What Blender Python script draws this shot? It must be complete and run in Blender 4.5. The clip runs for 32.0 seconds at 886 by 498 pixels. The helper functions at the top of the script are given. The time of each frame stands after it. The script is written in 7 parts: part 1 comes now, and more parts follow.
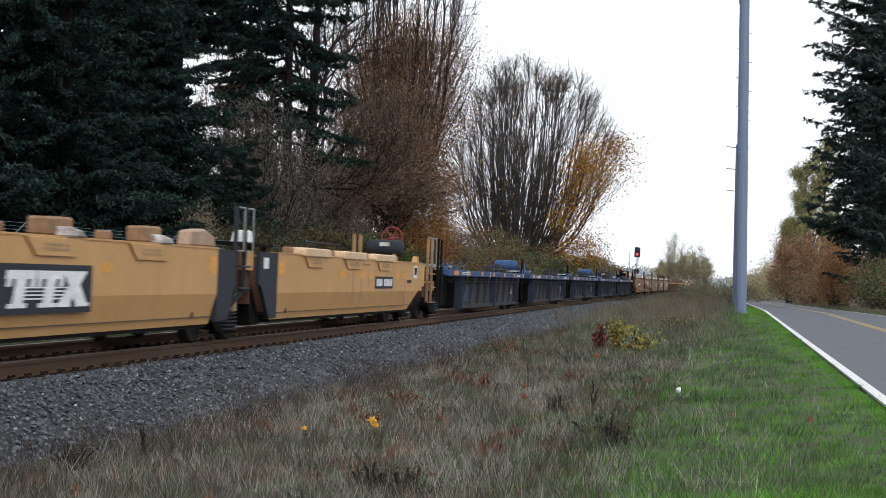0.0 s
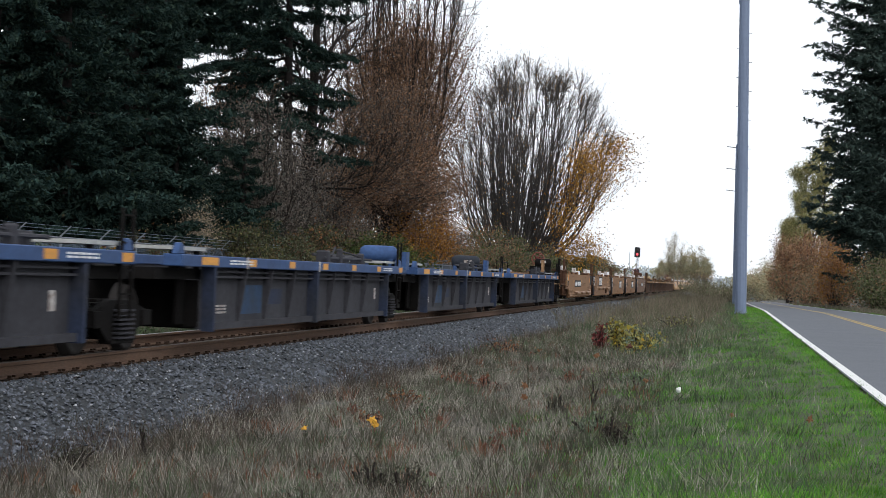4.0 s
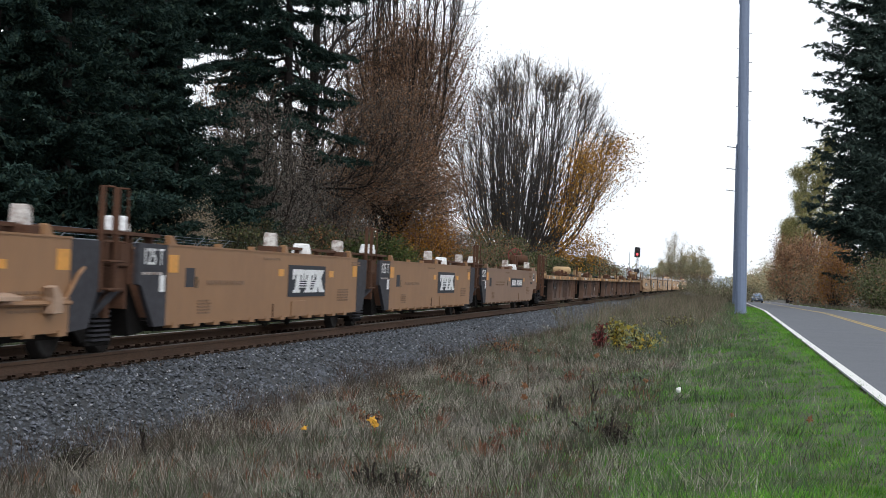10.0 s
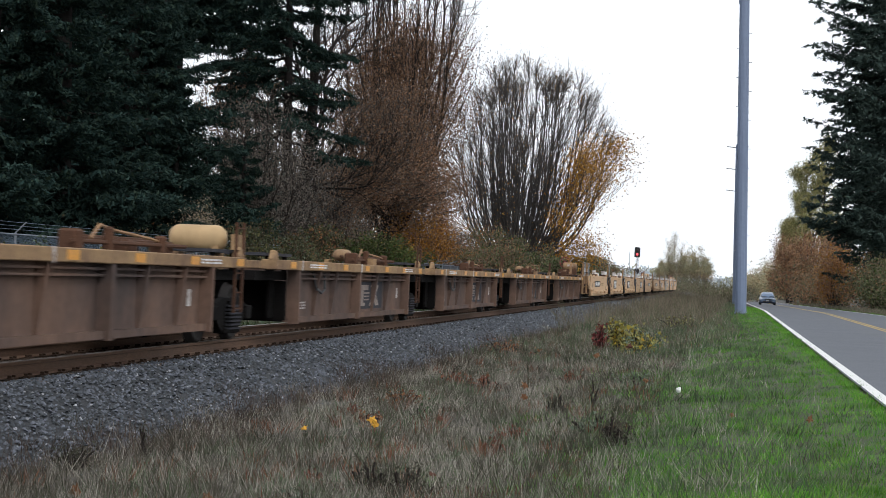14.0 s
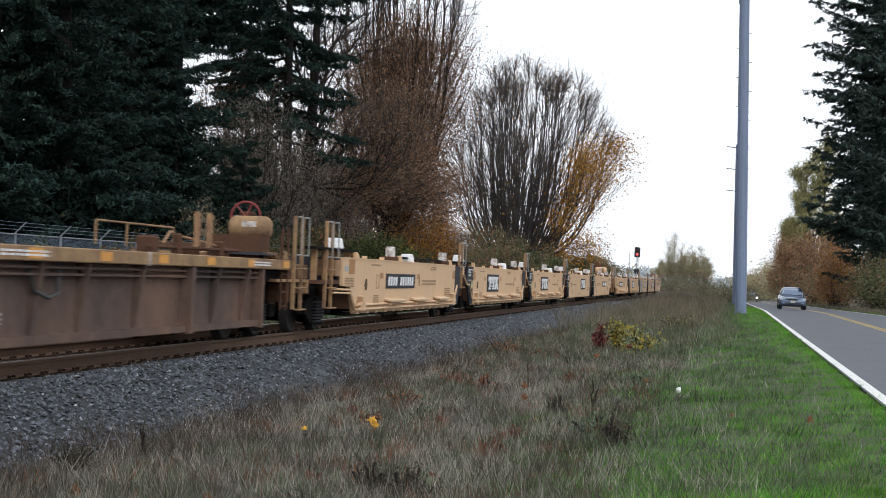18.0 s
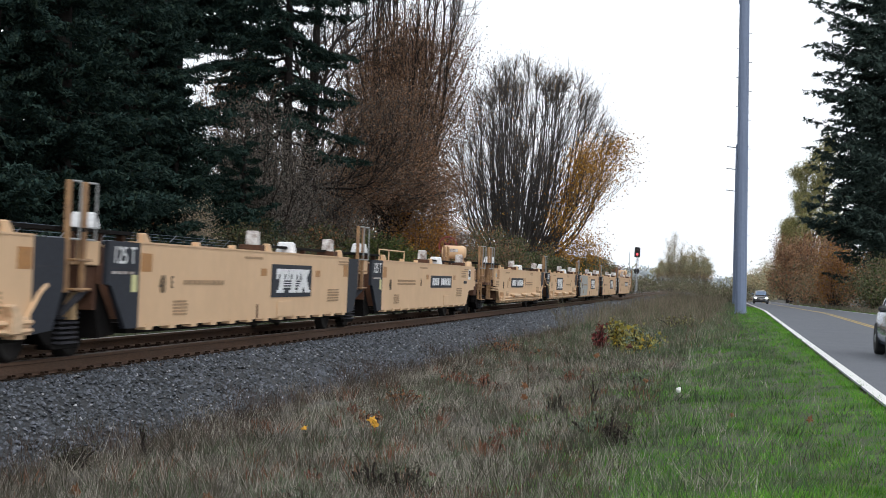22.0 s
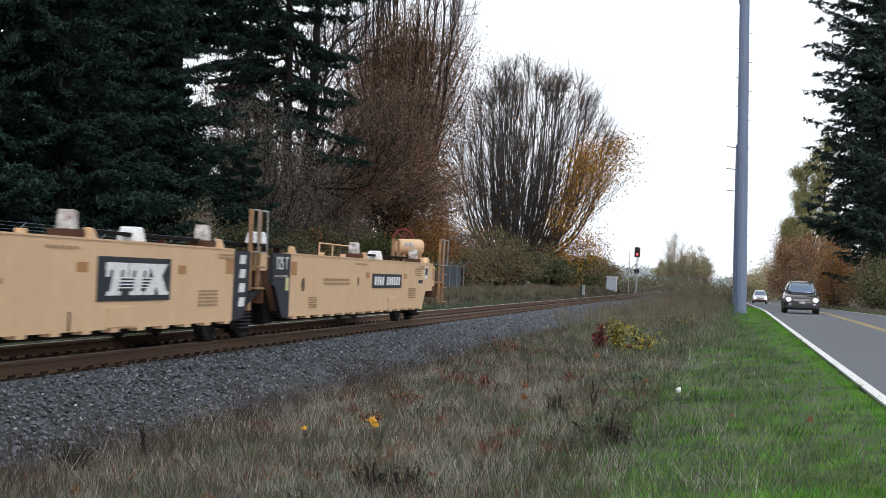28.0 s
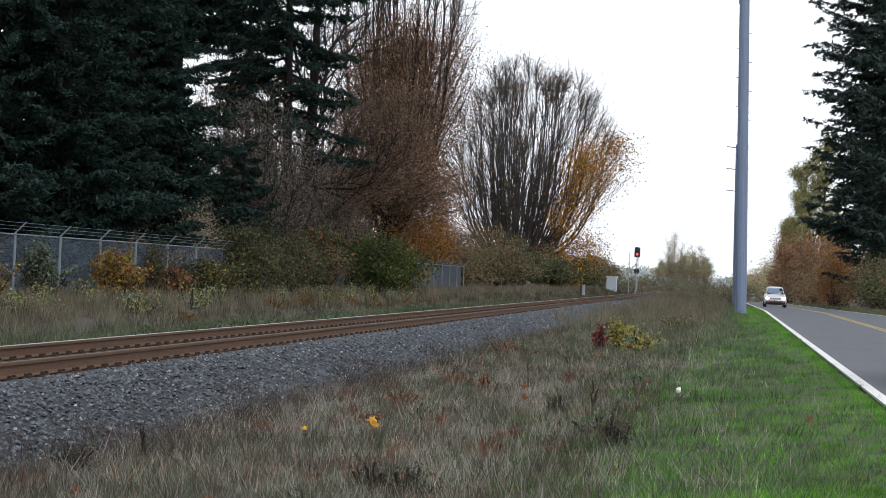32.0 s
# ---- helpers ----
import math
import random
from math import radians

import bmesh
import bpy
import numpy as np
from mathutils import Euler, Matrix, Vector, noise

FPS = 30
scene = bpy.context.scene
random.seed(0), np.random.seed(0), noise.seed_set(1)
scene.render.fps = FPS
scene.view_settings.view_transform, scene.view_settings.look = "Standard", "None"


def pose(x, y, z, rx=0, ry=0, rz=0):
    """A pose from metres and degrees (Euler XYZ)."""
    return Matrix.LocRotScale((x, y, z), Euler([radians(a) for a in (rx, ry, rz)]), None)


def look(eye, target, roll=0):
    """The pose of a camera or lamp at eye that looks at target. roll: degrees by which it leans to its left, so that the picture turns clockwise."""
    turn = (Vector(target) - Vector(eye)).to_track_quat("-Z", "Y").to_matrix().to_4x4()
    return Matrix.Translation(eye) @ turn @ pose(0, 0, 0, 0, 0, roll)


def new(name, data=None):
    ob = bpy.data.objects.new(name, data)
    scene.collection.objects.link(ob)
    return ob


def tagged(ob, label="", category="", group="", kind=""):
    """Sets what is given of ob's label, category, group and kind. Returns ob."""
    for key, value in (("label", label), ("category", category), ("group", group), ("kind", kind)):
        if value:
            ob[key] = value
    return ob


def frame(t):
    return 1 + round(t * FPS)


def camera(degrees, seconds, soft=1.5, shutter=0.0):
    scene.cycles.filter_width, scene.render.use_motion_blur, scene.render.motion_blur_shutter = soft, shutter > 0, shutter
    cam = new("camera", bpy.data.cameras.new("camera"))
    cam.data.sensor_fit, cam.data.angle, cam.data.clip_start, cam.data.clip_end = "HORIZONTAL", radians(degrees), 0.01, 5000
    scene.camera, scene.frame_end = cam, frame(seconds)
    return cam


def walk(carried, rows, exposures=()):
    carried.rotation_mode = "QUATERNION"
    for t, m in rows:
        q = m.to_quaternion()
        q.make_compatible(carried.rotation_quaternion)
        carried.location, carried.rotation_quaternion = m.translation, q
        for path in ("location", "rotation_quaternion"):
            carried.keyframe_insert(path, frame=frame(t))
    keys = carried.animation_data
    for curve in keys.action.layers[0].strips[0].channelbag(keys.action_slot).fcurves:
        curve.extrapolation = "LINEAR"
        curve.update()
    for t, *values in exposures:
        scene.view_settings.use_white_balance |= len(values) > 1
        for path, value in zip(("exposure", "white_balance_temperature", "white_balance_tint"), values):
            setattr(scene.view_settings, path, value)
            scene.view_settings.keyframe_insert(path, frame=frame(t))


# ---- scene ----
# Track runs along +y, rail tops at z = 0, the camera stands beside the road at x = 0.
cam = camera(29.2, 32.0, soft=0.55, shutter=0.3)
EYE = (0.0, 0.0, 1.237)
VIEW = look(EYE, (-16.583, 98.605, 2.693), 2.4)
walk(cam, [(0, VIEW), (32, VIEW)])

# ---------------------------------------------------------------- sky and light (overcast)
world = bpy.data.worlds.new("overcast_sky")
scene.world = world
world.use_nodes = True
wn, wl = world.node_tree.nodes, world.node_tree.links
sky = wn.new("ShaderNodeTexSky")
sky.sky_type, sky.sun_disc = "NISHITA", False
sky.sun_elevation, sky.sun_rotation = radians(38), radians(150)
sky.air_density, sky.dust_density, sky.ozone_density = 1.0, 6.0, 1.0
grey = wn.new("ShaderNodeHueSaturation")
grey.inputs["Saturation"].default_value = 0.12
cloud = wn.new("ShaderNodeMix")
cloud.data_type = "RGBA"
cloud.inputs["Factor"].default_value = 0.8
cloud.inputs[7].default_value = (10.65, 11.2, 12.0, 1)
wl.new(sky.outputs[0], grey.inputs["Color"])
wl.new(grey.outputs[0], cloud.inputs[6])
wl.new(cloud.outputs[2], wn["Background"].inputs[0])
wn["Background"].inputs[1].default_value = 0.12

sun = new("sun", bpy.data.lights.new("sun", "SUN"))
sun.data.energy, sun.data.angle, sun.data.color = 0.7, radians(25), (1.0, 0.98, 0.94)
sun.matrix_world = look((30, -40, 45), (0, 20, 0))
scene.view_settings.exposure = 0.0


# ---------------------------------------------------------------- materials
def mat(name, base, second=None, rough=0.8, metal=0.0, scale=6.0, fine=60.0, bump=0.15, amount=0.5, island=0.0, random_tint=0.0,
        stretch=(1, 1, 1), emission=None, spec=0.5, streaks=0.0, grain=0.16):
    """A weathered surface: two colours mixed by a coarse and a fine noise, with a little relief."""
    m = bpy.data.materials.new(name)
    m.use_nodes = True
    n, l = m.node_tree.nodes, m.node_tree.links
    b = n["Principled BSDF"]
    second = second or tuple(c * 0.6 for c in base)
    co = n.new("ShaderNodeTexCoord")
    mp = n.new("ShaderNodeMapping")
    mp.inputs["Scale"].default_value = stretch
    l.new(co.outputs["Object"], mp.inputs["Vector"])
    a = n.new("ShaderNodeTexNoise")
    a.inputs["Scale"].default_value, a.inputs["Detail"].default_value, a.inputs["Roughness"].default_value = scale, 5, 0.65
    f = n.new("ShaderNodeTexNoise")
    f.inputs["Scale"].default_value, f.inputs["Detail"].default_value = fine, 3
    l.new(mp.outputs[0], a.inputs["Vector"])
    l.new(mp.outputs[0], f.inputs["Vector"])
    ramp = n.new("ShaderNodeMapRange")
    ramp.inputs[1].default_value, ramp.inputs[2].default_value = 0.35, 0.68
    ramp.inputs[3].default_value, ramp.inputs[4].default_value = 0.0, amount
    l.new(a.outputs["Fac"], ramp.inputs[0])
    mix = n.new("ShaderNodeMix")
    mix.data_type = "RGBA"
    mix.inputs[6].default_value, mix.inputs[7].default_value = (*base, 1), (*second, 1)
    l.new(ramp.outputs[0], mix.inputs["Factor"])
    out = mix.outputs[2]
    hs = n.new("ShaderNodeHueSaturation")
    l.new(out, hs.inputs["Color"])
    val = n.new("ShaderNodeMapRange")
    val.inputs[1].default_value, val.inputs[2].default_value = 0.3, 0.7
    val.inputs[3].default_value, val.inputs[4].default_value = 1 - grain, 1 + grain
    l.new(f.outputs["Fac"], val.inputs[0])
    vout = val.outputs[0]
    if streaks:
        sm = n.new("ShaderNodeMapping")
        sm.inputs["Scale"].default_value = (1.3, 1.3, 0.22)
        l.new(co.outputs["Object"], sm.inputs["Vector"])
        st = n.new("ShaderNodeTexNoise")
        st.inputs["Scale"].default_value, st.inputs["Detail"].default_value = 2.2, 4
        l.new(sm.outputs[0], st.inputs["Vector"])
        sr = n.new("ShaderNodeMapRange")
        sr.inputs[1].default_value, sr.inputs[2].default_value = 0.38, 0.62
        sr.inputs[3].default_value, sr.inputs[4].default_value = 1 - streaks, 1.0
        l.new(st.outputs["Fac"], sr.inputs[0])
        mu = n.new("ShaderNodeMath")
        mu.operation = "MULTIPLY"
        l.new(vout, mu.inputs[0])
        l.new(sr.outputs[0], mu.inputs[1])
        vout = mu.outputs[0]
    if island or random_tint:
        src = n.new("ShaderNodeNewGeometry").outputs["Random Per Island"] if island else n.new("ShaderNodeObjectInfo").outputs["Random"]
        k = island or random_tint
        rr = n.new("ShaderNodeMapRange")
        rr.inputs[3].default_value, rr.inputs[4].default_value = 1 - k, 1 + k
        l.new(src, rr.inputs[0])
        mu = n.new("ShaderNodeMath")
        mu.operation = "MULTIPLY"
        l.new(vout, mu.inputs[0])
        l.new(rr.outputs[0], mu.inputs[1])
        vout = mu.outputs[0]
        hr = n.new("ShaderNodeMapRange")
        hr.inputs[3].default_value, hr.inputs[4].default_value = 0.5 - 0.03 * k, 0.5 + 0.03 * k
        l.new(src, hr.inputs[0])
        l.new(hr.outputs[0], hs.inputs["Hue"])
    l.new(vout, hs.inputs["Value"])
    l.new(hs.outputs[0], b.inputs["Base Color"])
    b.inputs["Roughness"].default_value, b.inputs["Metallic"].default_value = rough, metal
    b.inputs["Specular IOR Level"].default_value = spec
    if bump:
        bp = n.new("ShaderNodeBump")
        bp.inputs["Strength"].default_value, bp.inputs["Distance"].default_value = bump, 0.02
        l.new(f.outputs["Fac"], bp.inputs["Height"])
        l.new(bp.outputs[0], b.inputs["Normal"])
    if emission:
        b.inputs["Emission Color"].default_value, b.inputs["Emission Strength"].default_value = (*emission[0], 1), emission[1]
    return m


def leaf(name, colours, island=0.35, rough=0.75, through_light=0.15, spec=0.12, patch=0.6):
    """Leaves or blades: a colour for each leaf out of a range, with some light passing through."""
    m = bpy.data.materials.new(name)
    m.use_nodes = True
    n, l = m.node_tree.nodes, m.node_tree.links
    b = n["Principled BSDF"]
    g = n.new("ShaderNodeNewGeometry")
    r = n.new("ShaderNodeValToRGB")
    e = r.color_ramp.elements
    while len(e) < len(colours):
        e.new(0.5)
    for i, c in enumerate(colours):
        e[i].position, e[i].color = i / max(1, len(colours) - 1), (*c, 1)
    l.new(g.outputs["Random Per Island"], r.inputs[0])
    co = n.new("ShaderNodeTexCoord")
    a = n.new("ShaderNodeTexNoise")
    a.inputs["Scale"].default_value, a.inputs["Detail"].default_value = patch, 4
    l.new(co.outputs["Object"], a.inputs["Vector"])
    v = n.new("ShaderNodeMapRange")
    v.inputs[1].default_value, v.inputs[2].default_value = 0.3, 0.7
    v.inputs[3].default_value, v.inputs[4].default_value = 1 - island, 1 + island
    l.new(a.outputs["Fac"], v.inputs[0])
    hs = n.new("ShaderNodeHueSaturation")
    l.new(r.outputs[0], hs.inputs["Color"])
    l.new(v.outputs[0], hs.inputs["Value"])
    l.new(hs.outputs[0], b.inputs["Base Color"])
    b.inputs["Roughness"].default_value = rough
    b.inputs["Specular IOR Level"].default_value = spec
    if through_light:
        t = n.new("ShaderNodeBsdfTranslucent")
        l.new(hs.outputs[0], t.inputs["Color"])
        s = n.new("ShaderNodeMixShader")
        s.inputs[0].default_value = through_light
        l.new(b.outputs[0], s.inputs[1])
        l.new(t.outputs[0], s.inputs[2])
        l.new(s.outputs[0], n["Material Output"].inputs[0])
    return m


TAN = mat("tan_paint", (0.66, 0.445, 0.27), (0.57, 0.375, 0.22), 0.6, scale=0.5, fine=5, bump=0.0, amount=0.6, streaks=0.025, grain=0.03, spec=0.3)
TAN_DIRTY = mat("dirty_tan_paint", (0.272, 0.142, 0.064), (0.222, 0.113, 0.052), 0.65, scale=0.5, fine=5, bump=0.0, amount=0.8, streaks=0.04, grain=0.04)
TAN_DIM = mat("dull_pinkish_tan_paint", (0.225, 0.132, 0.083), (0.185, 0.106, 0.066), 0.65, scale=0.5, fine=5, bump=0.0, amount=0.8, streaks=0.04, grain=0.04)
TAN_LIGHT = mat("pale_tan_paint", (0.5, 0.35, 0.19), (0.36, 0.23, 0.12), 0.65, scale=0.8, fine=9, bump=0.04, amount=0.7, streaks=0.15, grain=0.05, spec=0.2)
YELLOW_TAN = mat("golden_tan_paint", (0.53, 0.3, 0.122), (0.43, 0.24, 0.09), 0.6, scale=0.5, fine=5, bump=0.0, amount=0.6, streaks=0.04, grain=0.04, spec=0.3)
GREY_PAINT = mat("grey_primer_paint", (0.42, 0.43, 0.42), (0.3, 0.29, 0.26), 0.7, scale=1.2, fine=10, bump=0.05, streaks=0.15)
RUST = mat("rusty_steel", (0.095, 0.048, 0.03), (0.05, 0.03, 0.024), 0.9, scale=3, fine=40, bump=0.3, spec=0.12)
RUST_BROWN = mat("brown_weathered_paint", (0.2, 0.122, 0.088), (0.07, 0.056, 0.054), 0.85, scale=0.33, fine=9, bump=0.05, amount=1.0, streaks=0.14, grain=0.1, spec=0.15)
GRIME = mat("grimy_grey_paint", (0.055, 0.055, 0.064), (0.034, 0.034, 0.04), 0.85, scale=0.7, fine=12, bump=0.05, amount=0.8, streaks=0.12, spec=0.15)
BLUE = mat("faded_blue_paint", (0.043, 0.086, 0.2), (0.03, 0.052, 0.12), 0.6, scale=1.2, fine=14, bump=0.05, amount=0.8, spec=0.15)
BLUE_PATCH = mat("deep_blue_patch_paint", (0.022, 0.06, 0.13), (0.03, 0.04, 0.06), 0.7, scale=2.0, fine=14, bump=0.03, amount=1.0, spec=0.15)
BLUE_GRIME = mat("grimy_blue_paint", (0.03, 0.04, 0.072), (0.03, 0.032, 0.04), 0.8, scale=1.2, fine=14, bump=0.05, amount=1.0, spec=0.12)
POST_TAN = mat("rusty_tan_frame_paint", (0.33, 0.19, 0.085), (0.16, 0.085, 0.05), 0.7, scale=2.5, fine=14, bump=0.05, amount=0.9)
# Pale ledge paints, the highlight of the top faces put into them.
LEDGE_TOP = mat("pale_highlit_ledge_paint", (0.64, 0.46, 0.3), (0.45, 0.28, 0.16), 0.65, scale=3, fine=14, bump=0.03, spec=0.2)
LEDGE_PALE = mat("dull_pale_highlit_ledge_paint", (0.38, 0.26, 0.185), (0.24, 0.14, 0.08), 0.7, scale=3, fine=14, bump=0.03)
FADED = mat("faded_emblem_paint", (0.3, 0.25, 0.22), (0.14, 0.1, 0.085), 0.75, scale=4, fine=14, bump=0.0, amount=1.0)
TAG_YELLOW = mat("pale_yellow_tag", (0.6, 0.58, 0.28), (0.5, 0.48, 0.25), 0.6, bump=0)
# Darker copy of STEEL: the shade along the fence is in its colour.
FENCE_STEEL = mat("shaded_galvanised_steel", (0.2, 0.22, 0.25), (0.15, 0.17, 0.19), 0.7, 0.2, scale=4, fine=30, bump=0.05)
CHORD_TAN = mat("worn_tan_chord_paint", (0.34, 0.22, 0.115), (0.15, 0.09, 0.06), 0.8, scale=1.6, fine=14, bump=0.1, amount=1.0, spec=0.2)
CHARCOAL = mat("charcoal_paint", (0.025, 0.029, 0.039), (0.018, 0.02, 0.026), 0.7, scale=1.5, fine=14, bump=0.05, spec=0.2)
# Grime taken nearly black, holding the shade under and between the cars.
DARK = mat("shade_black_grime", (0.008, 0.0075, 0.0075), (0.013, 0.011, 0.01), 0.9, scale=4, fine=30, bump=0.3, spec=0.08)
WHITE = mat("white_paint", (0.75, 0.76, 0.78), (0.5, 0.48, 0.45), 0.6, scale=3, fine=20, bump=0.03, amount=0.4)
WHITE_WORN = mat("chipped_white_paint", (0.62, 0.6, 0.58), (0.12, 0.06, 0.04), 0.7, scale=9, fine=30, bump=0.1, amount=1.0)
ORANGE = mat("orange_reflector", (0.66, 0.29, 0.03), (0.46, 0.2, 0.03), 0.5, scale=2, fine=20, bump=0.02)
COPPER = mat("dull_orange_reflector", (0.36, 0.16, 0.035), (0.3, 0.13, 0.03), 0.5, scale=2, fine=20, bump=0.02)
STENCIL = mat("brown_stencil", (0.34, 0.22, 0.12), (0.26, 0.16, 0.09), 0.7, scale=10, fine=60, bump=0.0)
STENCIL_DIM = mat("faded_stencil", (0.19, 0.105, 0.058), (0.15, 0.085, 0.05), 0.7, scale=10, fine=60, bump=0.0)
STENCIL_DARK = mat("dark_stencil", (0.06, 0.045, 0.03), (0.12, 0.08, 0.04), 0.7, scale=10, fine=60, bump=0.0)
STEEL = mat("galvanised_steel", (0.42, 0.44, 0.46), (0.3, 0.32, 0.34), 0.45, 0.7, scale=3, fine=30, bump=0.05)
WHEEL_STEEL = mat("wheel_steel", (0.022, 0.019, 0.018), (0.012, 0.011, 0.01), 0.75, 0.0, scale=4, fine=30, bump=0.1, spec=0.2)
RED_PAINT = mat("red_wheel_paint", (0.24, 0.035, 0.035), (0.14, 0.03, 0.03), 0.6, scale=4, fine=30, bump=0.05)
RAIL_RUST = mat("rail_rust", (0.112, 0.06, 0.034), (0.062, 0.038, 0.026), 0.85, scale=5, fine=50, bump=0.2, stretch=(1, 0.2, 1))
RAIL_GALV = mat("galvanised_grab_rail", (0.3, 0.31, 0.31), (0.2, 0.2, 0.19), 0.5, 0.4, scale=5, fine=30, bump=0.02)
# Sky sheen on the far rail's polished top, put in as pale colour.
RAIL_TOP = mat("rail_top_with_painted_sheen", (0.5, 0.49, 0.48), (0.42, 0.4, 0.38), 0.45, 0.2, scale=3, fine=30, bump=0.02)
TIE_STEEL = mat("dark_tie_plate_steel", (0.055, 0.034, 0.024), (0.03, 0.021, 0.017), 0.9, scale=3, fine=40, bump=0.3, spec=0.12)
# Same polished top on the near rail, coloured dark where no sheen shows.
RAIL_TOP_DULL = mat("rail_top_without_sheen", (0.1, 0.078, 0.064), (0.07, 0.052, 0.042), 0.7, 0.2, scale=3, fine=30, bump=0.02)
TIE = mat("creosoted_timber", (0.055, 0.04, 0.032), (0.1, 0.075, 0.055), 0.9, scale=4, fine=40, bump=0.4, stretch=(0.3, 2, 2), random_tint=0.25)
ROAD = mat("asphalt", (0.09, 0.099, 0.117), (0.074, 0.081, 0.096), 0.8, scale=0.6, fine=70, bump=0.25, amount=0.9)
LINE_WHITE = mat("road_line_white", (0.72, 0.72, 0.7), (0.5, 0.5, 0.48), 0.7, scale=5, fine=50, bump=0.1)
LINE_YELLOW = mat("road_line_yellow", (0.5, 0.33, 0.06), (0.3, 0.22, 0.06), 0.7, scale=3, fine=50, bump=0.1)
# Soil and turf darkened so gaps between blades read as shadow.
SHADED_SOIL = mat("shaded_soil_with_dead_grass", (0.062, 0.054, 0.044), (0.038, 0.036, 0.024), 0.95, scale=0.8, fine=14, bump=0.5, amount=0.9)
SHADED_TURF = mat("turf", (0.03, 0.052, 0.014), (0.042, 0.046, 0.02), 0.95, scale=0.9, fine=16, bump=0.5, amount=0.9)
# Bed colour near black: the shade in the gaps between stones.
SHADED_GRAVEL = mat("shaded_ballast_gravel", (0.03, 0.033, 0.039), (0.016, 0.018, 0.021), 0.9, scale=12, fine=30, bump=0.8, amount=1.0)
STONE = mat("ballast_stone", (0.075, 0.085, 0.101), (0.044, 0.05, 0.06), 0.75, scale=9, fine=60, bump=0.3, island=0.7)
STONE_PALE = mat("pale_ballast_stone", (0.26, 0.27, 0.29), (0.2, 0.2, 0.21), 0.75, scale=9, fine=60, bump=0.3, island=0.4)
BARK = mat("dark_bark", (0.017, 0.015, 0.0145), (0.03, 0.026, 0.024), 0.95, scale=3, fine=18, bump=0.6, stretch=(1, 1, 0.3), spec=0.08)
BARK_GREY = mat("grey_bark", (0.066, 0.06, 0.057), (0.036, 0.032, 0.03), 0.95, scale=2, fine=14, bump=0.5, stretch=(1, 1, 0.3))
TWIG = mat("twig_bark", (0.03, 0.025, 0.023), (0.05, 0.04, 0.035), 0.95, scale=2, fine=14, bump=0.3, island=0.3, spec=0.08)
NEEDLE = leaf("conifer_needles", [(0.012, 0.025, 0.023), (0.02, 0.038, 0.034), (0.031, 0.054, 0.046), (0.027, 0.042, 0.027)], 0.5, 0.9, 0.14, 0.05, 0.7)
# Lighter copy of NEEDLE with distance haze mixed into the colour.
NEEDLE_PALE = leaf("haze_tinted_conifer_needles", [(0.03, 0.047, 0.043), (0.045, 0.068, 0.06), (0.06, 0.085, 0.07)], 0.45, 0.9, 0.12, 0.05, 0.5)
LEAF_MAPLE = leaf("withered_maple_leaves", [(0.15, 0.1, 0.076), (0.2, 0.12, 0.076), (0.24, 0.135, 0.07), (0.15, 0.118, 0.1)], 0.4, 0.9)
LEAF_GREY = leaf("grey_brown_withered_leaves", [(0.11, 0.1, 0.09), (0.15, 0.125, 0.105), (0.085, 0.085, 0.078)], 0.4, 0.9)
LEAF_SAGE = leaf("grey_green_leaves", [(0.11, 0.15, 0.11), (0.15, 0.19, 0.14), (0.08, 0.11, 0.07)], 0.3, 0.9)
LEAF_DULL_RED = leaf("dull_red_leaves", [(0.16, 0.05, 0.045), (0.2, 0.09, 0.055), (0.13, 0.065, 0.05)], 0.3, 0.9)
# Distance haze is put into this and the other HAZE_ colours.
HAZE_GOLD = leaf("haze_tinted_gold_leaves", [(0.42, 0.3, 0.16), (0.38, 0.31, 0.2), (0.34, 0.22, 0.14)], 0.2, 0.95)
LEAF_BROWN = leaf("brown_leaves", [(0.07, 0.045, 0.034), (0.1, 0.058, 0.036), (0.14, 0.072, 0.033), (0.08, 0.056, 0.045)], 0.4)
BRAMBLE = leaf("bramble_leaves", [(0.035, 0.046, 0.024), (0.06, 0.066, 0.038), (0.085, 0.066, 0.04), (0.05, 0.075, 0.034)], 0.45)
LEAF_GOLD = leaf("golden_leaves", [(0.26, 0.12, 0.02), (0.36, 0.18, 0.025), (0.3, 0.115, 0.018)], 0.35)
LEAF_AMBER = leaf("amber_leaves", [(0.42, 0.22, 0.045), (0.5, 0.28, 0.06), (0.36, 0.17, 0.035)], 0.3)
LEAF_OLIVE = leaf("olive_leaves", [(0.05, 0.06, 0.024), (0.085, 0.085, 0.034), (0.115, 0.095, 0.04), (0.07, 0.05, 0.034)], 0.4)
LEAF_YELLOW = leaf("yellow_leaves", [(0.3, 0.22, 0.03), (0.22, 0.2, 0.04), (0.36, 0.19, 0.02)], 0.3)
LEAF_PALE = leaf("pale_yellow_green_leaves", [(0.24, 0.25, 0.09), (0.31, 0.29, 0.11), (0.27, 0.24, 0.12)], 0.3)
LEAF_RED = leaf("red_leaves", [(0.2, 0.045, 0.045), (0.13, 0.035, 0.038), (0.26, 0.075, 0.06)], 0.3)
LEAF_ORANGE = leaf("orange_leaves", [(0.24, 0.11, 0.05), (0.19, 0.095, 0.05)], 0.3)
LEAF_GOLD_BRIGHT = leaf("bright_golden_leaf", [(0.55, 0.28, 0.04), (0.62, 0.34, 0.05)], 0.2)
LEAF_GREEN = leaf("dark_green_leaves", [(0.03, 0.05, 0.016), (0.05, 0.075, 0.022), (0.075, 0.085, 0.025)], 0.35)
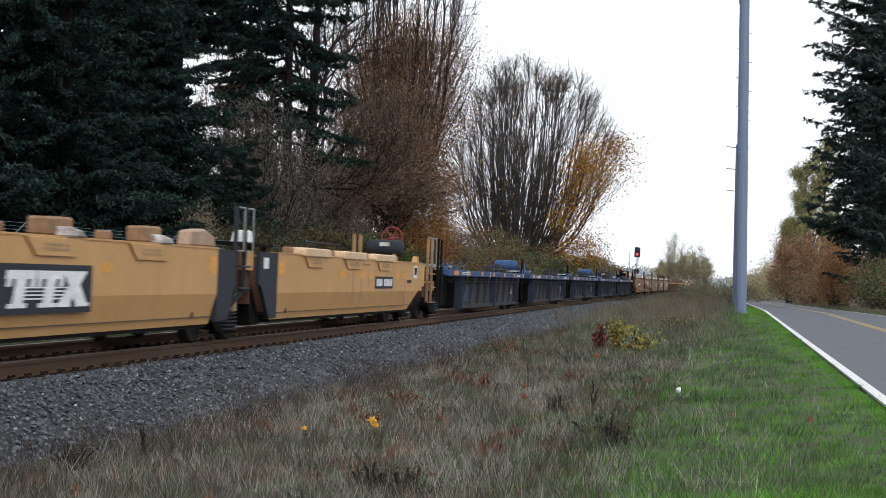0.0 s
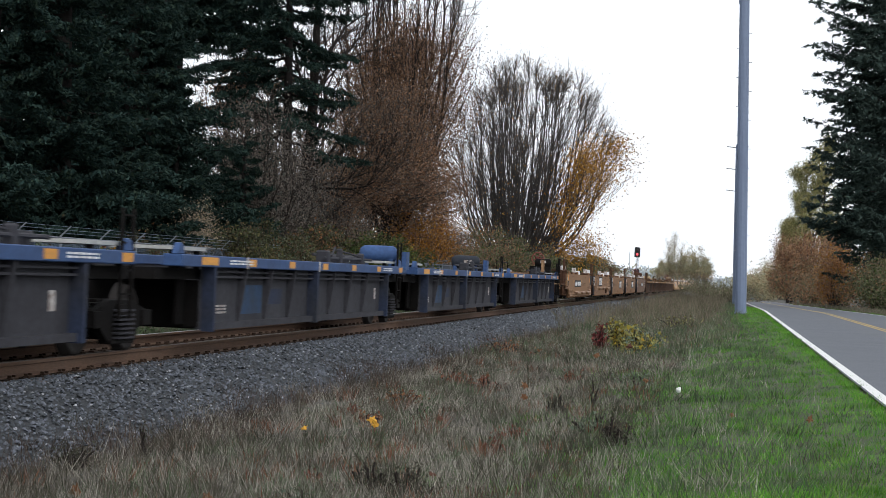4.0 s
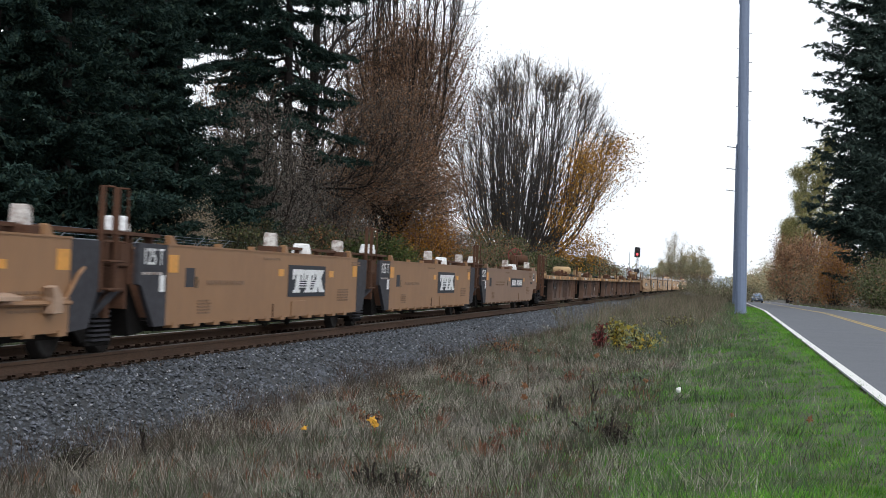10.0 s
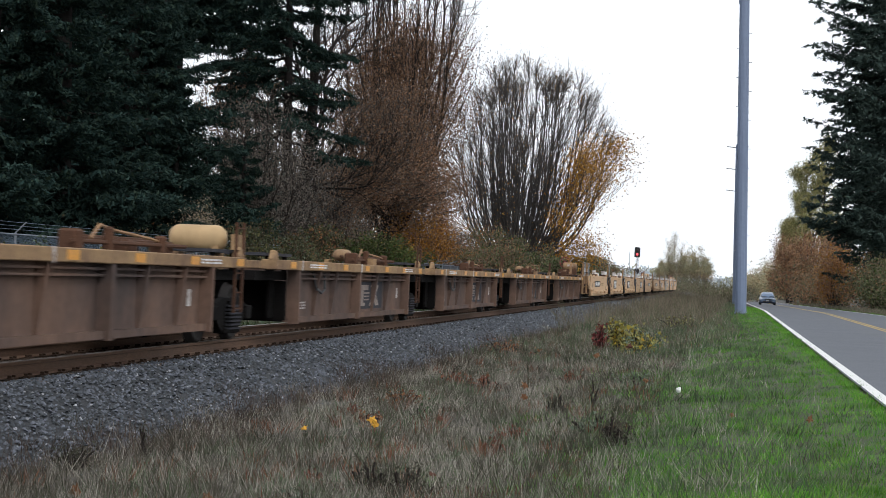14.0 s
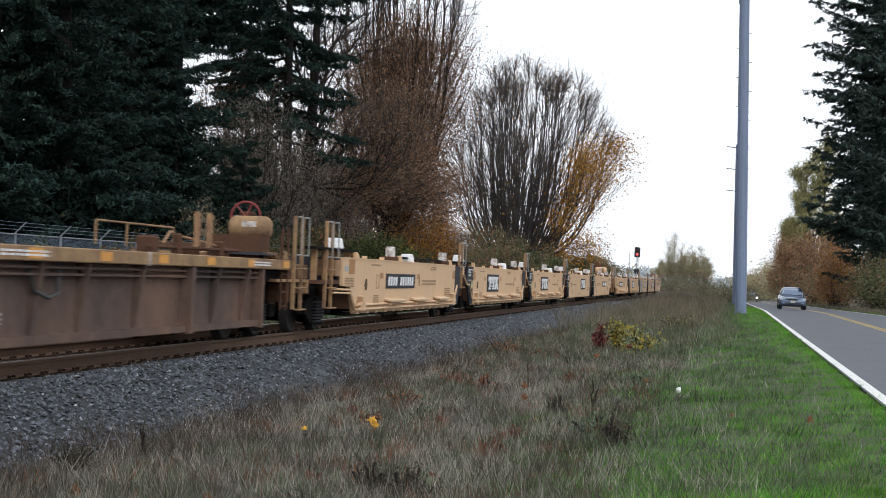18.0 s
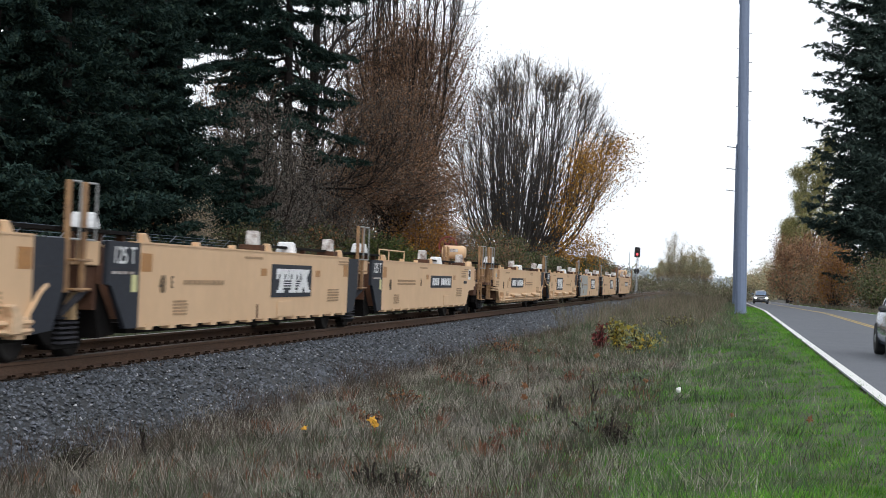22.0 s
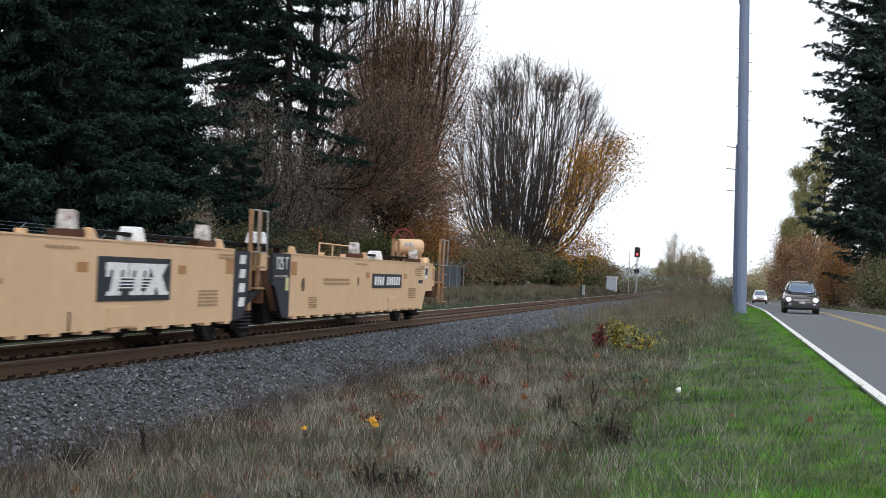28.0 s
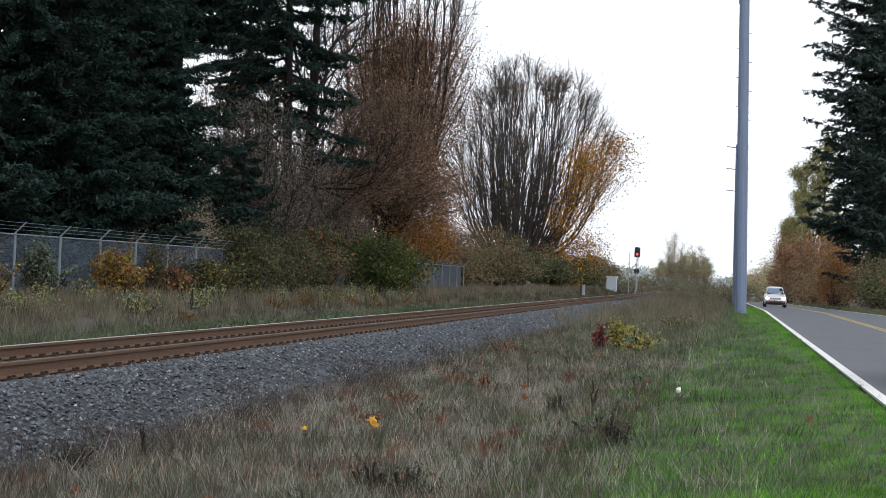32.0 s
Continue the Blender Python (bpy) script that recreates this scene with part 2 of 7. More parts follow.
DRY_GRASS = leaf("dry_grass", [(0.225, 0.205, 0.175), (0.34, 0.31, 0.27), (0.1, 0.09, 0.076), (0.25, 0.22, 0.19), (0.56, 0.52, 0.45)], 0.5, 0.9, 0.12, 0.1, 1.3)
RUSSET = leaf("russet_weeds", [(0.17, 0.06, 0.035), (0.2, 0.09, 0.05), (0.12, 0.06, 0.045)], 0.3, 0.9)
HAZE_TWIG = mat("haze_tinted_far_branch", (0.17, 0.155, 0.135), (0.14, 0.125, 0.11), 0.95, scale=1, fine=5, bump=0, spec=0.1)
LEAF_RUST = leaf("rust_red_leaves", [(0.23, 0.125, 0.085), (0.31, 0.16, 0.075), (0.21, 0.145, 0.11), (0.27, 0.17, 0.095)], 0.35)
ROADSIDE_OLIVE = leaf("roadside_olive_leaves", [(0.085, 0.11, 0.065), (0.125, 0.135, 0.072), (0.16, 0.14, 0.085), (0.12, 0.1, 0.075)], 0.4)
STRAW = leaf("bleached_straw", [(0.42, 0.4, 0.34), (0.54, 0.52, 0.45), (0.34, 0.31, 0.25)], 0.2, 0.9)
DULL_GREEN = leaf("dull_green_weeds", [(0.055, 0.09, 0.045), (0.095, 0.14, 0.075), (0.075, 0.09, 0.055), (0.13, 0.17, 0.105)], 0.45, 0.9, 0.15, 0.1, 1.1)
GREEN_GRASS = leaf("green_grass", [(0.04, 0.135, 0.018), (0.074, 0.235, 0.024), (0.115, 0.3, 0.034), (0.19, 0.265, 0.065)], 0.55, 0.8, 0.15, 0.12, 1.4)
WEED = leaf("dark_weeds", [(0.055, 0.05, 0.038), (0.08, 0.072, 0.055), (0.045, 0.055, 0.032)], 0.4, 0.9, 0.15, 0.1, 1.1)
UMBER = leaf("umber_dead_weeds", [(0.06, 0.045, 0.038), (0.09, 0.066, 0.054), (0.04, 0.034, 0.03), (0.13, 0.09, 0.07)], 0.4, 0.9, 0.15, 0.1, 1.1)
TALL_WEED = leaf("tall_brown_weeds", [(0.16, 0.125, 0.1), (0.22, 0.18, 0.14), (0.11, 0.105, 0.07), (0.14, 0.14, 0.08)], 0.45, 0.9, 0.15, 0.1, 0.7)
BEIGE = leaf("pale_dried_plumes", [(0.36, 0.29, 0.22), (0.46, 0.39, 0.32), (0.27, 0.2, 0.14), (0.34, 0.27, 0.14)], 0.25, 0.9)
BANK_GRASS = leaf("bank_grass", [(0.175, 0.145, 0.115), (0.115, 0.115, 0.07), (0.23, 0.195, 0.16), (0.08, 0.095, 0.05)], 0.45, 0.9)
# Far-tree leaf colours, paled and blued to carry the haze.
HAZE_TREE = leaf("haze_tinted_far_leaves", [(0.27, 0.28, 0.19), (0.34, 0.31, 0.17), (0.31, 0.32, 0.25)], 0.2, 0.95)
HAZE_BLUE = leaf("haze_tinted_blue_far_trees", [(0.5, 0.55, 0.6), (0.56, 0.6, 0.63)], 0.15, 0.95)
POLE_PAINT = mat("weathered_pole_steel", (0.165, 0.21, 0.31), (0.14, 0.18, 0.265), 0.6, 0.1, scale=0.5, fine=6, bump=0.0, amount=0.8, grain=0.04)
SLAT_BLUE = mat("blue_grey_slats", (0.07, 0.082, 0.1), (0.05, 0.06, 0.072), 0.8, scale=2, fine=20, bump=0.1, spec=0.2)
WIRE = mat("fence_wire", (0.13, 0.17, 0.23), (0.1, 0.13, 0.18), 0.6, 0.3, scale=4, fine=30, bump=0.0)
CABINET = mat("pale_blue_cabinet_paint", (0.5, 0.57, 0.64), (0.42, 0.48, 0.54), 0.5, scale=2, fine=20, bump=0.03)
LAMP_RED = mat("red_signal_lens", (0.5, 0.02, 0.02), rough=0.3, bump=0, emission=((1.0, 0.08, 0.1), 2.5))
HEADLAMP = mat("lit_headlamp", (0.9, 0.9, 0.85), rough=0.2, bump=0, emission=((1.0, 0.95, 0.86), 40.0))
LENS = mat("headlamp_lens", (0.3, 0.33, 0.38), (0.24, 0.26, 0.3), 0.15, 0.5, bump=0)
TYRE = mat("tyre_rubber", (0.018, 0.018, 0.019), (0.03, 0.03, 0.03), 0.85, scale=8, fine=60, bump=0.2)
PLASTIC = mat("black_plastic", (0.02, 0.021, 0.023), (0.028, 0.028, 0.03), 0.55, scale=6, fine=60, bump=0.05)
CAR_BLUE = mat("blue_grey_car_paint", (0.115, 0.155, 0.225), (0.1, 0.135, 0.2), 0.15, 0.45, scale=1, fine=4, bump=0.0, grain=0.02)
CAR_DARK = mat("dark_brown_grey_car_paint", (0.04, 0.036, 0.034), (0.032, 0.029, 0.028), 0.15, 0.35, scale=1, fine=4, bump=0.0, grain=0.02)
CAR_RED = mat("red_bumper_paint", (0.26, 0.05, 0.04), (0.2, 0.04, 0.035), 0.2, 0.3, scale=1, fine=4, bump=0.0, grain=0.02)
CAR_WHITE = mat("white_car_paint", (0.6, 0.6, 0.6), (0.5, 0.5, 0.5), 0.3, 0.1, scale=2, fine=20, bump=0.0)
GLASS = mat("windscreen_glass", (0.17, 0.22, 0.3), (0.15, 0.2, 0.27), 0.06, 1.0, scale=1, fine=3, bump=0.0, grain=0.0)
GLASS_DARK = mat("tinted_side_glass", (0.03, 0.036, 0.045), (0.025, 0.03, 0.035), 0.05, 0.0, scale=1, fine=3, bump=0.0, grain=0.0, spec=0.8)
CONCRETE = mat("concrete", (0.3, 0.29, 0.27), (0.22, 0.21, 0.2), 0.9, scale=3, fine=30, bump=0.3)
CHROME = mat("chrome_trim", (0.6, 0.62, 0.64), (0.5, 0.5, 0.52), 0.2, 0.9, bump=0.0)


# ---------------------------------------------------------------- mesh helpers
def box(bm, x0, x1, y0, y1, z0, z1):
    v = [bm.verts.new((x, y, z)) for x in (x0, x1) for y in (y0, y1) for z in (z0, z1)]
    for f in ((0, 1, 3, 2), (4, 6, 7, 5), (0, 4, 5, 1), (2, 3, 7, 6), (0, 2, 6, 4), (1, 5, 7, 3)):
        bm.faces.new([v[i] for i in f])
    return v


def prism(bm, outline, x0, x1):
    """A plate: an outline of (y, z) points between two planes of x."""
    a = [bm.verts.new((x0, y, z)) for y, z in outline]
    b = [bm.verts.new((x1, y, z)) for y, z in outline]
    bm.faces.new(a)
    bm.faces.new(list(reversed(b)))
    k = len(outline)
    for i in range(k):
        bm.faces.new((a[i], b[i], b[(i + 1) % k], a[(i + 1) % k]))


def rod(bm, p, q, r, r2=None, sides=8, caps=True):
    p, q = Vector(p), Vector(q)
    d = (q - p).normalized()
    u = d.orthogonal().normalized()
    w = d.cross(u)
    r2 = r if r2 is None else r2
    ring = []
    for c, rad in ((p, r), (q, r2)):
        ring.append([bm.verts.new(c + (u * math.cos(a) + w * math.sin(a)) * rad) for a in (2 * math.pi * i / sides for i in range(sides))])
    for i in range(sides):
        bm.faces.new((ring[0][i], ring[0][(i + 1) % sides], ring[1][(i + 1) % sides], ring[1][i]))
    if caps:
        bm.faces.new(list(reversed(ring[0])))
        bm.faces.new(ring[1])


def lathe(bm, profile, axis="z", centre=(0, 0, 0), sides=20):
    """A turned body: profile of (radius, along) round an axis."""
    rings = []
    for r, h in profile:
        ring = []
        for i in range(sides):
            a = 2 * math.pi * i / sides
            c, s = r * math.cos(a), r * math.sin(a)
            p = {"z": (c, s, h), "x": (h, c, s), "y": (c, h, s)}[axis]
            ring.append(bm.verts.new(Vector(p) + Vector(centre)))
        rings.append(ring)
    for a, b in zip(rings, rings[1:]):
        for i in range(sides):
            bm.faces.new((a[i], a[(i + 1) % sides], b[(i + 1) % sides], b[i]))
    bm.faces.new(rings[0])
    bm.faces.new(rings[-1])


def mesh_of(name, bm, material, smooth=False, bevel=0.0):
    if bevel:
        bmesh.ops.bevel(bm, geom=bm.edges[:], offset=bevel, segments=1, affect="EDGES", clamp_overlap=True)
    bmesh.ops.recalc_face_normals(bm, faces=bm.faces)
    me = bpy.data.meshes.new(name)
    bm.to_mesh(me)
    bm.free()
    me.materials.append(material)
    if smooth:
        me.shade_smooth()
    return me


def part(name, bm, material, parent, label="", smooth=False, bevel=0.0):
    ob = new(name, mesh_of(name, bm, material, smooth, bevel))
    ob.parent = parent
    if label:
        tagged(ob, label)
    return ob


def boxes_part(name, spans, material, parent, label="", bevel=0.0):
    bm = bmesh.new()
    for s in spans:
        box(bm, *s)
    return part(name, bm, material, parent, label, bevel=bevel)


def boxes_each(name, spans, material, parent, label="", bevel=0.0):
    for s in spans:
        boxes_part(name, [s], material, parent, label, bevel)


def np_mesh(name, verts, faces, material):
    verts, faces = np.asarray(verts, np.float32), np.asarray(faces, np.int32)
    me = bpy.data.meshes.new(name)
    me.vertices.add(len(verts))
    me.vertices.foreach_set("co", verts.ravel())
    k = faces.shape[1]
    me.loops.add(faces.size)
    me.loops.foreach_set("vertex_index", faces.ravel())
    me.polygons.add(len(faces))
    me.polygons.foreach_set("loop_start", np.arange(0, faces.size, k, dtype=np.int32))
    me.update(calc_edges=True)
    me.materials.append(material)
    return me


def thing(name, label, category, group="", m=None):
    ob = new(name)
    ob.empty_display_size = 0.2
    if m is not None:
        ob.matrix_basis = m
    return tagged(ob, label, category, group)


rng = np.random.default_rng(7)


# ---------------------------------------------------------------- ground
def smooth_step(a, b, v):
    t = np.clip((np.asarray(v, float) - a) / (b - a), 0, 1)
    return t * t * (3 - 2 * t)


def ground_z(x, y):
    """Height of the ground: a low ditch between track and road, a bank behind the track, land falling gently far away."""
    x, y = np.asarray(x, float), np.asarray(y, float)
    z = np.interp(x, [-400, -60, -19, -15, -12.2, -10.9, -10.4, -7.5, -6.0, -3.2, -1.6, 0.6, 1.5, 8.6, 11, 16, 60],
                  [0.6, 0.6, 0.15, -0.1, -0.55, -0.45, -0.24, -0.24, -0.62, -0.6, -0.42, -0.14, -0.09, -0.09, -0.1, 0.1, 0.4])
    fall = -0.0065 * np.clip(y - 95, 0, 420)
    z = z + fall * smooth_step(-6, 0.5, x)
    bumps = 0.05 * np.sin(x * 2.1 + y * 0.7) * np.sin(y * 0.53 + 1.3) * smooth_step(-5.6, -5.0, x) * (1 - smooth_step(0.6, 1.4, x))
    return z + bumps


def grid_sheet(name, xs, ys, height, material):
    gx, gy = np.meshgrid(np.asarray(xs, float), np.asarray(ys, float))
    v = np.stack([gx, gy, height(gx, gy)], -1).reshape(-1, 3)
    w, h = len(xs), len(ys)
    i = (np.arange(h - 1)[:, None] * w + np.arange(w - 1)[None]).reshape(-1)
    me = np_mesh(name, v, np.stack([i, i + 1, i + w + 1, i + w], -1), material)
    me.shade_smooth()
    return new(name, me)


gxs = np.concatenate([[-2500, -900, -300, -120, -60, -40, -30, -25, -21], np.arange(-19, 2, 0.4), np.arange(2, 20, 1.5), [24, 32, 45, 70, 130, 300, 900, 2500]])
gys = np.concatenate([[-2500, -600, -150, -60, -25, 0], np.arange(6, 100, 0.8), np.arange(100, 260, 6), [280, 320, 380, 450, 530, 700, 1000, 1600, 3000]])
ground = grid_sheet("ground", gxs, gys, ground_z, SHADED_SOIL)
tagged(ground, "uneven soil under dead grass along the railway and road", "ground", kind="structure")

vx, vy = np.linspace(0, 1, 9), np.concatenate([np.arange(-40, 120, 0.7), np.arange(120, 500, 12)])
verge = grid_sheet("verge", vx, vy, lambda x, y: 0 * x, SHADED_TURF)
for vert in verge.data.vertices:
    k, y = vert.co.x, vert.co.y
    left = -0.9 + 0.35 * math.sin(y * 0.9) + 0.3 * math.sin(y * 2.3 + 1) + 0.2 * math.sin(y * 0.23)
    x = left + (1.75 - left) * k
    vert.co = (x, y, float(ground_z(x, y)) + 0.012)
tagged(verge, "strip of mown green turf beside the road", "grass verge", kind="structure")


def road_x(y):
    return 1.78 + 0.0024 * np.asarray(y, float)


def road_z(x, y):
    return -0.05 - 0.0065 * np.clip(np.asarray(y, float) - 95, 0, 420) + 0 * np.asarray(x, float)


def strip(name, a, b, lift, material, y0=-60, y1=640, step=4.0):
    ys = np.arange(y0, y1 + 0.1, step)
    v = []
    for y in ys:
        for o in (a, b):
            x = float(road_x(y)) + o
            v.append((x, y, float(road_z(x, y)) + lift))
    f = [(2 * i, 2 * i + 1, 2 * i + 3, 2 * i + 2) for i in range(len(ys) - 1)]
    me = np_mesh(name, v, f, material)
    return new(name, me)


road = strip("road", -0.03, 6.7, 0.0, ROAD)
tagged(road, "two-lane grey asphalt road", "road", kind="structure")
edge = strip("edge_line", 0.0, 0.15, 0.004, LINE_WHITE)
edge.parent = road
tagged(edge, "painted white edge line")
for o in (3.2, 3.42):
    c = strip("centre_line", o, o + 0.1, 0.004, LINE_YELLOW)
    c.parent = road
    tagged(c, "worn painted yellow centre line")
far_edge = strip("edge_line", 6.35, 6.46, 0.004, LINE_WHITE)
far_edge.parent = road

# ---------------------------------------------------------------- railway track
TRACK_X = -8.94
bed_x = TRACK_X + np.array([-2.7, -2.0, -1.45, -1.0, -0.3, 0.3, 1.0, 1.45, 1.9, 3.2])
bed_z = np.array([-0.62, -0.36, -0.26, -0.235, -0.235, -0.235, -0.205, -0.19, -0.27, -0.66])
bed = grid_sheet("ballast_bed", bed_x, np.concatenate([np.arange(-60, 320, 4.0), np.arange(330, 900, 30)]), lambda x, y: np.interp(x, bed_x, bed_z), SHADED_GRAVEL)
tagged(bed, "grey crushed-stone ballast bed under the rails", "ballast", kind="structure")

track = thing("railway_track", "single railway track with rusty rails on dark timber ties", "railway track", m=pose(TRACK_X, 0, 0))
tagged(track, kind="structure")
RAIL_PROFILE = [(-0.075, -0.18), (0.075, -0.18), (0.075, -0.168), (0.012, -0.145), (0.009, -0.05), (0.036, -0.038), (0.037, -0.006), (0.030, -0.001),
                (-0.030, -0.001), (-0.037, -0.006), (-0.036, -0.038), (-0.009, -0.05), (-0.012, -0.145), (-0.075, -0.168)]
for side in (-0.755, 0.755):
    bm = bmesh.new()
    ends = [[bm.verts.new((side + x, y, z)) for x, z in RAIL_PROFILE] for y in (-60, 60, 180, 420, 900)]
    for a, b in zip(ends, ends[1:]):
        for i in range(len(RAIL_PROFILE)):
            j = (i + 1) % len(RAIL_PROFILE)
            bm.faces.new((a[i], a[j], b[j], b[i]))
    bm.faces.new(ends[0])
    bm.faces.new(ends[-1])
    rail = part("rail", bm, RAIL_RUST, track, "rusty brown steel rail")
    bm = bmesh.new()
    box(bm, side - 0.031, side + 0.031, -60, 900, -0.0005, 0.003)
    part("running_surface", bm, RAIL_TOP if side < 0 else RAIL_TOP_DULL, rail, "worn rail top with painted-in brightness")
bm = bmesh.new()
box(bm, -1.3, 1.3, -0.115, 0.115, -0.36, -0.185)
TIE_MESH = mesh_of("tie", bm, TIE)
bm = bmesh.new()
for s in (-0.755, 0.755):
    box(bm, s - 0.15, s + 0.15, -0.085, 0.085, -0.185, -0.17)
    for dx in (-0.1, 0.1):
        for dy in (-0.06, 0.06):
            box(bm, s + dx - 0.022, s + dx + 0.022, dy - 0.014, dy + 0.014, -0.165, -0.14)
PLATE_MESH = mesh_of("tie_plate", bm, TIE_STEEL)
tie_ys = [9 + 0.5 * i + rng.uniform(-0.03, 0.03) for i in range(280)]
for y in tie_ys:
    t = new("tie", TIE_MESH)
    t.parent, t.location = track, (0, y, 0)
    t.rotation_euler = (0, 0, rng.uniform(-0.012, 0.012))
    p = new("tie_plate", PLATE_MESH)
    p.parent, p.location = t, (0, 0, 0)

# ---------------------------------------------------------------- lettering
TEXTS = {}


def text_mesh(words, size, material):
    key = (words, size, material.name)
    if key not in TEXTS:
        cu = bpy.data.curves.new("lettering", "FONT")
        cu.body, cu.size, cu.extrude, cu.align_x, cu.align_y = words, size, 0.003, "CENTER", "CENTER"
        tmp = new("lettering", cu)
        me = bpy.data.meshes.new_from_object(tmp.evaluated_get(bpy.context.evaluated_depsgraph_get()))
        bpy.data.objects.remove(tmp)
        bpy.data.curves.remove(cu)
        me.materials.clear()
        me.materials.append(material)
        TEXTS[key] = me
    return TEXTS[key]


SIDE_FACE = Matrix(((0, 0, 1, 0), (1, 0, 0, 0), (0, 1, 0, 0), (0, 0, 0, 1)))


def lettering(words, size, material, parent, x, y, z, narrow=1.0, label=""):
    ob = new("lettering", text_mesh(words, size, material))
    ob.parent = parent
    ob.matrix_basis = Matrix.Translation((x, y, z)) @ SIDE_FACE @ Matrix.Diagonal((narrow, 1, 1, 1))
    if label:
        tagged(ob, label)
    return ob


def slanted(bm, y0, y1, z0, z1, x, lean=0.0, thick=0.006):
    prism(bm, [(y0, z0), (y1, z0), (y1 + lean, z1), (y0 + lean, z1)], x, x + thick)


# ---------------------------------------------------------------- train
SPEED = 15.0
WHEEL_R = 0.455
WHEELSETS = []
bm = bmesh.new()
for s in (-1, 1):
    prof = [(0.1, 0.69), (0.2, 0.69), (0.36, 0.70), (0.38, 0.675), (0.46, 0.675), (0.495, 0.685), (0.495, 0.70), (WHEEL_R, 0.715), (WHEEL_R - 0.006, 0.81),
            (0.4, 0.815), (0.38, 0.79), (0.2, 0.77), (0.14, 0.815), (0.09, 0.82)]
    lathe(bm, [(r, s * h) for r, h in prof], "x", sides=20)
rod(bm, (-1.05, 0, 0), (1.05, 0, 0), 0.08, sides=10)
for s in (-1, 1):
    for k in range(3):
        a = 2 * math.pi * k / 3
        rod(bm, (s * 1.05, 0.05 * math.cos(a), 0.05 * math.sin(a)), (s * 1.075, 0.05 * math.cos(a), 0.05 * math.sin(a)), 0.016, sides=6)
WHEELSET_MESH = mesh_of("wheelset", bm, WHEEL_STEEL)
WHEELSET_MESH.shade_smooth()


def side_frame_mesh():
    bm = bmesh.new()
    outer = [(-1.12, 0.36), (-1.1, 0.56), (-0.78, 0.62), (-0.42, 0.72), (0.42, 0.72), (0.78, 0.62), (1.1, 0.56), (1.12, 0.36), (0.8, 0.4), (0.42, 0.16), (-0.42, 0.16), (-0.8, 0.4)]
    prism(bm, outer, -0.05, 0.05)
    for s in (-1, 1):
        box(bm, -0.08, 0.1, s * 0.915 - 0.16, s * 0.915 + 0.16, 0.36, 0.58)
    box(bm, -0.1, 0.1, -0.42, 0.42, 0.14, 0.2)
    return mesh_of("side_frame", bm, DARK, bevel=0.012)


def spring_mesh():
    bm = bmesh.new()
    for y in (-0.2, 0.0, 0.2):
        for k in range(7):
            lathe(bm, [(0.045, -0.016), (0.09, -0.012), (0.09, 0.012), (0.045, 0.016)], "z", (0.06, y, 0.22 + k * 0.06), 6)
    return mesh_of("spring_nest", bm, GRIME)


SIDE_FRAME_MESH, SPRING_MESH = side_frame_mesh(), spring_mesh()
bm = bmesh.new()
box(bm, -1.1, 1.1, -0.2, 0.2, 0.42, 0.66)
lathe(bm, [(0.24, 0.66), (0.24, 0.76), (0.18, 0.78)], "z", (0, 0, 0), 14)
# Boxes added beside the bolster to close off daylight under the car.
box(bm, -0.6, 0.6, -1.25, -0.3, 0.36, 0.7)
box(bm, -0.6, 0.6, 0.3, 1.25, 0.36, 0.7)
box(bm, -0.95, 0.95, -0.46, -0.36, 0.2, 0.42)
box(bm, -0.95, 0.95, 0.36, 0.46, 0.2, 0.42)
BOLSTER_MESH = mesh_of("bogie", bm, DARK)


def bogie(parent, y):
    b = new("bogie", BOLSTER_MESH)
    b.parent, b.location = parent, (0, y, 0)
    for s in (-1, 1):
        f = new("side_frame", SIDE_FRAME_MESH)
        f.parent = b
        f.matrix_basis = pose(s * 1.0, 0, 0, 0, 0, 0 if s > 0 else 180)
        g = new("spring_nest", SPRING_MESH)
        g.parent = b
        tagged(g, kind="stuff")
        g.matrix_basis = pose(s * 1.03, 0, 0, 0, 0, 0 if s > 0 else 180)
    for o in (-0.915, 0.915):
        w = new("wheelset", WHEELSET_MESH)
        w.parent, w.location = b, (0, o, WHEEL_R)
        WHEELSETS.append((w, parent, y + o))
    return b


def coupler(parent, y, s):
    bm = bmesh.new()
    box(bm, -0.09, 0.09, min(y, y + s * 1.6), max(y, y + s * 1.6), 0.72, 0.92)
    box(bm, -0.17, 0.12, min(y - s * 0.2, y + s * 0.18), max(y - s * 0.2, y + s * 0.18), 0.66, 0.98)
    part("coupler", bm, RUST, parent, "rusty knuckle coupler", bevel=0.015)
    bm = bmesh.new()
    pts = [Vector((0.45, y + s * 1.3, 0.7)), Vector((0.42, y + s * 0.7, 0.42)), Vector((0.3, y + s * 0.25, 0.36)), Vector((0.15, y, 0.5))]
    for p, q in zip(pts, pts[1:]):
        rod(bm, p, q, 0.025, sides=6)
    part("brake_hose", bm, PLASTIC, parent, "hanging black brake hose")


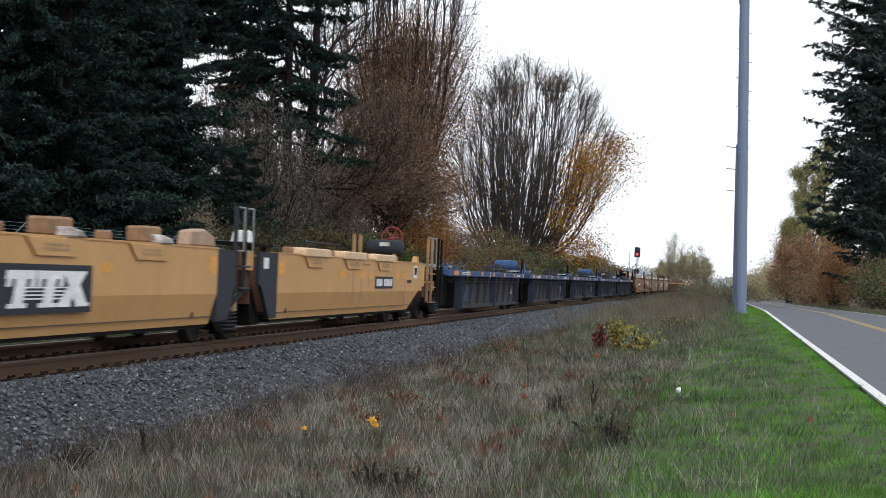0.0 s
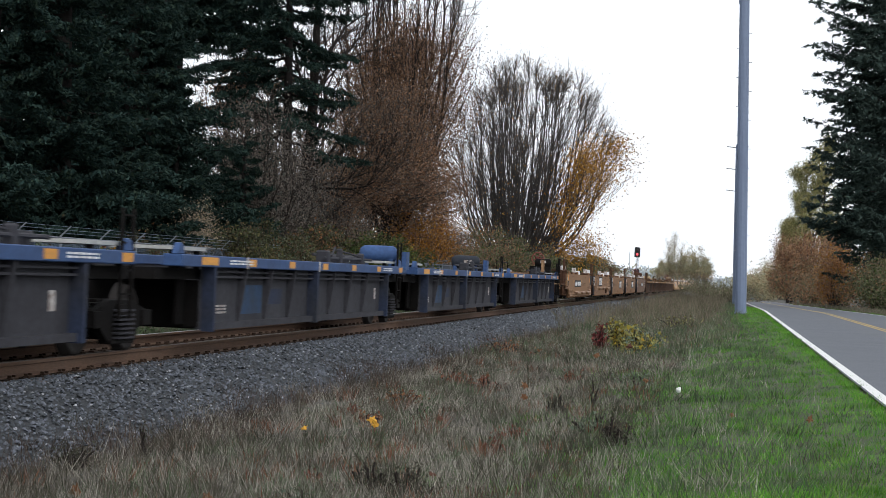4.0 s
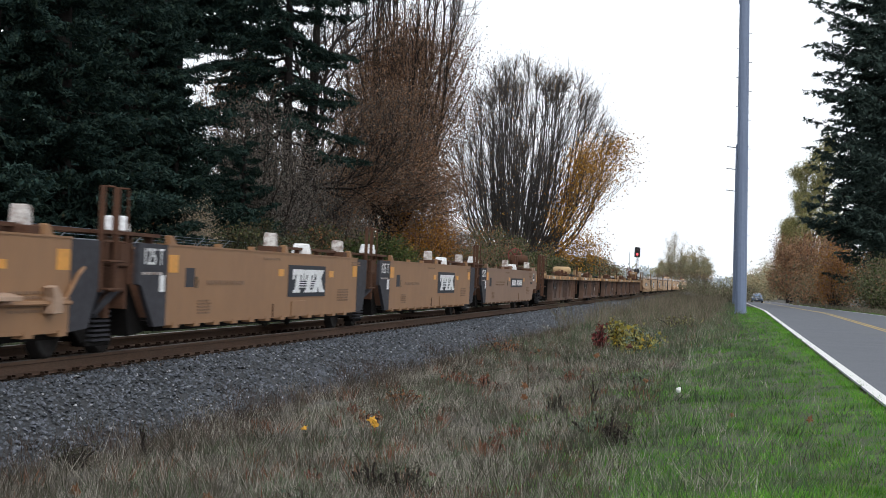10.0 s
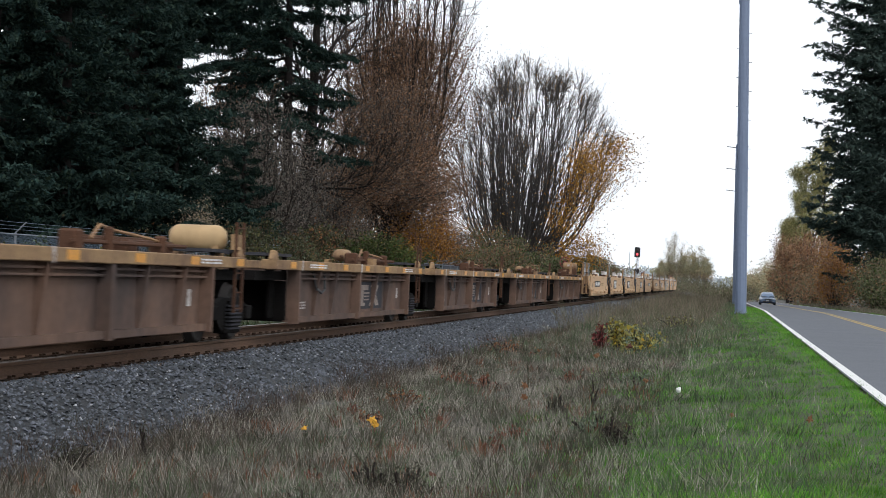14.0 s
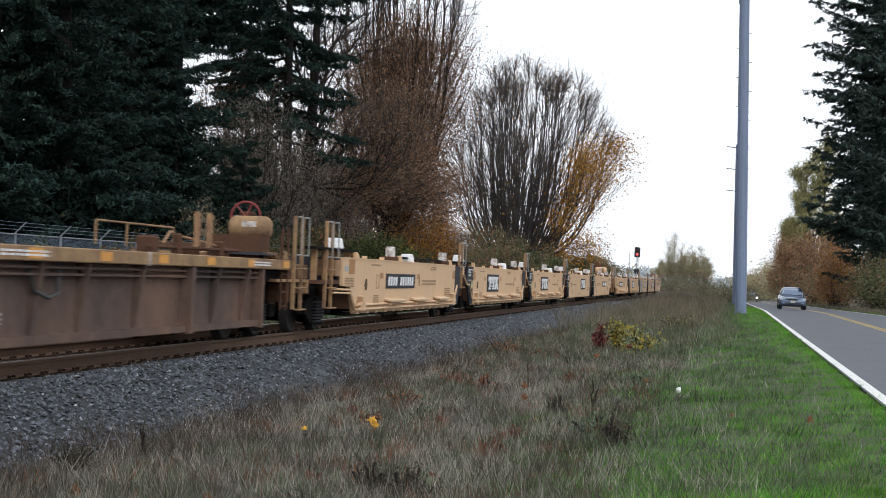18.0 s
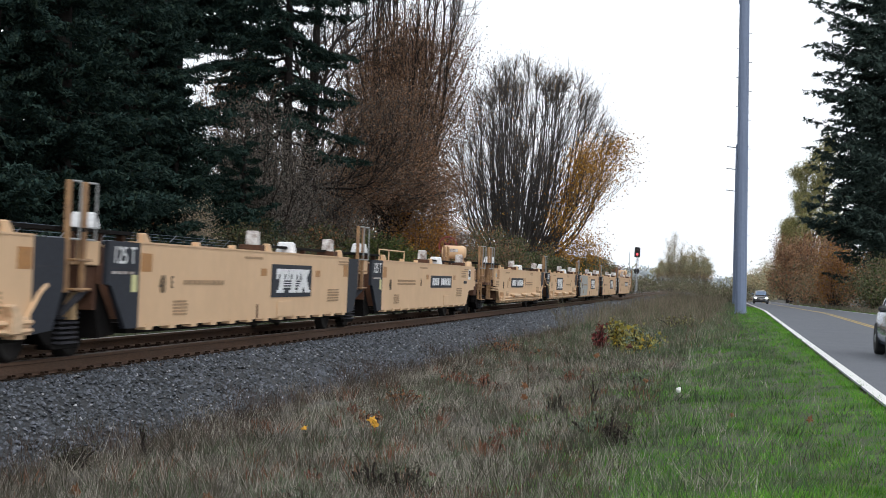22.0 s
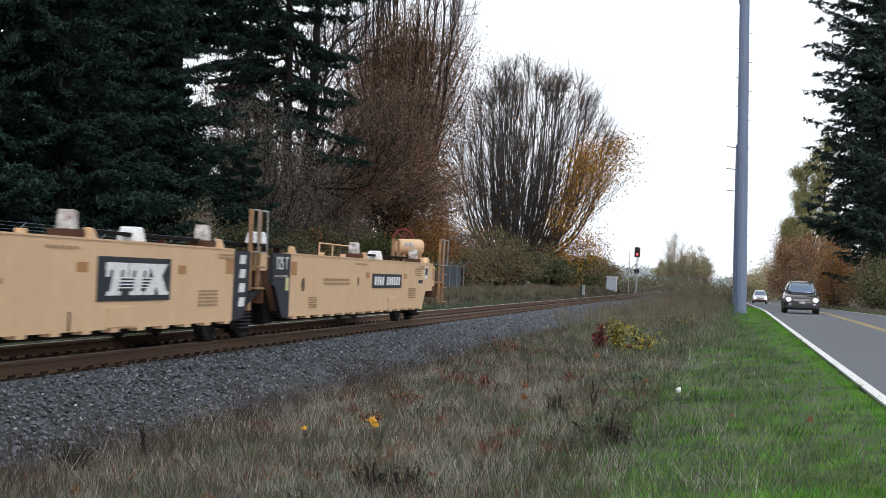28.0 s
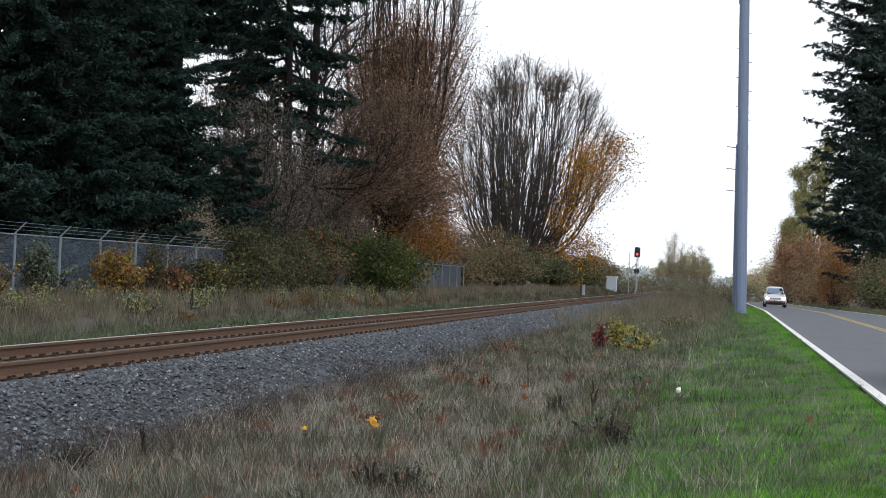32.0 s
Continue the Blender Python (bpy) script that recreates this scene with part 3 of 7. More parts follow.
def posts(parent, y, s, paint, z0=0.86, x=1.46, gap=0.52):
    """Two upright grab posts with hooped handrails and rungs between at a car's end."""
    for o in (0.0, gap):
        bm = bmesh.new()
        box(bm, x - 0.06, x, y + s * o - 0.035, y + s * o + 0.035, z0, 2.14)
        part("post", bm, paint, parent, bevel=0.006)
        bm = bmesh.new()
        yy = y + s * o + 0.15
        p = [(x, yy - 0.12, 2.13), (x + 0.06, yy, 2.13), (x + 0.06, yy, 1.46), (x, yy - 0.12, 1.46)]
        for a, b in zip(p, p[1:]):
            rod(bm, a, b, 0.014, sides=6)
        part("handrail", bm, RUST if paint is RUST or paint is DARK else RAIL_GALV, parent, "bent grab rail")
    lo, hi = sorted((y, y + s * gap))
    for z in ((0.5, 0.88, 1.22) if z0 < 0.7 else (0.88, 1.22)):
        bm = bmesh.new()
        rod(bm, (x, lo, z), (x + 0.08, lo, z), 0.016, sides=6)
        rod(bm, (x + 0.08, lo, z), (x + 0.08, hi, z), 0.016, sides=6)
        rod(bm, (x + 0.08, hi, z), (x, hi, z), 0.016, sides=6)
        part("rung", bm, paint, parent)


def brake_gear(parent, y, s, paint, wheel=True, dark_tank=False):
    """Air tank across the car, brake wheel and end rails above an end platform."""
    brown = RUST if paint is RUST else POST_TAN
    ty = y + s * (2.35 if paint is RUST else 3.4 if dark_tank else 1.75)
    bm = bmesh.new()
    lathe(bm, [(0.02, -0.5), (0.14, -0.48), (0.18, -0.42), (0.195, -0.38), (0.195, 0.38), (0.18, 0.42), (0.14, 0.48), (0.02, 0.5)], "x", (0, 0, 0), 20)
    for q in bm.verts:
        q.co = (q.co.x * (0.9 if dark_tank else 0.74) + 0.8, q.co.y + ty, q.co.z + (1.8 if dark_tank else 1.9))
    tank = part("air_tank", bm, CHARCOAL if dark_tank else paint, parent, "cylindrical air reservoir", smooth=True)
    if paint is RUST:
        bm = bmesh.new()
        lathe(bm, [(0.03, -0.04), (0.1, -0.035), (0.125, 0.0), (0.1, 0.035), (0.03, 0.04)], "y", (0.8, y + s * 4.2, 1.96), 14)
        box(bm, 0.77, 0.83, y + s * 4.2 - 0.04, y + s * 4.2 + 0.04, 1.44, 1.95)
        rod(bm, (0.8, y + s * 4.2, 1.9), (0.8, ty, 1.85), 0.03, sides=6)
        part("release_valve", bm, RUST, parent, "rusty round valve on a stem")
    else:
        boxes_part("tank_label", [(0.7, 0.95, ty - 0.205, ty - 0.193, 1.84 if dark_tank else 1.9, 1.93 if dark_tank else 2.0)], WHITE_WORN, tank)
    boxes_each("tank_bracket", [(o - 0.05, o + 0.05, ty - 0.14, ty + 0.14, 1.44, 1.74) for o in (0.55, 1.05)] + [(-1.3, 1.3, ty - 0.12, ty + 0.12, 1.38, 1.44)], brown, parent)
    if wheel:
        c = Vector((0.47, y + s * 0.95, 2.1))
        bm = bmesh.new()
        n = 22
        ring = [c + Vector((0.27 * math.cos(2 * math.pi * i / n), 0, 0.27 * math.sin(2 * math.pi * i / n))) for i in range(n)]
        for i in range(n):
            rod(bm, ring[i], ring[(i + 1) % n], 0.02, sides=6, caps=False)
        for i in range(0, n, 4):
            rod(bm, c, ring[i], 0.014, sides=5)
        part("brake_wheel", bm, RED_PAINT, parent, "red hand brake wheel")
        boxes_part("brake_housing", [(0.33, 0.6, c.y - s * 0.12 - 0.08, c.y - s * 0.12 + 0.08, 1.85, 2.2)], RUST, parent, "rusty brake gear housing", 0.03)
        boxes_part("brake_column", [(0.42, 0.52, c.y - s * 0.12 - 0.06, c.y - s * 0.12 + 0.06, 1.03, 1.85)], brown, parent)
    bm = bmesh.new()
    pts = [(-0.9, y + s * 4.6, 1.48), (-0.9, y + s * 4.6, 1.86), (-0.9, y + s * 0.8, 1.86), (-0.9, y + s * 0.8, 1.05)]
    for a, b in zip(pts, pts[1:]):
        rod(bm, a, b, 0.02, sides=6)
    rod(bm, (-0.9, y + s * 3.2, 1.48), (-0.9, y + s * 3.2, 1.86), 0.02, sides=6)
    part("guard_rail", bm, CHARCOAL if dark_tank else paint, parent, "pipe guard rail")
    o = 8.2 if dark_tank else 6.4 if paint is RUST else 5.5
    lo, hi = sorted((y + s * o, y + s * (o + 0.6)))
    for yy in (lo, hi):
        bm = bmesh.new()
        box(bm, 1.2, 1.25, yy - 0.03, yy + 0.03, 1.48, 2.0)
        rod(bm, (1.24, yy + 0.12, 1.5), (1.24, yy + 0.12, 1.98), 0.014, sides=6)
        part("short_post", bm, brown, parent, "short grab post")
    boxes_each("end_platform", [(-1.42, 1.42, min(y + s * 0.16, y + s * 2.2), max(y + s * 0.16, y + s * 2.2), 0.98, 1.03), (-1.44, 1.44, min(y + s * 0.06, y + s * 0.15), max(y + s * 0.06, y + s * 0.15), 0.78, 1.03),
                                (0.2, 1.3, min(y + s * 0.9, y + s * 2.4), max(y + s * 0.9, y + s * 2.4), 1.44, 1.48), (-0.3, 0.3, min(y + s * 0.6, y + s * 3.9), max(y + s * 0.6, y + s * 3.9), 0.6, 0.975)], brown, parent, "end platform deck")
    boxes_each("end_gear", [(1.02, 1.38, min(y + s * 0.75, y + s * 1.35), max(y + s * 0.75, y + s * 1.35), 0.62, 0.97), (0.7, 1.3, min(y + s * 0.3, y + s * 0.6), max(y + s * 0.3, y + s * 0.6), 1.03, 1.28), (0.5, 0.9, min(y + s * 0.3, y + s * 1.2), max(y + s * 0.3, y + s * 1.2), 0.5, 0.9)], RUST, parent, "rusty brake gear casting", 0.02)
    boxes_each("valve_box", [(1.0, 1.4, min(y + s * 1.15, y + s * 1.55), max(y + s * 1.15, y + s * 1.55), 1.03, 1.42), (-0.3, 0.4, min(y + s * 1.0, y + s * 2.0), max(y + s * 1.0, y + s * 2.0), 1.03, 1.3), (0.5, 0.9, min(y + s * 0.7, y + s * 1.0), max(y + s * 0.7, y + s * 1.0), 1.03, 1.36)], RUST, parent, "rusty brake valve box", 0.015)


def mark_board(parent, y0, y1, z0, z1, x=1.512):
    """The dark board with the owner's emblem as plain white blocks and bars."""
    bm = bmesh.new()
    box(bm, x - 0.01, x, y0, y1, z0, z1)
    b = part("emblem_board", bm, CHARCOAL, parent, "dark board with white block emblem")
    w, h = y1 - y0, z1 - z0
    bm = bmesh.new()
    u = lambda f: y0 + w * f
    v = lambda f: z0 + h * f
    for f in (0.05, 0.35):
        slanted(bm, u(f + 0.1), u(f + 0.2), v(0.14), v(0.7), x + 0.001, w * 0.045)
        slanted(bm, u(f + 0.04), u(f + 0.325), v(0.7), v(0.87), x + 0.001, w * 0.014)
        slanted(bm, u(f + 0.045), u(f + 0.09), v(0.55), v(0.7), x + 0.001, w * 0.012)
        slanted(bm, u(f + 0.275), u(f + 0.32), v(0.55), v(0.7), x + 0.001, w * 0.012)
        slanted(bm, u(f + 0.06), u(f + 0.24), v(0.13), v(0.22), x + 0.001, w * 0.008)
    slanted(bm, u(0.61), u(0.73), v(0.14), v(0.87), x + 0.001, w * 0.21)
    slanted(bm, u(0.82), u(0.95), v(0.14), v(0.87), x + 0.003, -w * 0.15)
    for a in (0.6, 0.81):
        slanted(bm, u(a), u(a + 0.15), v(0.13), v(0.21), x + 0.0045, w * 0.006)
    for k in range(4):
        slanted(bm, u(0.24), u(0.72), v(0.29 + 0.075 * k), v(0.32 + 0.075 * k), x + 0.0015, w * 0.01)
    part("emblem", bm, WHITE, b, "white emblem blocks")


def number_board(parent, y0, y1, z0, z1, x=1.512):
    bm = bmesh.new()
    box(bm, x - 0.01, x, y0, y1, z0, z1)
    b = part("number_board", bm, CHARCOAL, parent, "dark board with white bars")
    bm = bmesh.new()
    w, h = y1 - y0, z1 - z0
    for i in range(11):
        if i == 4:
            continue
        a = y0 + w * (0.06 + 0.081 * i)
        slanted(bm, a, a + w * 0.052, z0 + h * 0.2, z1 - h * 0.2, x + 0.001, w * 0.012)
    tagged(part("white_lettering_block", bm, WHITE, b, "white slanted bars"), kind="stuff")


def stencil_lines(parent, y, z, rows, width, height, material=None, x=1.508):
    bm = bmesh.new()
    for r in range(rows):
        k = 0.0
        zz = z - r * height * 1.7
        while k < width:
            d = 0.1 + 0.13 * ((r * 7 + int(k * 31)) % 5) / 5
            box(bm, x - 0.004, x + 0.002, y + k, y + min(k + d, width), zz - height, zz)
            k += d + 0.05
    tagged(part("stencil_marking", bm, material or STENCIL, parent, "small dark stencilled bars"), kind="stuff")


def white_guide(parent, y, chipped, paint, z=1.48, k=1.0):
    bm = bmesh.new()
    if chipped:
        prism(bm, [(y - 0.1, z), (y + 0.1, z), (y + 0.07, z + 0.31), (y - 0.05, z + 0.33), (y - 0.09, z + 0.2)], 1.2, 1.4)
        part("container_guide", bm, WHITE_WORN, parent, "chipped white container guide over rust", bevel=0.012)
        boxes_part("guide_bracket", [(1.12, 1.46, y - 0.17, y + 0.18, z - 0.01, z + 0.1)], RUST, parent, "", 0.01)
        bm = bmesh.new()
        prism(bm, [(y + 0.25, z - 0.02), (y + 0.5, z - 0.02), (y + 0.42, z + 0.07), (y + 0.34, z + 0.13), (y + 0.26, z + 0.13)], 1.4, 1.5)
        part("lug", bm, paint, parent, bevel=0.012)
    else:
        prism(bm, [(y - 0.12, z), (y + 0.12, z), (y + 0.08, z + 0.2 * k), (y - 0.07, z + 0.2 * k)], 1.42 - 0.33 * k, 1.42)
        for q in bm.verts:
            if q.co.z > z + 0.1:
                q.co.x += 0.035 if q.co.x < 1.3 else -0.035
        part("container_guide", bm, WHITE, parent, "white container guide block", bevel=0.02)


def smooth_unit(L, front, back, paint, ledges, board, code, rusty=False, patch=False, caps=False, letter="", ledge_z=0.63):
    """One smooth-sided well unit. front and back tell whether that end has a coupler (the front faces -y)."""
    h = L / 2
    u = thing("well_car", "", "freight car")
    frame_paint = RUST if rusty else (CHARCOAL if caps else POST_TAN)
    ref = ORANGE if rusty or caps else COPPER
    ya, yb = -h + (2.45 if front else 2.2), h - (2.15 if back else 1.2)
    y0, y1 = -h + 3.5 if front else ya, h - 3.5 if back else yb
    top = [(yb, 1.48), (ya, 1.48)]
    low = ([(ya, 0.92), (-h + 3.1, 0.9), (y0, 0.385)] if front else [(ya, 0.385)]) + ([(y1, 0.385), (h - 3.1, 0.78), (yb, 0.8)] if back else [(yb, 0.385)])
    for s in (1, -1):
        bm = bmesh.new()
        if caps:
            # the lower half leans inwards below a fold
            prism(bm, [(yb, 1.48), (ya, 1.48), (ya, 0.8), (yb, 0.8)], s * 1.5, s * 1.44)
            v = box(bm, min(s * 1.4, s * 1.5), max(s * 1.4, s * 1.5), y0, y1 + (0.9 if back else 0), 0.35, 0.8)
            for q in v:
                if q.co.z < 0.5:
                    q.co.x -= s * 0.12
                    if back and q.co.y > y1:
                        q.co.y -= 0.9
        else:
            prism(bm, top + low, s * 1.5, s * 1.44)
        part("side_wall", bm, paint, u)
    if caps:
        boxes_part("fold_seam", [(1.42, 1.435, y0, y1, 0.46, 0.472)], STENCIL_DARK, u)
    for s in (1, -1):
        boxes_part("top_chord", [(min(s * 1.34, s * 1.512), max(s * 1.34, s * 1.512), ya, yb, 1.462, 1.486)], paint, u)
    if not caps:
        bm = bmesh.new()
        for y in np.arange(y0 + 0.3, y1 - 0.3, 0.95):
            box(bm, 1.38, 1.51, y, y + 0.26, 0.345, 0.42)
            box(bm, -1.51, -1.38, y, y + 0.26, 0.345, 0.42)
        tagged(part("floor_bracket", bm, paint, u), kind="stuff")
    boxes_each("floor_beam", [(-1.19, 1.19, y, y + 0.3, 0.3, 0.42) for y in np.arange(y0 + 0.3, y1, 1.9)], DARK, u)
    boxes_each("floor_sill", [(-1.36, -1.2, y0, y1, 0.3, 0.38), (1.2, 1.36, y0, y1, 0.3, 0.38)], DARK, u)
    boxes_part("centre_sill", [(-0.5, 0.5, y0, y1, 0.26, 0.297)], DARK, u)
    boxes_each("bulkhead", [(-1.43, 1.43, yy - 0.04, yy + 0.04, 0.45, 1.4) for yy in (ya + 0.9, yb - 0.9)], RUST, u)
    # ends
    if front:
        coupler(u, -h, 1)
        posts(u, -h + 1.25, 1, frame_paint, 0.5, gap=0.5)
        bogie(u, -h + 2.15)
        boxes_each("valve_box", [(0.95, 1.46, -h + 2.0, -h + 2.4, 1.1, 1.42), (0.4, 1.0, -h + 1.3, -h + 1.6, 1.03, 1.3)], POST_TAN if not rusty else RUST, u, "bolted end box", 0.012)
        boxes_each("end_platform", [(-1.45, 1.45, -h + 0.5, -h + 2.4, 0.95, 1.02), (-0.3, 0.3, -h + 0.6, -h + 3.9, 0.6, 0.945)], RUST, u)
        boxes_part("end_wall", [(-1.4, 1.4, -h + 2.4, -h + 2.46, 0.9, 1.46)], GRIME, u, "grimy end wall")
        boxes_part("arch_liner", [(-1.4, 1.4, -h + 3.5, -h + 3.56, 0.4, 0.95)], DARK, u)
        bm = bmesh.new()
        pts = [(1.52, -h + 1.6, 0.86), (1.52, -h + 3.05, 0.84), (1.52, -h + 3.5, 0.52), (1.52, -h + 4.0, 0.5)]
        for k in range(2):
            for a, b in zip(pts, pts[1:]):
                rod(bm, Vector(a) - Vector((0, 0, 0.07 * k)), Vector(b) - Vector((0, 0, 0.07 * k)), 0.022, sides=6)
        part("end_pipe", bm, paint, u, "bent end pipe")
        boxes_part("reflector", [(1.5, 1.504, -h + 3.0, -h + 3.5, 1.15, 1.45)], ref, u)
        boxes_part("reflector", [(1.5, 1.504, -h + 2.6, -h + 2.95, 1.2, 1.32)], GREY_PAINT, u, "grey painted patch")
        stencil_lines(u, -h + 2.65, 1.08, 4, 0.8, 0.03, STENCIL_DIM if rusty else None)
        boxes_part("guide_shelf", [(0.85, 1.46, -h + 0.3, -h + 3.75, 1.6, 1.645)], DARK if not rusty else RUST, u, "dark end shelf")
        boxes_each("shelf_stay", [(1.3, 1.4, -h + k, -h + k + 0.1, 1.02, 1.6) for k in (0.6, 1.5, 2.5)] + [(1.3, 1.4, -h + 3.4, -h + 3.5, 1.47, 1.6)], POST_TAN if not rusty else RUST, u)
        white_guide(u, -h + 2.7, False, paint, 1.645, 1.05)
    else:
        bm = bmesh.new()
        prism(bm, [(ya - 0.005, 1.47), (-h + 1.05, 1.47), (-h + 1.05, 0.94), (-h + 1.2, 0.92), (-h + 1.75, 0.38), (ya - 0.005, 0.38)], 1.44, 1.503)
        ep = part("end_panel", bm, CHARCOAL if not rusty else GRIME, u, "dark grey end panel")
        boxes_part("seam", [(1.503, 1.507, -h + 1.08, ya - 0.02, 1.13, 1.145)], GRIME, ep)
        if caps:
            boxes_part("tag", [(1.504, 1.508, -h + 1.3, -h + 1.6, 1.2, 1.38)], WHITE, ep, "white tag")
        else:
            lettering("125 T", 0.31, WHITE, ep, 1.508, -h + 1.62, 1.29, 1.1, "white lettering")
            stencil_lines(ep, -h + 1.2, 1.1, 1, 0.8, 0.035, WHITE_WORN, 1.508)
            boxes_part("tag", [(1.504, 1.508, -h + 1.9, -h + 2.1, 0.84, 1.06)], TAG_YELLOW if not rusty else WHITE, ep, "pale tag")
        bm = bmesh.new()
        prism(bm, [(-h + 1.12, 0.95), (-h + 1.3, 0.93), (-h + 1.95, 0.3), (-h + 1.35, 0.26)], 1.05, 1.3)
        part("wheel_shield", bm, DARK, u, "black slanted shield")
        bogie(u, -h + 0.8)
        posts(u, -h - 0.1, 1, frame_paint, 0.84, gap=0.5)
        bm = bmesh.new()
        for s in (-1, 1):
            rod(bm, (1.42, -h + 0.25 + s * 0.27, 0.86), (1.2, -h + 0.25 + s * 0.08, 0.56), 0.045, sides=6)
        part("ladder_foot", bm, GRIME, u, "dark ladder foot")
        boxes_each("joint_box", [(1.0, 1.42, -h + 0.6, -h + 0.98, 1.16, 1.46), (0.3, 0.95, -h + 0.3, -h + 0.98, 1.1, 1.42)], paint if not rusty else RUST, u, "bolted joint box", 0.012)
        boxes_part("joint_gusset", [(1.18, 1.36, -h + 0.55, -h + 0.98, 0.84, 1.15)], RUST, u, "brown gusset plate", 0.01)
        boxes_part("link", [(1.1, 1.2, -h + 0.72, -h + 0.88, 0.5, 0.84)], TAN_LIGHT if not rusty else RUST, u, "hanging link")
        boxes_each("joint_frame", [(-1.35, 1.35, -h + 1.0, -h + 1.08, 0.62, 1.46), (-1.1, 1.1, -h - 0.28, -h + 0.28, 0.72, 1.0)], RUST, u, "rusty joint frame between cars")
        boxes_part("reflector", [(1.5, 1.504, -h + 2.26, -h + 2.66, 1.1, 1.34)], ref, u)
        boxes_part("guide_shelf", [(0.85, 1.46, -h - 0.1, -h + 2.0, 1.555, 1.6)], DARK if not rusty else RUST, u, "dark joint shelf")
        boxes_each("shelf_stay", [(1.3, 1.4, -h + k, -h + k + 0.1, 1.2, 1.555) for k in (0.15, 1.0, 1.8)], RUST, u)
        white_guide(u, -h + 0.85, False, paint, 1.6, 1.0)
        if ledges:
            bm = bmesh.new()
            pts = [(1.47, -h + 0.6, 1.22), (1.49, -h + 1.1, 0.96), (1.53, -h + 1.35, 0.95), (1.53, -h + 1.9, ledge_z - 0.08), (1.54, -h + 2.4, ledge_z - 0.1)]
            for a, b in zip(pts, pts[1:]):
                rod(bm, a, b, 0.028, sides=6)
            part("joint_pipe", bm, paint, u, "bent pipe at the joint")
    if back:
        coupler(u, h, -1)
        posts(u, h - (0.45 if rusty or caps else 0.15), -1, frame_paint if not caps else POST_TAN, 0.75 if rusty else 0.5, gap=0.6)
        bogie(u, h - 2.15)
        brake_gear(u, h, -1, paint if not rusty else RUST, dark_tank=caps)
        boxes_part("tag_frame", [(1.5, 1.506, h - 3.3, h - 2.88, 1.1, 1.39)], WHITE, u, "white framed tag")
        boxes_part("tag", [(1.506, 1.51, h - 3.25, h - 2.93, 1.18, 1.36)], CHARCOAL, u)
        boxes_part("end_wall", [(1.38, 1.46, h - 2.15, h - 1.6, 0.9, 1.42)], paint, u, "", 0.01)
        boxes_part("reflector", [(1.46, 1.466, h - 2.1, h - 1.7, 1.06, 1.36)], ref, u)
        if not caps:
            white_guide(u, h - 3.9, True, paint)
        for y in (h - 2.6,):
            bm = bmesh.new()
            prism(bm, [(y - 0.2, 1.48), (y + 0.2, 1.48), (y + 0.08, 1.62), (y - 0.06, 1.63)], 1.34, 1.46)
            part("lug", bm, paint, u, "triangular lifting lug")
        boxes_part("hatch", [(1.5, 1.512, h - 4.1, h - 3.6, 0.98, 1.06)], GRIME, u)
    else:
        bm = bmesh.new()
        prism(bm, [(yb + 0.005, 1.46), (h - 0.32, 1.46), (h - 0.32, 0.9), (h - 0.6, 0.42), (yb + 0.005, 0.385)], 1.44, 1.503)
        ep = part("end_panel", bm, CHARCOAL if not rusty else GRIME, u, "dark grey end panel")
        boxes_part("seam", [(1.503, 1.507, yb + 0.02, h - 0.36, 1.13, 1.145)], GRIME, ep)
        if code:
            bm = bmesh.new()
            for k in range(4):
                slanted(bm, h - 0.9, h - 0.6, 1.26 - 0.22 * k, 1.4 - 0.22 * k, 1.504, 0.03)
            tagged(part("white_lettering_block", bm, WHITE, ep, "white bars up the panel"), kind="stuff")
        boxes_part("reflector", [(1.5, 1.504, yb - 0.42, yb - 0.04, 1.1, 1.34)], ref, u)
        boxes_part("joint_frame", [(-1.4, 1.4, h - 0.42, h - 0.34, 0.55, 1.42)], RUST, u, "rusty joint frame between cars")
        if ledges:
            bm = bmesh.new()
            for a, b in zip([(1.53, yb - 0.6, ledge_z - 0.1), (1.53, yb - 0.2, ledge_z - 0.06), (1.53, yb + 0.15, ledge_z + 0.22)], [(1.53, yb - 0.2, ledge_z - 0.06), (1.53, yb + 0.15, ledge_z + 0.22), (1.5, yb + 0.4, ledge_z + 0.3)]):
                rod(bm, a, b, 0.028, sides=6)
            part("joint_pipe", bm, paint, u, "bent pipe at the joint")
    # boards and stencils
    if board == "number_front":
        number_board(u, -h + 6.7, -h + 10.2, 0.86, 1.19)
        bw = (-h + 6.7, -h + 10.2)
        lettering(letter or "B", 0.26, STENCIL_DARK, u, 1.508, -h + 10.8, 1.0, 0.8)
        stencil_lines(u, -h + 11.2, 1.06, 2, 2.0, 0.045, STENCIL_DIM if rusty else None)
    elif board == "number_back" and caps:
        number_board(u, h - 7.8, h - 5.87, 0.86, 1.12)
        for a in (10.95, 9.05, 4.6):
            boxes_part("reflector", [(1.5, 1.504, h - a - 0.25, h - a + 0.25, 1.08, 1.22)], ORANGE, u, "orange reflector patch")
        for a, z0, z1 in ((9.95, 0.55, 1.35), (9.2, 0.62, 1.06), (8.45, 0.84, 1.12), (4.35, 0.5, 1.3)):
            boxes_part("drip_stain", [(1.5, 1.5025, h - a - 0.035, h - a + 0.03, z0, z1)], STENCIL, u, "narrow brown drip stain")
        bw = (h - 7.8, h - 5.87)
    elif board == "number_back":
        o = 10.0 if rusty else 9.6
        number_board(u, h - o, h - o + 3.25, 0.87, 1.18)
        bw = (h - o, h - o + 3.25)
        lettering(letter or "A", 0.26, STENCIL_DARK, u, 1.508, h - 11.0, 1.0, 0.8)
        stencil_lines(u, h - 14.0, 1.06, 2, 2.2, 0.045, STENCIL_DIM if rusty else None)
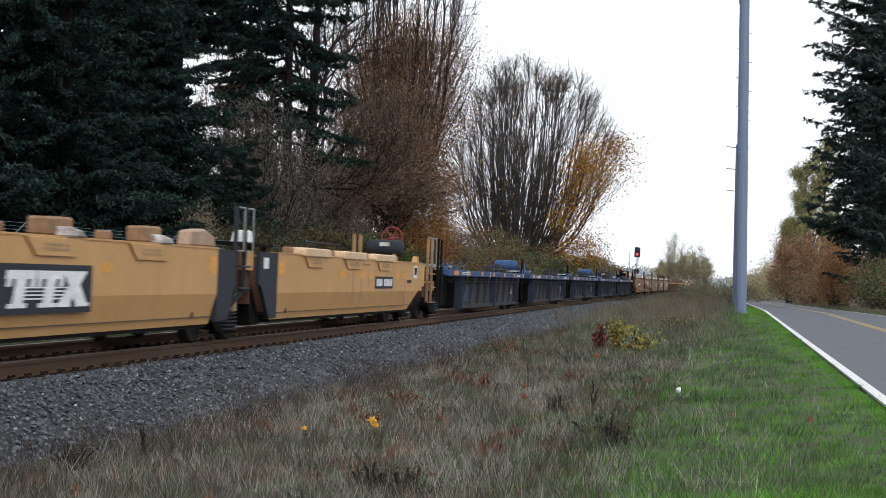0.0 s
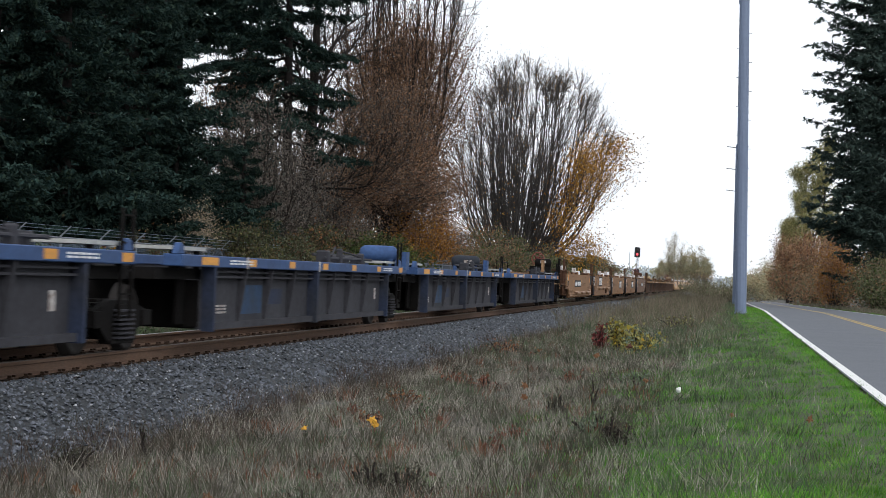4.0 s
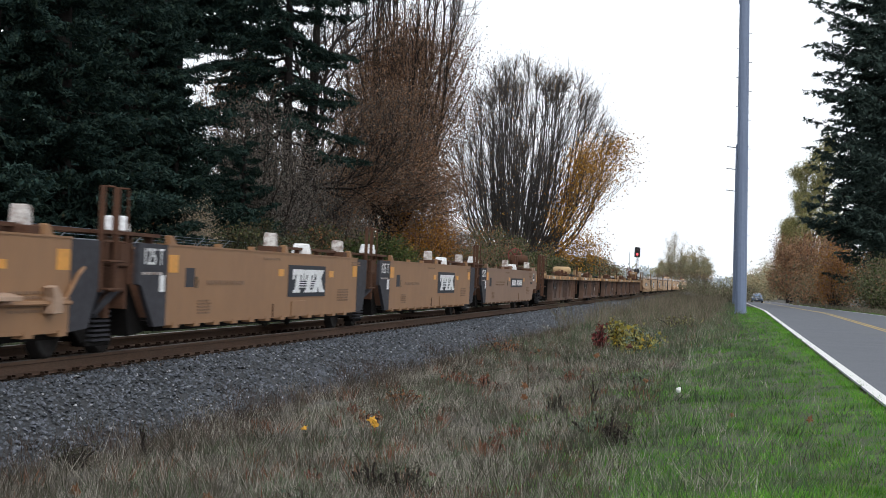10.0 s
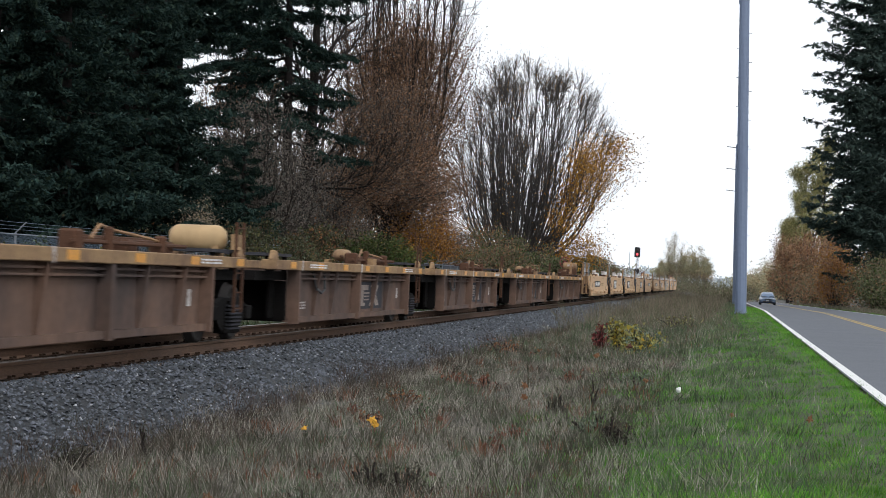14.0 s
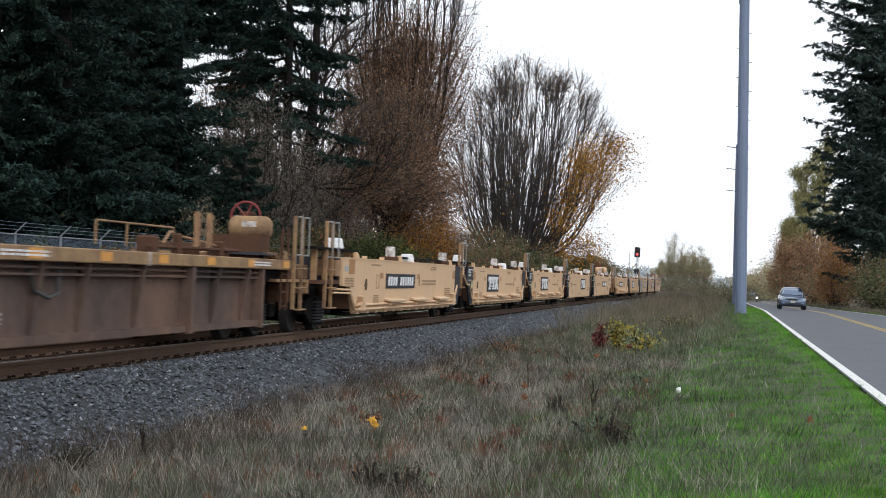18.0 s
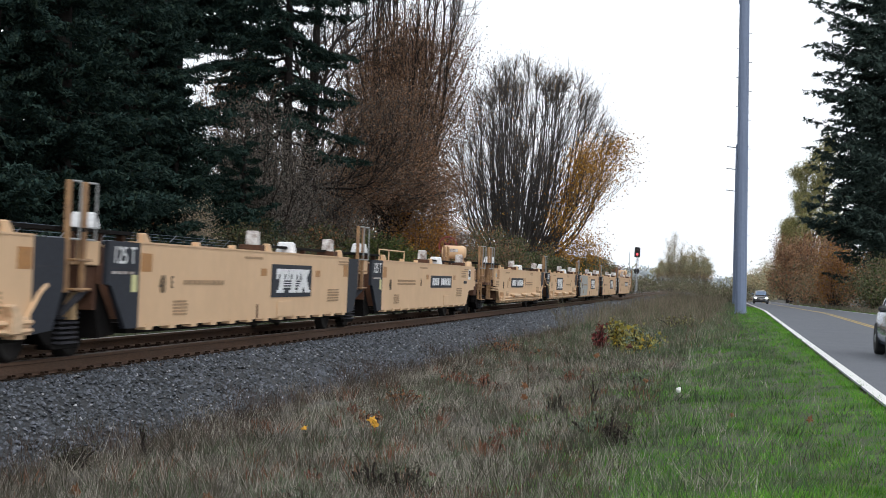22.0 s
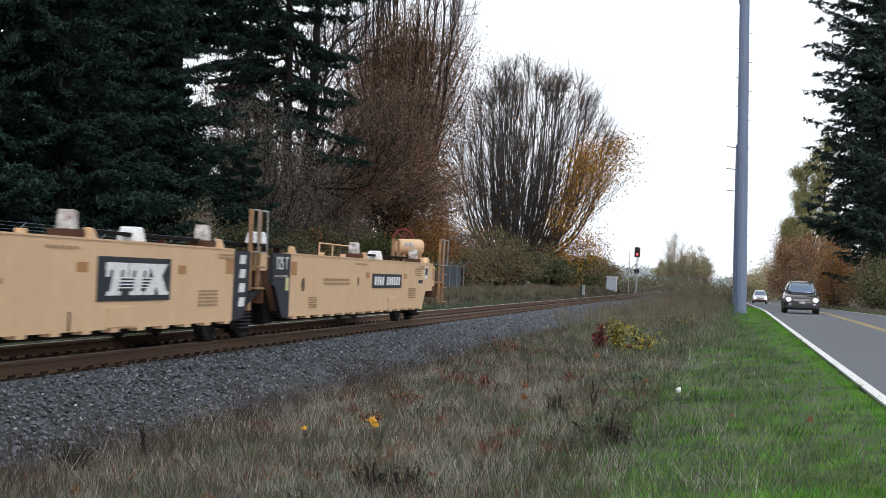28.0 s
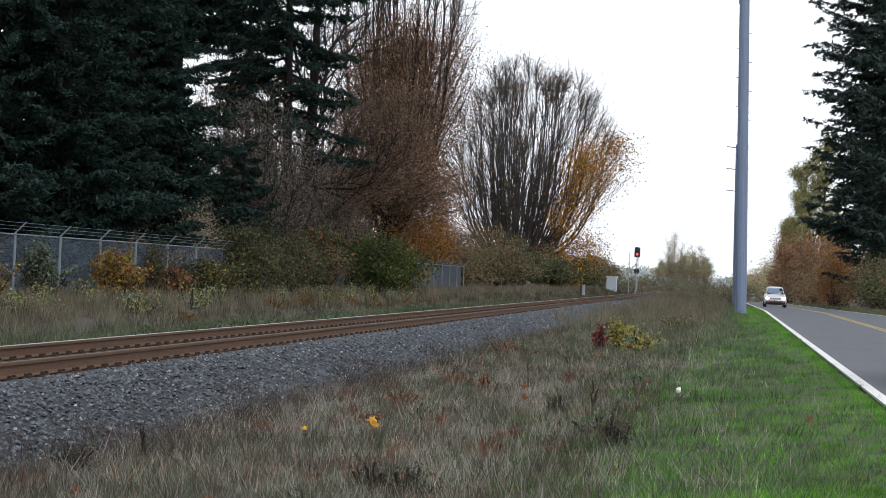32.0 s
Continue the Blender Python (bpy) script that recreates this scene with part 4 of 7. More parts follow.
        stencil_lines(u, h - 4.6, 1.34, 4, 0.8, 0.03, STENCIL_DIM if rusty else None)
    else:
        o = {"mark_front": 5.2, "mark_mid": 8.6, "mark_lead": 6.95}[board]
        zz = 0.89 if rusty and board == "mark_front" else (0.73 if not caps else 0.61)
        mark_board(u, -h + o, -h + o + 2.7, zz, zz + 0.55)
        bw = (-h + o, -h + o + 2.7)
        k = bw[1] + 1.8 if board == "mark_front" else bw[0] - 4.6
        if not caps:
            stencil_lines(u, k, 1.0, 1, 1.9, 0.06, STENCIL_DIM if rusty else None)
            lettering(letter or "C", 0.24, STENCIL_DARK, u, 1.508, k + 2.2 if board == "mark_front" else k - 0.5, 0.96, 0.8)
    for a in (bw[0] - 0.64, bw[1] + 0.34):
        boxes_part("reflector", [(1.5, 1.504, a, a + 0.34, 1.08, 1.2)], ref, u, "faded orange reflector patch")
    if not front and board == "mark_front":
        boxes_part("reflector", [(1.5, 1.504, bw[1] + 4.2, bw[1] + 4.54, 1.1, 1.2)], ref, u)
    stencil_lines(u, bw[0] - 1.6, 1.38, 1, 1.0, 0.035, STENCIL_DIM if rusty else None)
    if not caps:
        stencil_lines(u, bw[1] + 2.2, 1.4, 2, 0.8, 0.03, STENCIL_DIM if rusty else None)
        stencil_lines(u, h - (5.4 if back else 2.9), 0.86, 5, 0.9, 0.03, STENCIL_DIM if rusty else None)
        stencil_lines(u, -h + (5.4 if front else 3.6), 0.72, 5, 0.6, 0.026, STENCIL_DIM if rusty else None)
        boxes_part("plate_outline", [(1.5, 1.506, -h + 5.7, -h + 5.72, 0.86, 1.16), (1.5, 1.506, -h + 5.94, -h + 5.96, 0.86, 1.16), (1.5, 1.506, -h + 5.72, -h + 5.94, 1.14, 1.16), (1.5, 1.506, -h + 5.72, -h + 5.94, 0.86, 0.88)], STENCIL, u) if front else None
    if rusty:
        boxes_part("patch", [(1.5, 1.504, -h + 3.0, -h + 3.4, 0.9, 1.17)], GRIME, u, "dark weathered patch")
    elif not caps:
        lettering("40", 0.34, STENCIL_DARK, u, 1.508, -h + (4.6 if front else 3.1), 0.93, 0.75)
    if not ledges and not caps:
        boxes_part("hatch_plate", [(1.5, 1.516, h - L * 0.42, h - L * 0.42 + 0.95, 0.4, 0.66)], paint, u, "square side hatch", 0.006)
        if board != "number_back":
            boxes_part("weld_strip", [(1.5, 1.512, -h + L * 0.5, -h + L * 0.5 + 0.05, 0.4, 0.62)], RUST, u)
    if patch:
        bm = bmesh.new()
        prism(bm, [(-h + 2.3, 0.42), (-h + 6.0, 0.42), (-h + 6.6, 0.8), (-h + 6.2, 1.46), (-h + 2.3, 1.46)], 1.5, 1.5035)
        part("primer_patch", bm, GREY_PAINT, u, "grey primer patch over tan paint")
        bm = bmesh.new()
        for a, z in ((8.3, 0.8), (8.9, 1.0), (9.2, 0.75)):
            slanted(bm, -h + a, -h + a + 0.3, z, z + 0.3, 1.504, 0.15)
        part("scrape_mark", bm, ORANGE, u, "orange scrape marks")
    # ledges along the lower side
    if ledges:
        z = ledge_z
        bm = bmesh.new()
        rod(bm, (1.55, y0 + 0.1, z - 0.1), (1.55, y1 - 0.1, z - 0.1), 0.03, sides=6)
        part("side_pipe", bm, paint, u, "lengthwise side pipe")
        if z < 0.7:
            bm = bmesh.new()
            rod(bm, (1.55, y0 + 0.1, z - 0.19), (1.55, y1 - 0.1, z - 0.19), 0.03, sides=6)
            part("side_pipe", bm, paint, u, "lengthwise side pipe")
        for k in np.arange(y0 + (3.1 if front else 2.3), y1 - 1.6, 3.15):
            bm = bmesh.new()
            v = box(bm, 1.5, 1.68, k, k + 1.7, z - 0.03, z + 0.02)
            for q in v:
                if q.co.x > 1.6:
                    q.co.z -= 0.035
            part("ledge", bm, LEDGE_TOP if not rusty else LEDGE_PALE, u, "narrow sloping step ledge", bevel=0.006)
            boxes_part("ledge_bracket", [(1.5, 1.64, k + 0.1, k + 0.18, z - 0.14, z - 0.03)], paint, u)
        for k in (y0 + 0.55, y1 - 0.6):
            bm = bmesh.new()
            prism(bm, [(k - 0.14, z - 0.22), (k + 0.14, z - 0.22), (k + 0.14, z - 0.02), (k - 0.06, z + 0.1), (k - 0.2, z + 0.08), (k - 0.12, z - 0.04)], 1.5, 1.62)
            part("pipe_bracket", bm, LEDGE_TOP if not rusty else LEDGE_PALE, u, bevel=0.01)
        if rusty and board == "mark_front":
            bm = bmesh.new()
            pts = [(1.56, -h + 9.9, z - 0.1), (1.57, -h + 10.3, z - 0.34), (1.57, -h + 10.8, z - 0.36), (1.56, -h + 11.0, z - 0.1)]
            for a, b in zip(pts, pts[1:]):
                rod(bm, a, b, 0.03, sides=6)
            part("hose_loop", bm, RUST, u, "sagging rusty pipe loop")
    # guides on the top edge
    if caps:
        for y in ([-h + 5.3, -h + 8.5, -h + 11.7] if not back else [h - 13.2, h - 10.0, h - 6.85]):
            bm = bmesh.new()
            if back:
                prism(bm, [(y - 1.0, 1.44), (y + 1.0, 1.44), (y + 0.99, 1.56), (y + 0.95, 1.6), (y - 0.95, 1.6), (y - 0.99, 1.56)], 1.26, 1.57)
            else:
                prism(bm, [(y + 0.28, 1.48), (y + 0.86, 1.48), (y + 0.72, 1.56), (y + 0.36, 1.6)], 1.28, 1.55)
                boxes_each("guide_lug", [(1.15, 1.4, y + 0.0, y + 0.3, 1.48, 1.7), (1.0, 1.25, y + 0.75, y + 1.15, 1.48, 1.72)], POST_TAN, u, "rusty guide lug", 0.03)
            part("top_cap", bm, WHITE_WORN if not back else LEDGE_TOP, u, "pale capped top guide", bevel=0.02)
            bm = bmesh.new()
            prism(bm, [(y - 0.85, 1.46), (y + 0.85, 1.46), (y + 0.6, 1.25), (y - 0.55, 1.25)], 1.5, 1.53)
            part("guide_plate", bm, paint, u, "raised trapezoid plate", bevel=0.006)
            boxes_part("guide_lug", [(1.2, 1.36, y - 1.25, y - 1.05, 1.48, 1.6)], POST_TAN, u, "", 0.02)
            stencil_lines(u, y - 0.35, 1.4, 2, 0.7, 0.03, None, 1.536)
        if not back:
            bm = bmesh.new()
            prism(bm, [(h - 2.6, 1.48), (h - 1.3, 1.48), (h - 1.45, 1.66), (h - 1.9, 1.74), (h - 2.5, 1.7)], 1.3, 1.5)
            part("container_guide", bm, LEDGE_PALE, u, "chipped pale end guide", bevel=0.03)
    else:
        for k, c in zip([8.1, 10.4, L - 2.2], (True, False, True)):
            if not (back and k > L - 4):
                white_guide(u, -h + k, c, paint)
        boxes_part("top_bar", [(1.18, 1.3, -h + 8.3, h - (4.6 if back else 0.12), 1.555, 1.6)], DARK if not rusty else RUST, u, "dark lengthwise bar")
        boxes_each("bar_stay", [(1.2, 1.28, -h + k, -h + k + 0.08, 1.47, 1.555) for k in (8.6, 11.6, L - 5.2)], RUST, u)
        bm = bmesh.new()
        y = -h + (3.75 if front else 2.4)
        prism(bm, [(y - 0.1, 1.47), (y + 0.2, 1.47), (y + 0.16, 1.52), (y + 0.02, 1.6), (y - 0.12, 1.6)], 1.42, 1.5)
        part("lug", bm, paint, u, bevel=0.012)
        boxes_each("cleat", [(1.4, 1.48, -h + k, -h + k + 0.14, 1.47, 1.54) for k in (4.6, 6.4)], paint, u)
    return u


def ribbed_unit(L, front, back, chord, panel, tank, marks=False, n_ribs=9, pitch=1.53, rail_bar=False, junk=True):
    """One ribbed well unit: a boxed top chord over a recessed, ribbed side sheet."""
    h = L / 2
    u = thing("well_car", "", "freight car")
    a, b = -h + (1.1 if not front else 1.9), h - (0.75 if not back else 1.6)
    sa, sb = a + (2.6 if front else 1.6), b - 1.6
    for s in (1, -1):
        boxes_part("top_chord", [(min(s * 1.22, s * 1.5), max(s * 1.22, s * 1.5), a, b, 1.19, 1.36)], chord, u, "boxed top chord", 0.012)
        boxes_part("side_sheet", [(min(s * 1.26, s * 1.3), max(s * 1.26, s * 1.3), sa, sb, 0.3, 1.19)], panel, u, "grimy recessed side sheet")
        boxes_part("side_sill", [(min(s * 1.2, s * 1.42), max(s * 1.2, s * 1.42), sa, sb, 0.26, 0.36)], panel, u)
        # Black sheets stand in the dark void at the ends.
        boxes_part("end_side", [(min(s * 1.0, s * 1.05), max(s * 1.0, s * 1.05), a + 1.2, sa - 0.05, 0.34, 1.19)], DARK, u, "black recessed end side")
    boxes_each("floor_beam", [(-1.2, 1.2, y, y + 0.3, 0.26, 0.36) for y in np.arange(sa + 0.3, sb - 0.3, 1.8)], DARK, u)
    boxes_each("bulkhead", [(-1.25, 1.25, sa - 0.05, sa, 0.3, 0.99), (-1.3, 1.3, sb, sb + 0.05, 0.3, 1.2)], DARK, u)
    boxes_each("end_deck", [(-1.2, 1.2, a - 0.25, a + 1.8, 1.0, 1.16), (-1.3, 1.3, b - 1.4, b + 0.25, 1.0, 1.16), (-0.3, 0.3, -h, -h + 3, 0.68, 0.95), (-0.3, 0.3, h - 3, h, 0.68, 0.95)], DARK, u)
    mid = 0.1 if not rail_bar else (a + b) / 2 - 0.175
    ribs = [mid + (i - (n_ribs - 1) / 2) * pitch for i in range(n_ribs)] if not rail_bar else [mid + o for o in (-6.4, -4.9, -3.35, -1.95, 0, 1.95, 3.35, 4.9, 6.4)]
    ribs = [sa + 0.04] + [y for y in ribs if sa + 0.6 < y < sb - 0.6] + [sb - 0.05]
    n_ribs = len(ribs)
    for s in (1, -1):
        for i, y in enumerate(ribs):
            big = i in (0, n_ribs // 2, n_ribs - 1)
            bm = bmesh.new()
            w = (0.07 if i == n_ribs // 2 else 0.045) if big else 0.03
            x0, xt, xb = s * 1.3, s * (1.49 if big else 1.46), s * (1.49 if big else 1.34)
            zb = 0.24 if big else 0.34
            v = [bm.verts.new(p) for p in ((x0, y - w, zb), (xb, y - w, zb), (xt, y - w, 1.19), (x0, y - w, 1.19), (x0, y + w, zb), (xb, y + w, zb), (xt, y + w, 1.19), (x0, y + w, 1.19))]
            for f in ((0, 1, 2, 3), (7, 6, 5, 4), (0, 4, 5, 1), (1, 5, 6, 2), (2, 6, 7, 3), (3, 7, 4, 0)):
                bm.faces.new([v[k] for k in f])
            part("rib", bm, BLUE_GRIME if big and chord is BLUE else panel, u)
    for z in (1.03, 1.11):
        boxes_part("side_bar", [(1.33, 1.4, sa, sb, z, z + 0.03)], panel, u, "thin lengthwise side bar")
    if not rail_bar:
        for k, (o, wd, z0, z1) in enumerate(((-4.4, 1.2, 0.46, 0.92), (-2.9, 1.0, 0.6, 0.86))):
            boxes_part("faded_patch", [(1.3, 1.303, mid + o, mid + o + wd, z0, z1)], BLUE_PATCH if k == 0 else BLUE_GRIME, u, "faded blue paint patch")
    # orange reflectors and pale marks along the chord
    ys = np.linspace(a + 0.9, b - 0.5, 7)
    for i, y in enumerate(ys):
        boxes_part("reflector", [(1.5, 1.504, y, y + (0.8 if i == 0 and chord is BLUE else 0.38), 1.22, 1.335)], ORANGE, u, "orange reflector patch")
    stencil_lines(u, a + 2.3, 1.31, 2, 1.3, 0.025, WHITE, 1.503)
    stencil_lines(u, b - 2.3, 1.31, 2, 1.0, 0.025, WHITE, 1.503)
    for y in (mid - 0.05, mid - 6 * pitch / 1.9):
        boxes_part("pale_band", [(1.494, 1.505, y, y + 0.09, 1.18, 1.365)], WHITE_WORN, u, "chalky white band")
    boxes_part("tag", [(1.302, 1.306, sb - 0.7, sb - 0.52, 0.62, 0.86)], WHITE_WORN, u)
    stencil_lines(u, sa + 0.5, 0.62, 3, 0.7, 0.03, WHITE_WORN, 1.306)
    if marks:
        boxes_part("emblem_board", [(1.3, 1.3025, mid + 0.2, mid + 3.1, 0.42, 1.0)], GRIME, u, "worn dark emblem board")
        bm = bmesh.new()
        k = mid + 0.35
        slanted(bm, k, k + 1.25, 0.82, 0.93, 1.303, 0.03)
        slanted(bm, k + 0.42, k + 0.78, 0.5, 0.82, 1.303, 0.04)
        slanted(bm, k + 0.25, k + 0.95, 0.48, 0.55, 1.3045, 0.02)
        for r in range(3):
            slanted(bm, k + 0.85, k + 1.35, 0.6 + 0.07 * r, 0.63 + 0.07 * r, 1.303, 0.01)
        slanted(bm, k + 1.4, k + 1.75, 0.48, 0.93, 1.303, 0.6)
        slanted(bm, k + 2.05, k + 2.4, 0.48, 0.93, 1.3045, -0.55)
        part("faded_emblem", bm, FADED, u, "faded pale emblem blocks")
    # top fittings
    boxes_each("walkway", [(0.4, 1.3, a + 0.1, a + 1.7, 1.42, 1.47), (0.4, 1.3, b - 1.2, b + 0.2, 1.42, 1.47)], GREY_PAINT if chord is BLUE else GRIME, u, "end walkway grating")
    boxes_each("walkway_stay", [(1.2, 1.28, y, y + 0.08, 1.16, 1.42) for y in (a + 0.3, a + 1.4, b - 1.0, b + 0.05)], DARK, u)
    for where, kind in tank:
        y, zc, rad, ln = (-h + where, 1.65, 0.205, 0.46) if kind != "low" else (-h + where, 1.55, 0.13, 0.5)
        bm = bmesh.new()
        axis = "y" if kind == "low" else "x"
        lathe(bm, [(0.02, -ln), (0.65 * rad, -ln + 0.02), (0.93 * rad, -ln + 0.09), (rad, -ln + 0.14), (rad, ln - 0.14), (0.93 * rad, ln - 0.09), (0.65 * rad, ln - 0.02), (0.02, ln)], axis, (0.62, y, zc), 20)
        t = part("air_tank", bm, {"blue": BLUE, "tan": TAN_LIGHT, "black": CHARCOAL, "low": CHORD_TAN}[kind], u, "air reservoir across the car", smooth=True)
        boxes_each("tank_bracket", [(0.25, 0.35, y - 0.16, y + 0.16, 1.16, zc - 0.1), (0.9, 1.0, y - 0.16, y + 0.16, 1.16, zc - 0.1), (1.22, 1.34, y - 0.2, y + 0.2, 1.3, 1.72 if kind != "low" else 1.5)], chord, u)
        if kind in ("black", "low"):
            boxes_part("tank_label", [(0.6, 0.85, y - rad - 0.012, y - rad + 0.01, zc - 0.06, zc + 0.06)], WHITE_WORN, t)
    if junk:
        iron = GRIME if chord is BLUE else RUST
        for k in range(3):
            bm = bmesh.new()
            rod(bm, (1.15 - 0.22 * k, b - 6.4 + 0.4 * k, 1.45 + 0.035 * k), (1.15 - 0.22 * k, b - 2.0, 1.47 + 0.035 * k), 0.03, sides=6)
            part("brake_rod", bm, iron, u)
        boxes_each("brake_cylinder", [(0.7, 1.05, b - 4.1, b - 3.7, 1.2, 1.52), (0.95, 1.2, b - 6.3, b - 6.05, 1.2, 1.6), (0.8, 1.1, b - 2.6, b - 2.35, 1.2, 1.5), (1.1, 1.22, b - 5.2, b - 5.08, 1.2, 1.66), (1.05, 1.2, b - 3.1, b - 2.95, 1.2, 1.6)], iron, u, "brake rigging box", 0.03)
        bm = bmesh.new()
        for p, q in zip([(1.1, b - 5.6, 1.5), (1.1, b - 5.3, 1.68), (0.9, b - 4.4, 1.64), (1.1, b - 3.4, 1.55)], [(1.1, b - 5.3, 1.68), (0.9, b - 4.4, 1.64), (1.1, b - 3.4, 1.55), (1.1, b - 2.8, 1.5)]):
            rod(bm, p, q, 0.022, sides=6)
        part("brake_pipe", bm, POST_TAN if chord is not BLUE else GRIME, u, "bent brake pipe")
        bm = bmesh.new()
        pts = [(1.36, mid - 3.6, 1.17), (1.4, mid - 3.45, 0.86), (1.41, mid - 3.1, 0.78), (1.4, mid - 2.8, 0.84), (1.36, mid - 2.7, 1.15)]
        for p, q in zip(pts, pts[1:]):
            rod(bm, p, q, 0.025, sides=6)
        if rail_bar:
            part("hose_loop", bm, PLASTIC, u, "sagging black hose")
        else:
            bm.free()
    for y in (a + 0.15, b - 0.1):
        bm = bmesh.new()
        prism(bm, [(y - 0.16, 1.36), (y + 0.16, 1.36), (y + 0.08, 1.5), (y - 0.05, 1.52)], 1.34, 1.44)
        part("container_guide", bm, chord, u, bevel=0.012)
    boxes_part("ladder", [(1.4, 1.44, b - 0.35, b - 0.31, 0.5, 1.9), (1.4, 1.44, b + 0.05, b + 0.09, 0.5, 1.9)] + [(1.4, 1.43, b - 0.35, b + 0.09, z, z + 0.025) for z in (0.55, 0.8, 1.1, 1.45, 1.8)], DARK if chord is BLUE else RUST, u, "end ladder")
    if front:
        coupler(u, -h, 1)
        bogie(u, -h + 2.15)
        boxes_each("end_box", [(-1.2, 1.3, a - 0.6, a, 1.0, 1.2), (1.1, 1.4, a - 0.6, a - 0.3, 1.0, 1.34)], DARK if chord is BLUE else RUST, u)
        posts(u, -h + 0.5, 1, DARK if chord is BLUE else RUST, 0.5)
    else:
        bogie(u, -h)
    if back:
        coupler(u, h, -1)
        bogie(u, h - 2.15)
        boxes_each("end_box", [(-1.2, 1.3, b, b + 0.7, 1.0, 1.2), (0.3, 1.2, b - 1.0, b - 0.4, 1.2, 1.75)], DARK if chord is BLUE else RUST, u)
        posts(u, h - 0.6, -1, DARK if chord is BLUE else CHORD_TAN, 0.5)
        brake_gear(u, h, -1, CHORD_TAN if chord is not BLUE else DARK)
    return u


TRAIN = []


def couple(unit, t_a, t_b, label, group):
    y = SPEED * 0.5 * (t_a + t_b) - 1.1
    unit.matrix_basis = pose(TRACK_X, y, 0)
    tagged(unit, label, "freight car", group)
    TRAIN.append((unit, y))


def size(t_a, t_b):
    return SPEED * (t_b - t_a)


J = [0.71, 1.77, 2.97]
couple(smooth_unit(size(*J[0:2]), False, False, YELLOW_TAN, False, "mark_lead", False, caps=True), J[0], J[1],
       "golden tan well car with white-capped guides and block emblem", "leading well cars")
couple(smooth_unit(size(*J[1:3]), False, True, YELLOW_TAN, False, "number_back", False, caps=True), J[1], J[2],
       "golden tan well car with white-capped guides at its coupled end", "leading well cars")
J = [2.97, 4.30, 5.505, 6.71, 7.915, 9.215]
for i, tank in enumerate(((), ((0.6, "blue"),), (), ((0.6, "blue"), (14.4, "black")), ())):
    couple(ribbed_unit(size(J[i], J[i + 1]), i == 0, i == 4, BLUE, GRIME, tank), J[i], J[i + 1],
           "grimy ribbed well car with faded blue chord and orange patches", "blue ribbed well cars")
J = [9.215, 10.362, 11.39, 12.409, 13.435, 14.66]
for i in range(5):
    couple(smooth_unit(size(J[i], J[i + 1]), i == 0, i == 4, TAN_DIM if i == 4 else TAN_DIRTY, i < 2, ("number_front", "mark_front", "mark_mid", "mark_mid", "number_back")[i], False,
                       rusty=True, ledge_z=(0.63, 0.83)[i % 2], letter="AEDCB"[i]), J[i], J[i + 1],
           "dirty brownish-tan smooth-sided well car with bright orange patches", "dirty tan well cars")
J = [14.66, 15.84, 16.878, 17.917, 18.955, 20.08]
for i, tank in enumerate((((17.2, "tan"),), ((9.8, "low"),), (), ((10.6, "low"),), ())):
    couple(ribbed_unit(size(J[i], J[i + 1]), i == 0, i == 4, CHORD_TAN, RUST_BROWN, tank, i in (1, 2, 3), 8, 1.58, True), J[i], J[i + 1],
           "rusty brown ribbed well car with a worn tan top chord", "brown ribbed well cars")
J = [20.08, 21.247, 22.283, 23.318, 24.354, 25.551]
for i in range(5):
    couple(smooth_unit(size(J[i], J[i + 1]), i == 0, i == 4, TAN, i < 3, ("number_front", "mark_front", "mark_front", "mark_mid", "number_back")[i], False,
                       letter="BCDEA"[i]), J[i], J[i + 1],
           "clean tan smooth-sided well car with white container guides", "clean tan well cars")
J = [25.551, 26.715, 27.753, 28.792, 29.825, 31.07]
for i in range(5):
    couple(smooth_unit(size(J[i], J[i + 1]), i == 0, i == 4, TAN, i < 2, ("number_front", "mark_front", "mark_mid", "mark_mid", "number_back")[i], i == 3,
                       patch=i == 2, letter="AEDCB"[i]), J[i], J[i + 1],
           "clean tan smooth-sided well car, last set of the train" if i < 4 else "clean tan well car with air tank at the train's open end", "last tan well cars")

# ---------------------------------------------------------------- plants
def tubes(segments, sides=5):
    """Tapered branch tubes in one go: rows of (ax, ay, az, bx, by, bz, ra, rb)."""
    s = np.asarray(segments, float)
    a, b, ra, rb = s[:, 0:3], s[:, 3:6], s[:, 6], s[:, 7]
    d = b - a
    d /= np.linalg.norm(d, axis=1, keepdims=True) + 1e-9
    ref = np.where(np.abs(d[:, 2:3]) > 0.9, [[1.0, 0, 0]], [[0, 0, 1.0]])
    u = np.cross(d, ref)
    u /= np.linalg.norm(u, axis=1, keepdims=True) + 1e-9
    w = np.cross(d, u)
    ang = 2 * np.pi * np.arange(sides) / sides
    c, sn = np.cos(ang)[None, :, None], np.sin(ang)[None, :, None]
    ring = u[:, None] * c + w[:, None] * sn
    v = np.concatenate([a[:, None] + ring * ra[:, None, None], b[:, None] + ring * rb[:, None, None]], 1).reshape(-1, 3)
    i = np.arange(sides)
    j = (i + 1) % sides
    f = np.stack([i, j, j + sides, i + sides], -1)[None] + (np.arange(len(s)) * 2 * sides)[:, None, None]
    return v, f.reshape(-1, 4)


